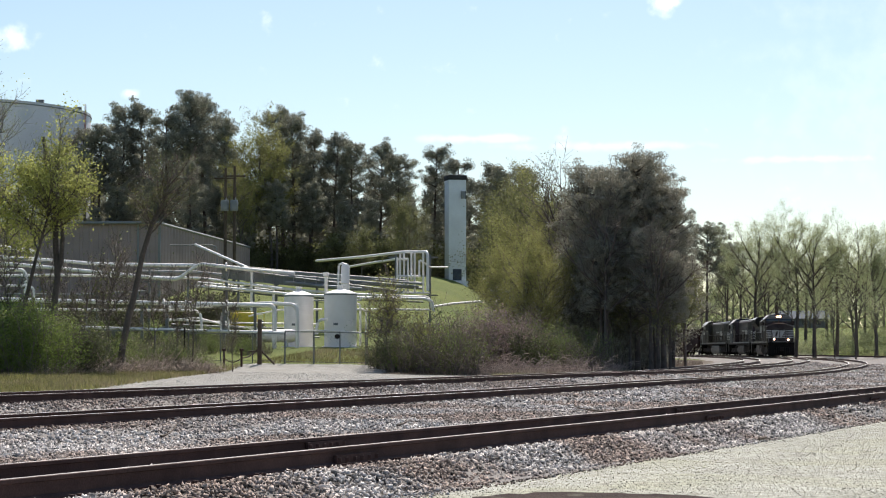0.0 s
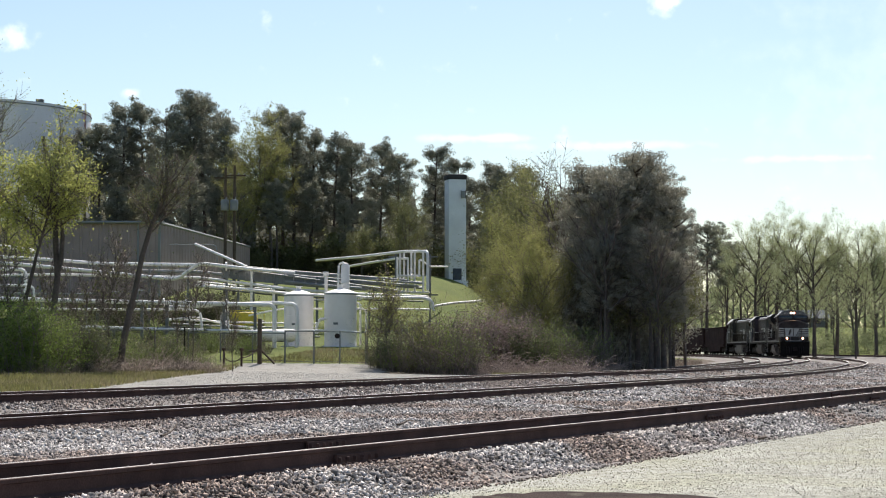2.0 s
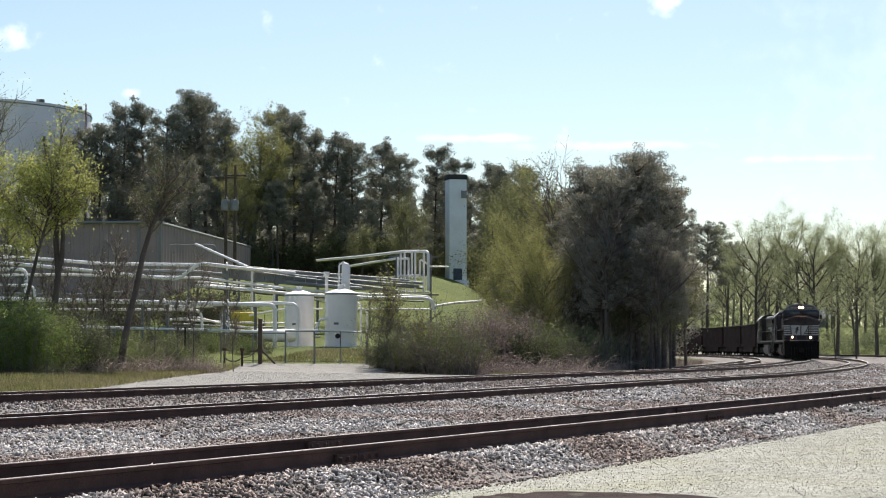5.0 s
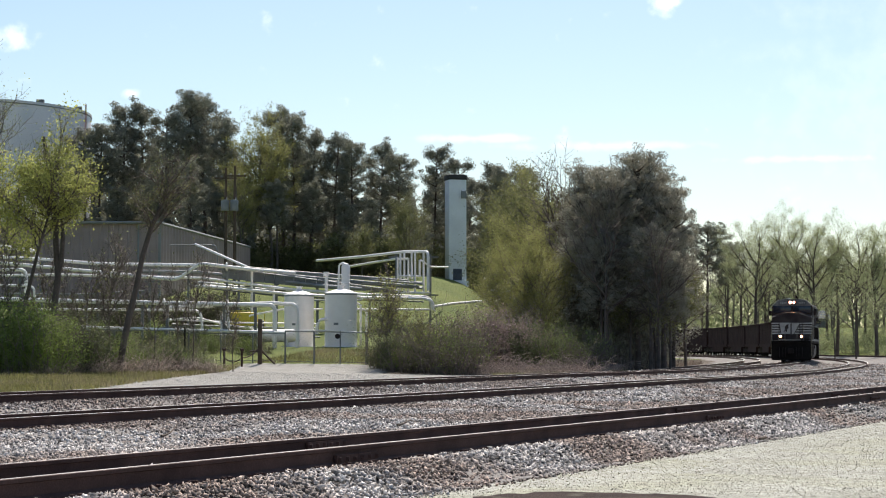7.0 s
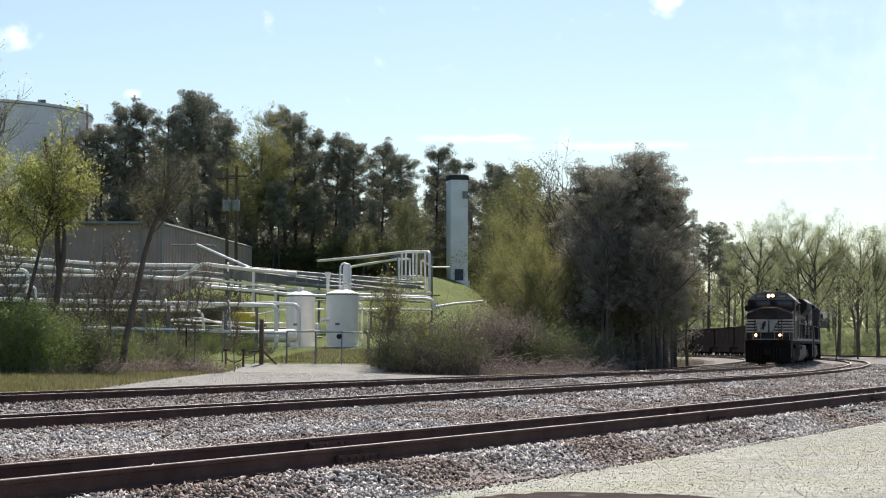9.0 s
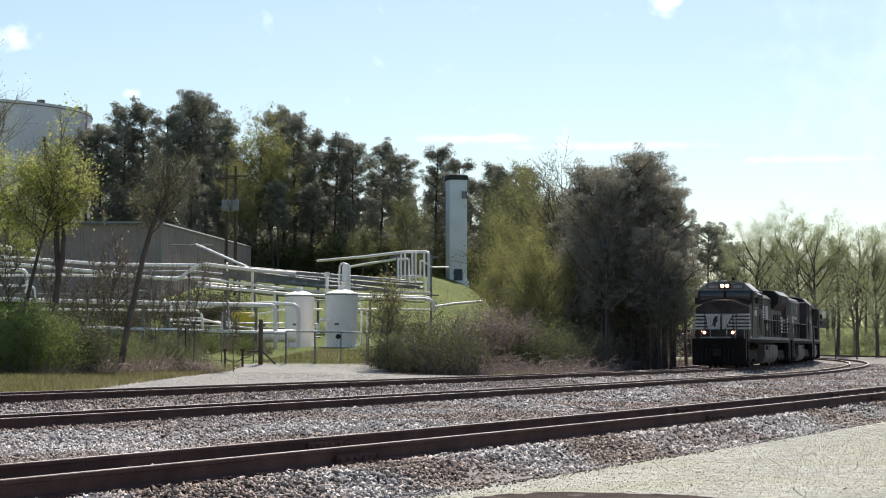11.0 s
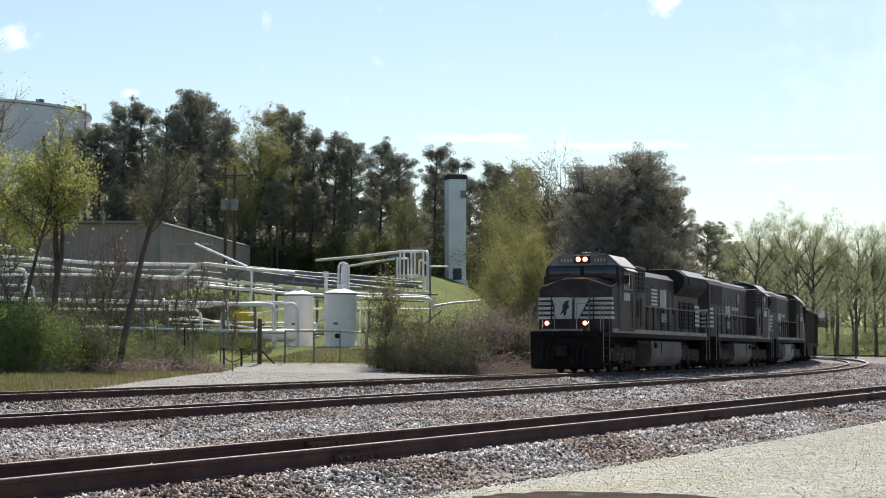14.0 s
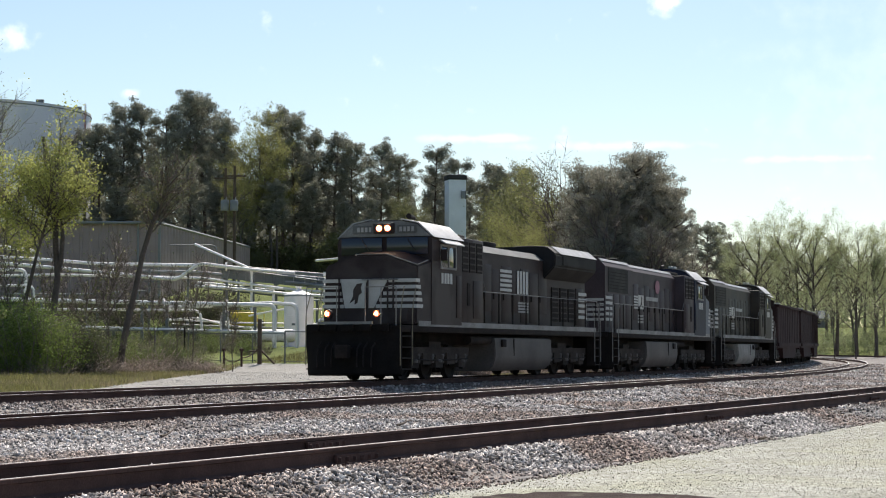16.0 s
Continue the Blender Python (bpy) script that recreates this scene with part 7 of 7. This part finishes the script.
def build_train():
    M["pilot_black"] = mat("sooty_pilot_paint", (0.011, 0.0095, 0.009), 0.85, 0, 0.3, 2.0, 25, 0.1, spec=0.1)
    M["truck_iron"] = mat("dusty_truck_iron", (0.045, 0.037, 0.033), 0.9, 0, 0.35, 1.5, 20, 0.2, spec=0.1)
    M["olive_black"] = mat("faded_olive_black_paint", (0.04, 0.033, 0.026), 0.6, 0, 0.25, 1.0, 25, 0.05, (0.035, 0.034, 0.03), 0.55, 0.6, spec=0.16)
    M["dim_mark"] = mat("faded_lettering", (0.32, 0.31, 0.3), 0.7, 0, 0.2, 3, 30, 0.02)
    M["soot"] = mat("sooty_black_paint", (0.017, 0.016, 0.016), 0.7, 0, 0.35, 1.0, 25, 0.05, (0.035, 0.032, 0.03), 0.55, 0.6, spec=0.15)
    M["deep_blue"] = mat("deep_blue_paint", (0.016, 0.018, 0.036), 0.6, 0, 0.25, 1.0, 25, 0.05, spec=0.2)
    M["rail_yellow"] = mat("dull_yellow_railing", (0.22, 0.185, 0.12), 0.6, 0, 0.25)
    M["rail_grey"] = mat("railing_paint", (0.1, 0.1, 0.1), 0.6, 0, 0.2)
    M["blue_black"] = mat("faded_blue_paint", (0.052, 0.039, 0.043), 0.6, 0, 0.25, 1.0, 25, 0.05, (0.036, 0.028, 0.03), 0.6, 0.7, spec=0.16)
    M["pale_blue"] = mat("pale_blue_cab_paint", (0.1, 0.115, 0.145), 0.6, 0, 0.2, 1.0, 25, 0.05)
    M["pale_roof"] = mat("pale_roof_paint", (0.33, 0.32, 0.32), 0.5, 0, 0.25, 1.5, 20, 0.03)
    M["brow_grey"] = mat("dusty_brow_paint", (0.17, 0.165, 0.16), 0.6, 0, 0.25, 1.5, 20, 0.03, spec=0.25)
    M["dull_grey"] = mat("dull_grey_paint", (0.11, 0.108, 0.105), 0.6, 0, 0.25, 1.5, 20, 0.03, spec=0.25)
    kinds = (("black and white lead locomotive with lit headlamps", "black", True, None, False, None),
             ("dark grey and blue locomotive running backwards behind the leader", "blue_black", False, "deep_blue", True, "pale_blue"),
             ("grimy olive-black locomotive running backwards before the wagons", "olive_black", False, None, True, "dull_grey"))
    for i, (label, paint, lit, cab_paint, turned, nose_paint) in enumerate(kinds):
        L, wheels = locomotive(label, paint, lit, cab_paint, nose_paint, not turned, "sill" if i == 2 else "tank_grey")
        VEHICLES.append((L, 10.7 + 22.3 * i, 6.5, turned))
        SPINNING.extend((w, turned) for w in wheels)
        if i == 1:
            bm = prism([(-0.5 + 0.42 * cos(a * pi / 8), 3.75 + 0.3 * sin(a * pi / 8)) for a in range(16)], -1.075, -1.06, "y")
            M["red_mark"] = mat("faded_red_paint", (0.3, 0.13, 0.17), 0.7)
            part("emblem", bm, "red_mark", [c for c in L.children if c.name.startswith("engine_hood")][0], "faded red emblem")
    first = coal_wagon("dark oxide-red straight-sided coal wagon heaped with coal")
    for i in range(9):
        H = first if i == 0 else copy_thing(first, pose(0, 0, 0))
        VEHICLES.append((H, 66.9 + 7.7 + 16.2 * i, 6.1, False))


def motions():
    for ob, rear, half, turned in VEHICLES:
        walk(ob, [(t / 2, car_pose(back_at(t / 2) + rear, half, turned)) for t in range(33)])
    for w, turned in SPINNING:
        x = w.location.x
        rows = []
        for k in range(241):
            t = k / 15
            turn = -(back_at(0) - back_at(t)) / 0.53 * (-1 if turned else 1)
            rows.append((t, Matrix.Translation((x, 0, 0.53)) @ Matrix.Rotation(-turn, 4, "Y")))
        walk(w, rows)


build_train()


# ---- loose stones ----
def stones(name, label, n, s0, s1, lo, hi, size, material, seed, y0, y1, sink=0.25, only=None):
    """Crushed stones strewn over the bed, in one piece."""
    rng = np.random.default_rng(seed)
    s = rng.uniform(s0, s1, n)
    a, b = lo(s), hi(s)
    o = a + (b - a) * rng.uniform(0, 1, n)
    h = np.interp(s, LINE_S, LINE_H)
    x, y = np.interp(s, LINE_S, LINE_X) + np.sin(h) * o, np.interp(s, LINE_S, LINE_Y) - np.cos(h) * o
    ok = (np.abs(x) < 0.245 * y + 0.6) & (y > y0) & (y < y1)
    if only:
        ok &= only(x, y)
    for f, w in ((lambda q: 0, 0.11), (lambda q: 4.83, 0.11), (lambda q: 14.6 + np.clip((q + 44) / 36, -0.4, 1.3), 0.11)):
        for side in (-0.7525, 0.7525):
            ok &= np.abs(o - f(s) - side) > w
    s, o, x, y = s[ok], o[ok], x[ok], y[ok]
    m = len(s)
    z = np.where(o < lot_edge(s), bed_z(s, o), np.interp(s, LINE_S, LINE_Z) - 0.425)
    if only:
        z = ground_z(x, y)
    k = size * rng.uniform(0.45, 1.25, m) ** 1.0
    octa = np.array([(1, 0, 0), (0, 1, 0), (-1, 0, 0), (0, -1, 0), (0, 0, 1), (0, 0, -1)], float) * 0.62
    v = octa[None] * rng.uniform(0.55, 1.15, (m, 6, 1)) * rng.uniform(0.65, 1.2, (m, 1, 3)) + rng.normal(0, 0.12, (m, 6, 3))
    q = rng.normal(size=(m, 4))
    q /= np.linalg.norm(q, axis=1)[:, None]
    w, i, j, l = q.T
    R = np.stack([1 - 2 * (j * j + l * l), 2 * (i * j - l * w), 2 * (i * l + j * w), 2 * (i * j + l * w), 1 - 2 * (i * i + l * l), 2 * (j * l - i * w), 2 * (i * l - j * w), 2 * (j * l + i * w), 1 - 2 * (i * i + j * j)], 1).reshape(m, 3, 3)
    v = np.einsum("mab,mkb->mka", R, v) * k[:, None, None]
    v += np.stack([x, y, z + k * (0.5 - sink) * rng.uniform(0.2, 1.3, m)], 1)[:, None]
    tris = np.array([(0, 1, 4), (1, 2, 4), (2, 3, 4), (3, 0, 4), (1, 0, 5), (2, 1, 5), (3, 2, 5), (0, 3, 5)])
    f = (np.arange(m)[:, None, None] * 6 + tris[None]).reshape(-1, 3)
    return tagged(new(name, cloud_mesh(name, v.reshape(-1, 3), f, material)), label, "ballast stones", kind="stuff")


def build_stones():
    c = lambda v: (lambda s: np.full_like(s, v))
    near = lambda d: (lambda s: 14.6 + np.clip((s + 44) / 36, -0.4, 1.3) + d)
    stones("ballast_stones", "grey crushed stones beside the near siding", 120000, -52, -14, c(7.0), near(1.8), 0.05, "stone", 1, 11, 27)
    stones("ballast_stones", "grey crushed stones between the tracks", 110000, -45, 8, c(-2.6), near(1.8), 0.058, "stone", 2, 24, 46)
    stones("ballast_stones", "grey crushed stones along the curve", 70000, -20, 80, c(-3.0), near(1.8), 0.078, "stone", 3, 44, 95)
    stones("ballast_stones", "rust-stained stones between the main tracks", 60000, -30, 40, c(-2.6), c(6.4), 0.06, "stone_rust", 4, 24, 70)
    stones("ballast_stones", "grey crushed stones heaped about the near siding", 50000, -52, -8, near(-1.5), near(1.85), 0.052, "stone", 11, 11, 34)
    stones("ballast_stones", "grey crushed stones towards the bend", 32000, 30, 150, c(-3.0), near(1.8), 0.1, "stone", 12, 90, 165)
    stones("gravel_stones", "scattered pale stones on the gravel lot", 60000, -52, 0, near(1.5), near(9.0), 0.013, "stone_lot", 5, 11, 34, 0.1)
    stones("gravel_stones", "small dark pebbles strewn over the gravel lot", 9000, -52, 20, near(1.6), near(12.0), 0.014, "stone_dark", 9, 11, 60, 0.1)
    stones("gravel_stones", "loose grey stones at the edge of the lot", 9000, -52, 10, near(1.5), near(2.1), 0.034, "stone", 6, 11, 40, 0.1)
    stones("gravel_stones", "grey and pale gravel strewn over the drive", 75000, -40, 40, c(-60.0), c(-2.6), 0.03, "stone_drive", 7, 50, 108, 0.2, lambda x, y: (x > -11.6 - 1.2 * np.sin(y * 0.7)) & (x < 4.6) & ((x < -3.5) | (y < 99)))
    # a dark worn patch of asphalt on the lot
    bm = bmesh.new()
    rng = random.Random(3)
    top = [bm.verts.new((1.3 + 1.75 * cos(a) * (1 + rng.uniform(-0.09, 0.09)), 14.4 + 3.2 * sin(a) * (1 + rng.uniform(-0.035, 0.035)), -0.405)) for a in np.linspace(0, 2 * pi, 90, endpoint=False)]
    low = [bm.verts.new((v.co.x, v.co.y, -0.5)) for v in top]
    bm.faces.new(top)
    for i in range(90):
        bm.faces.new((low[i], low[(i + 1) % 90], top[(i + 1) % 90], top[i]))
    tagged(part("asphalt_patch", bm, "asphalt", None), "dark worn patch of old asphalt on the lot", "asphalt", kind="structure")
    # fallen sticks on the ballast
    rng = np.random.default_rng(8)
    for s, o, ln in ((-22, 17.2, 0.6), (-14, 17.6, 0.8), (-20, 10.5, 0.9), (-12, 11.5, 1.1), (2, 10.5, 1.4), (6, 12, 1.0), (-25, 9.0, 0.8)):
        p = on_line(s, o, -0.36 if o < 16 else -0.38)
        a = rng.uniform(0, pi)
        segs = []
        stick(rng, p, (cos(a), sin(a), 0.06), ln, 0.02, 4, 0.12, 0.0, segs)
        stick(rng, segs[1][1], (cos(a + 0.6), sin(a + 0.6), 0.1), ln * 0.4, 0.012, 3, 0.12, 0.0, segs)
        v, f = frusta(segs, 5)
        tagged(new("fallen_stick", cloud_mesh("fallen_stick", v, f, "wood")), "dry fallen stick lying on the ballast", "stick", "fallen sticks")


M["stone_rust"] = mat("rust_stained_stone", (0.185, 0.15, 0.135), 0.9, 0, 0.25, 0.8, 30, 0.3, island=0.5)
M["stone_drive"] = mat("drive_gravel", (0.36, 0.345, 0.33), 0.9, 0, 0.2, 0.8, 30, 0.2, island=0.45)
M["stone_lot"] = mat("lot_gravel", (0.4, 0.38, 0.31), 0.9, 0, 0.25, 0.8, 30, 0.3, (0.3, 0.29, 0.19), 0.5, 0.4, island=0.4)
M["stone_dark"] = mat("dark_pebble", (0.17, 0.155, 0.125), 0.9, 0, 0.25, 0.8, 30, 0.3, island=0.45)
build_stones()


motions()
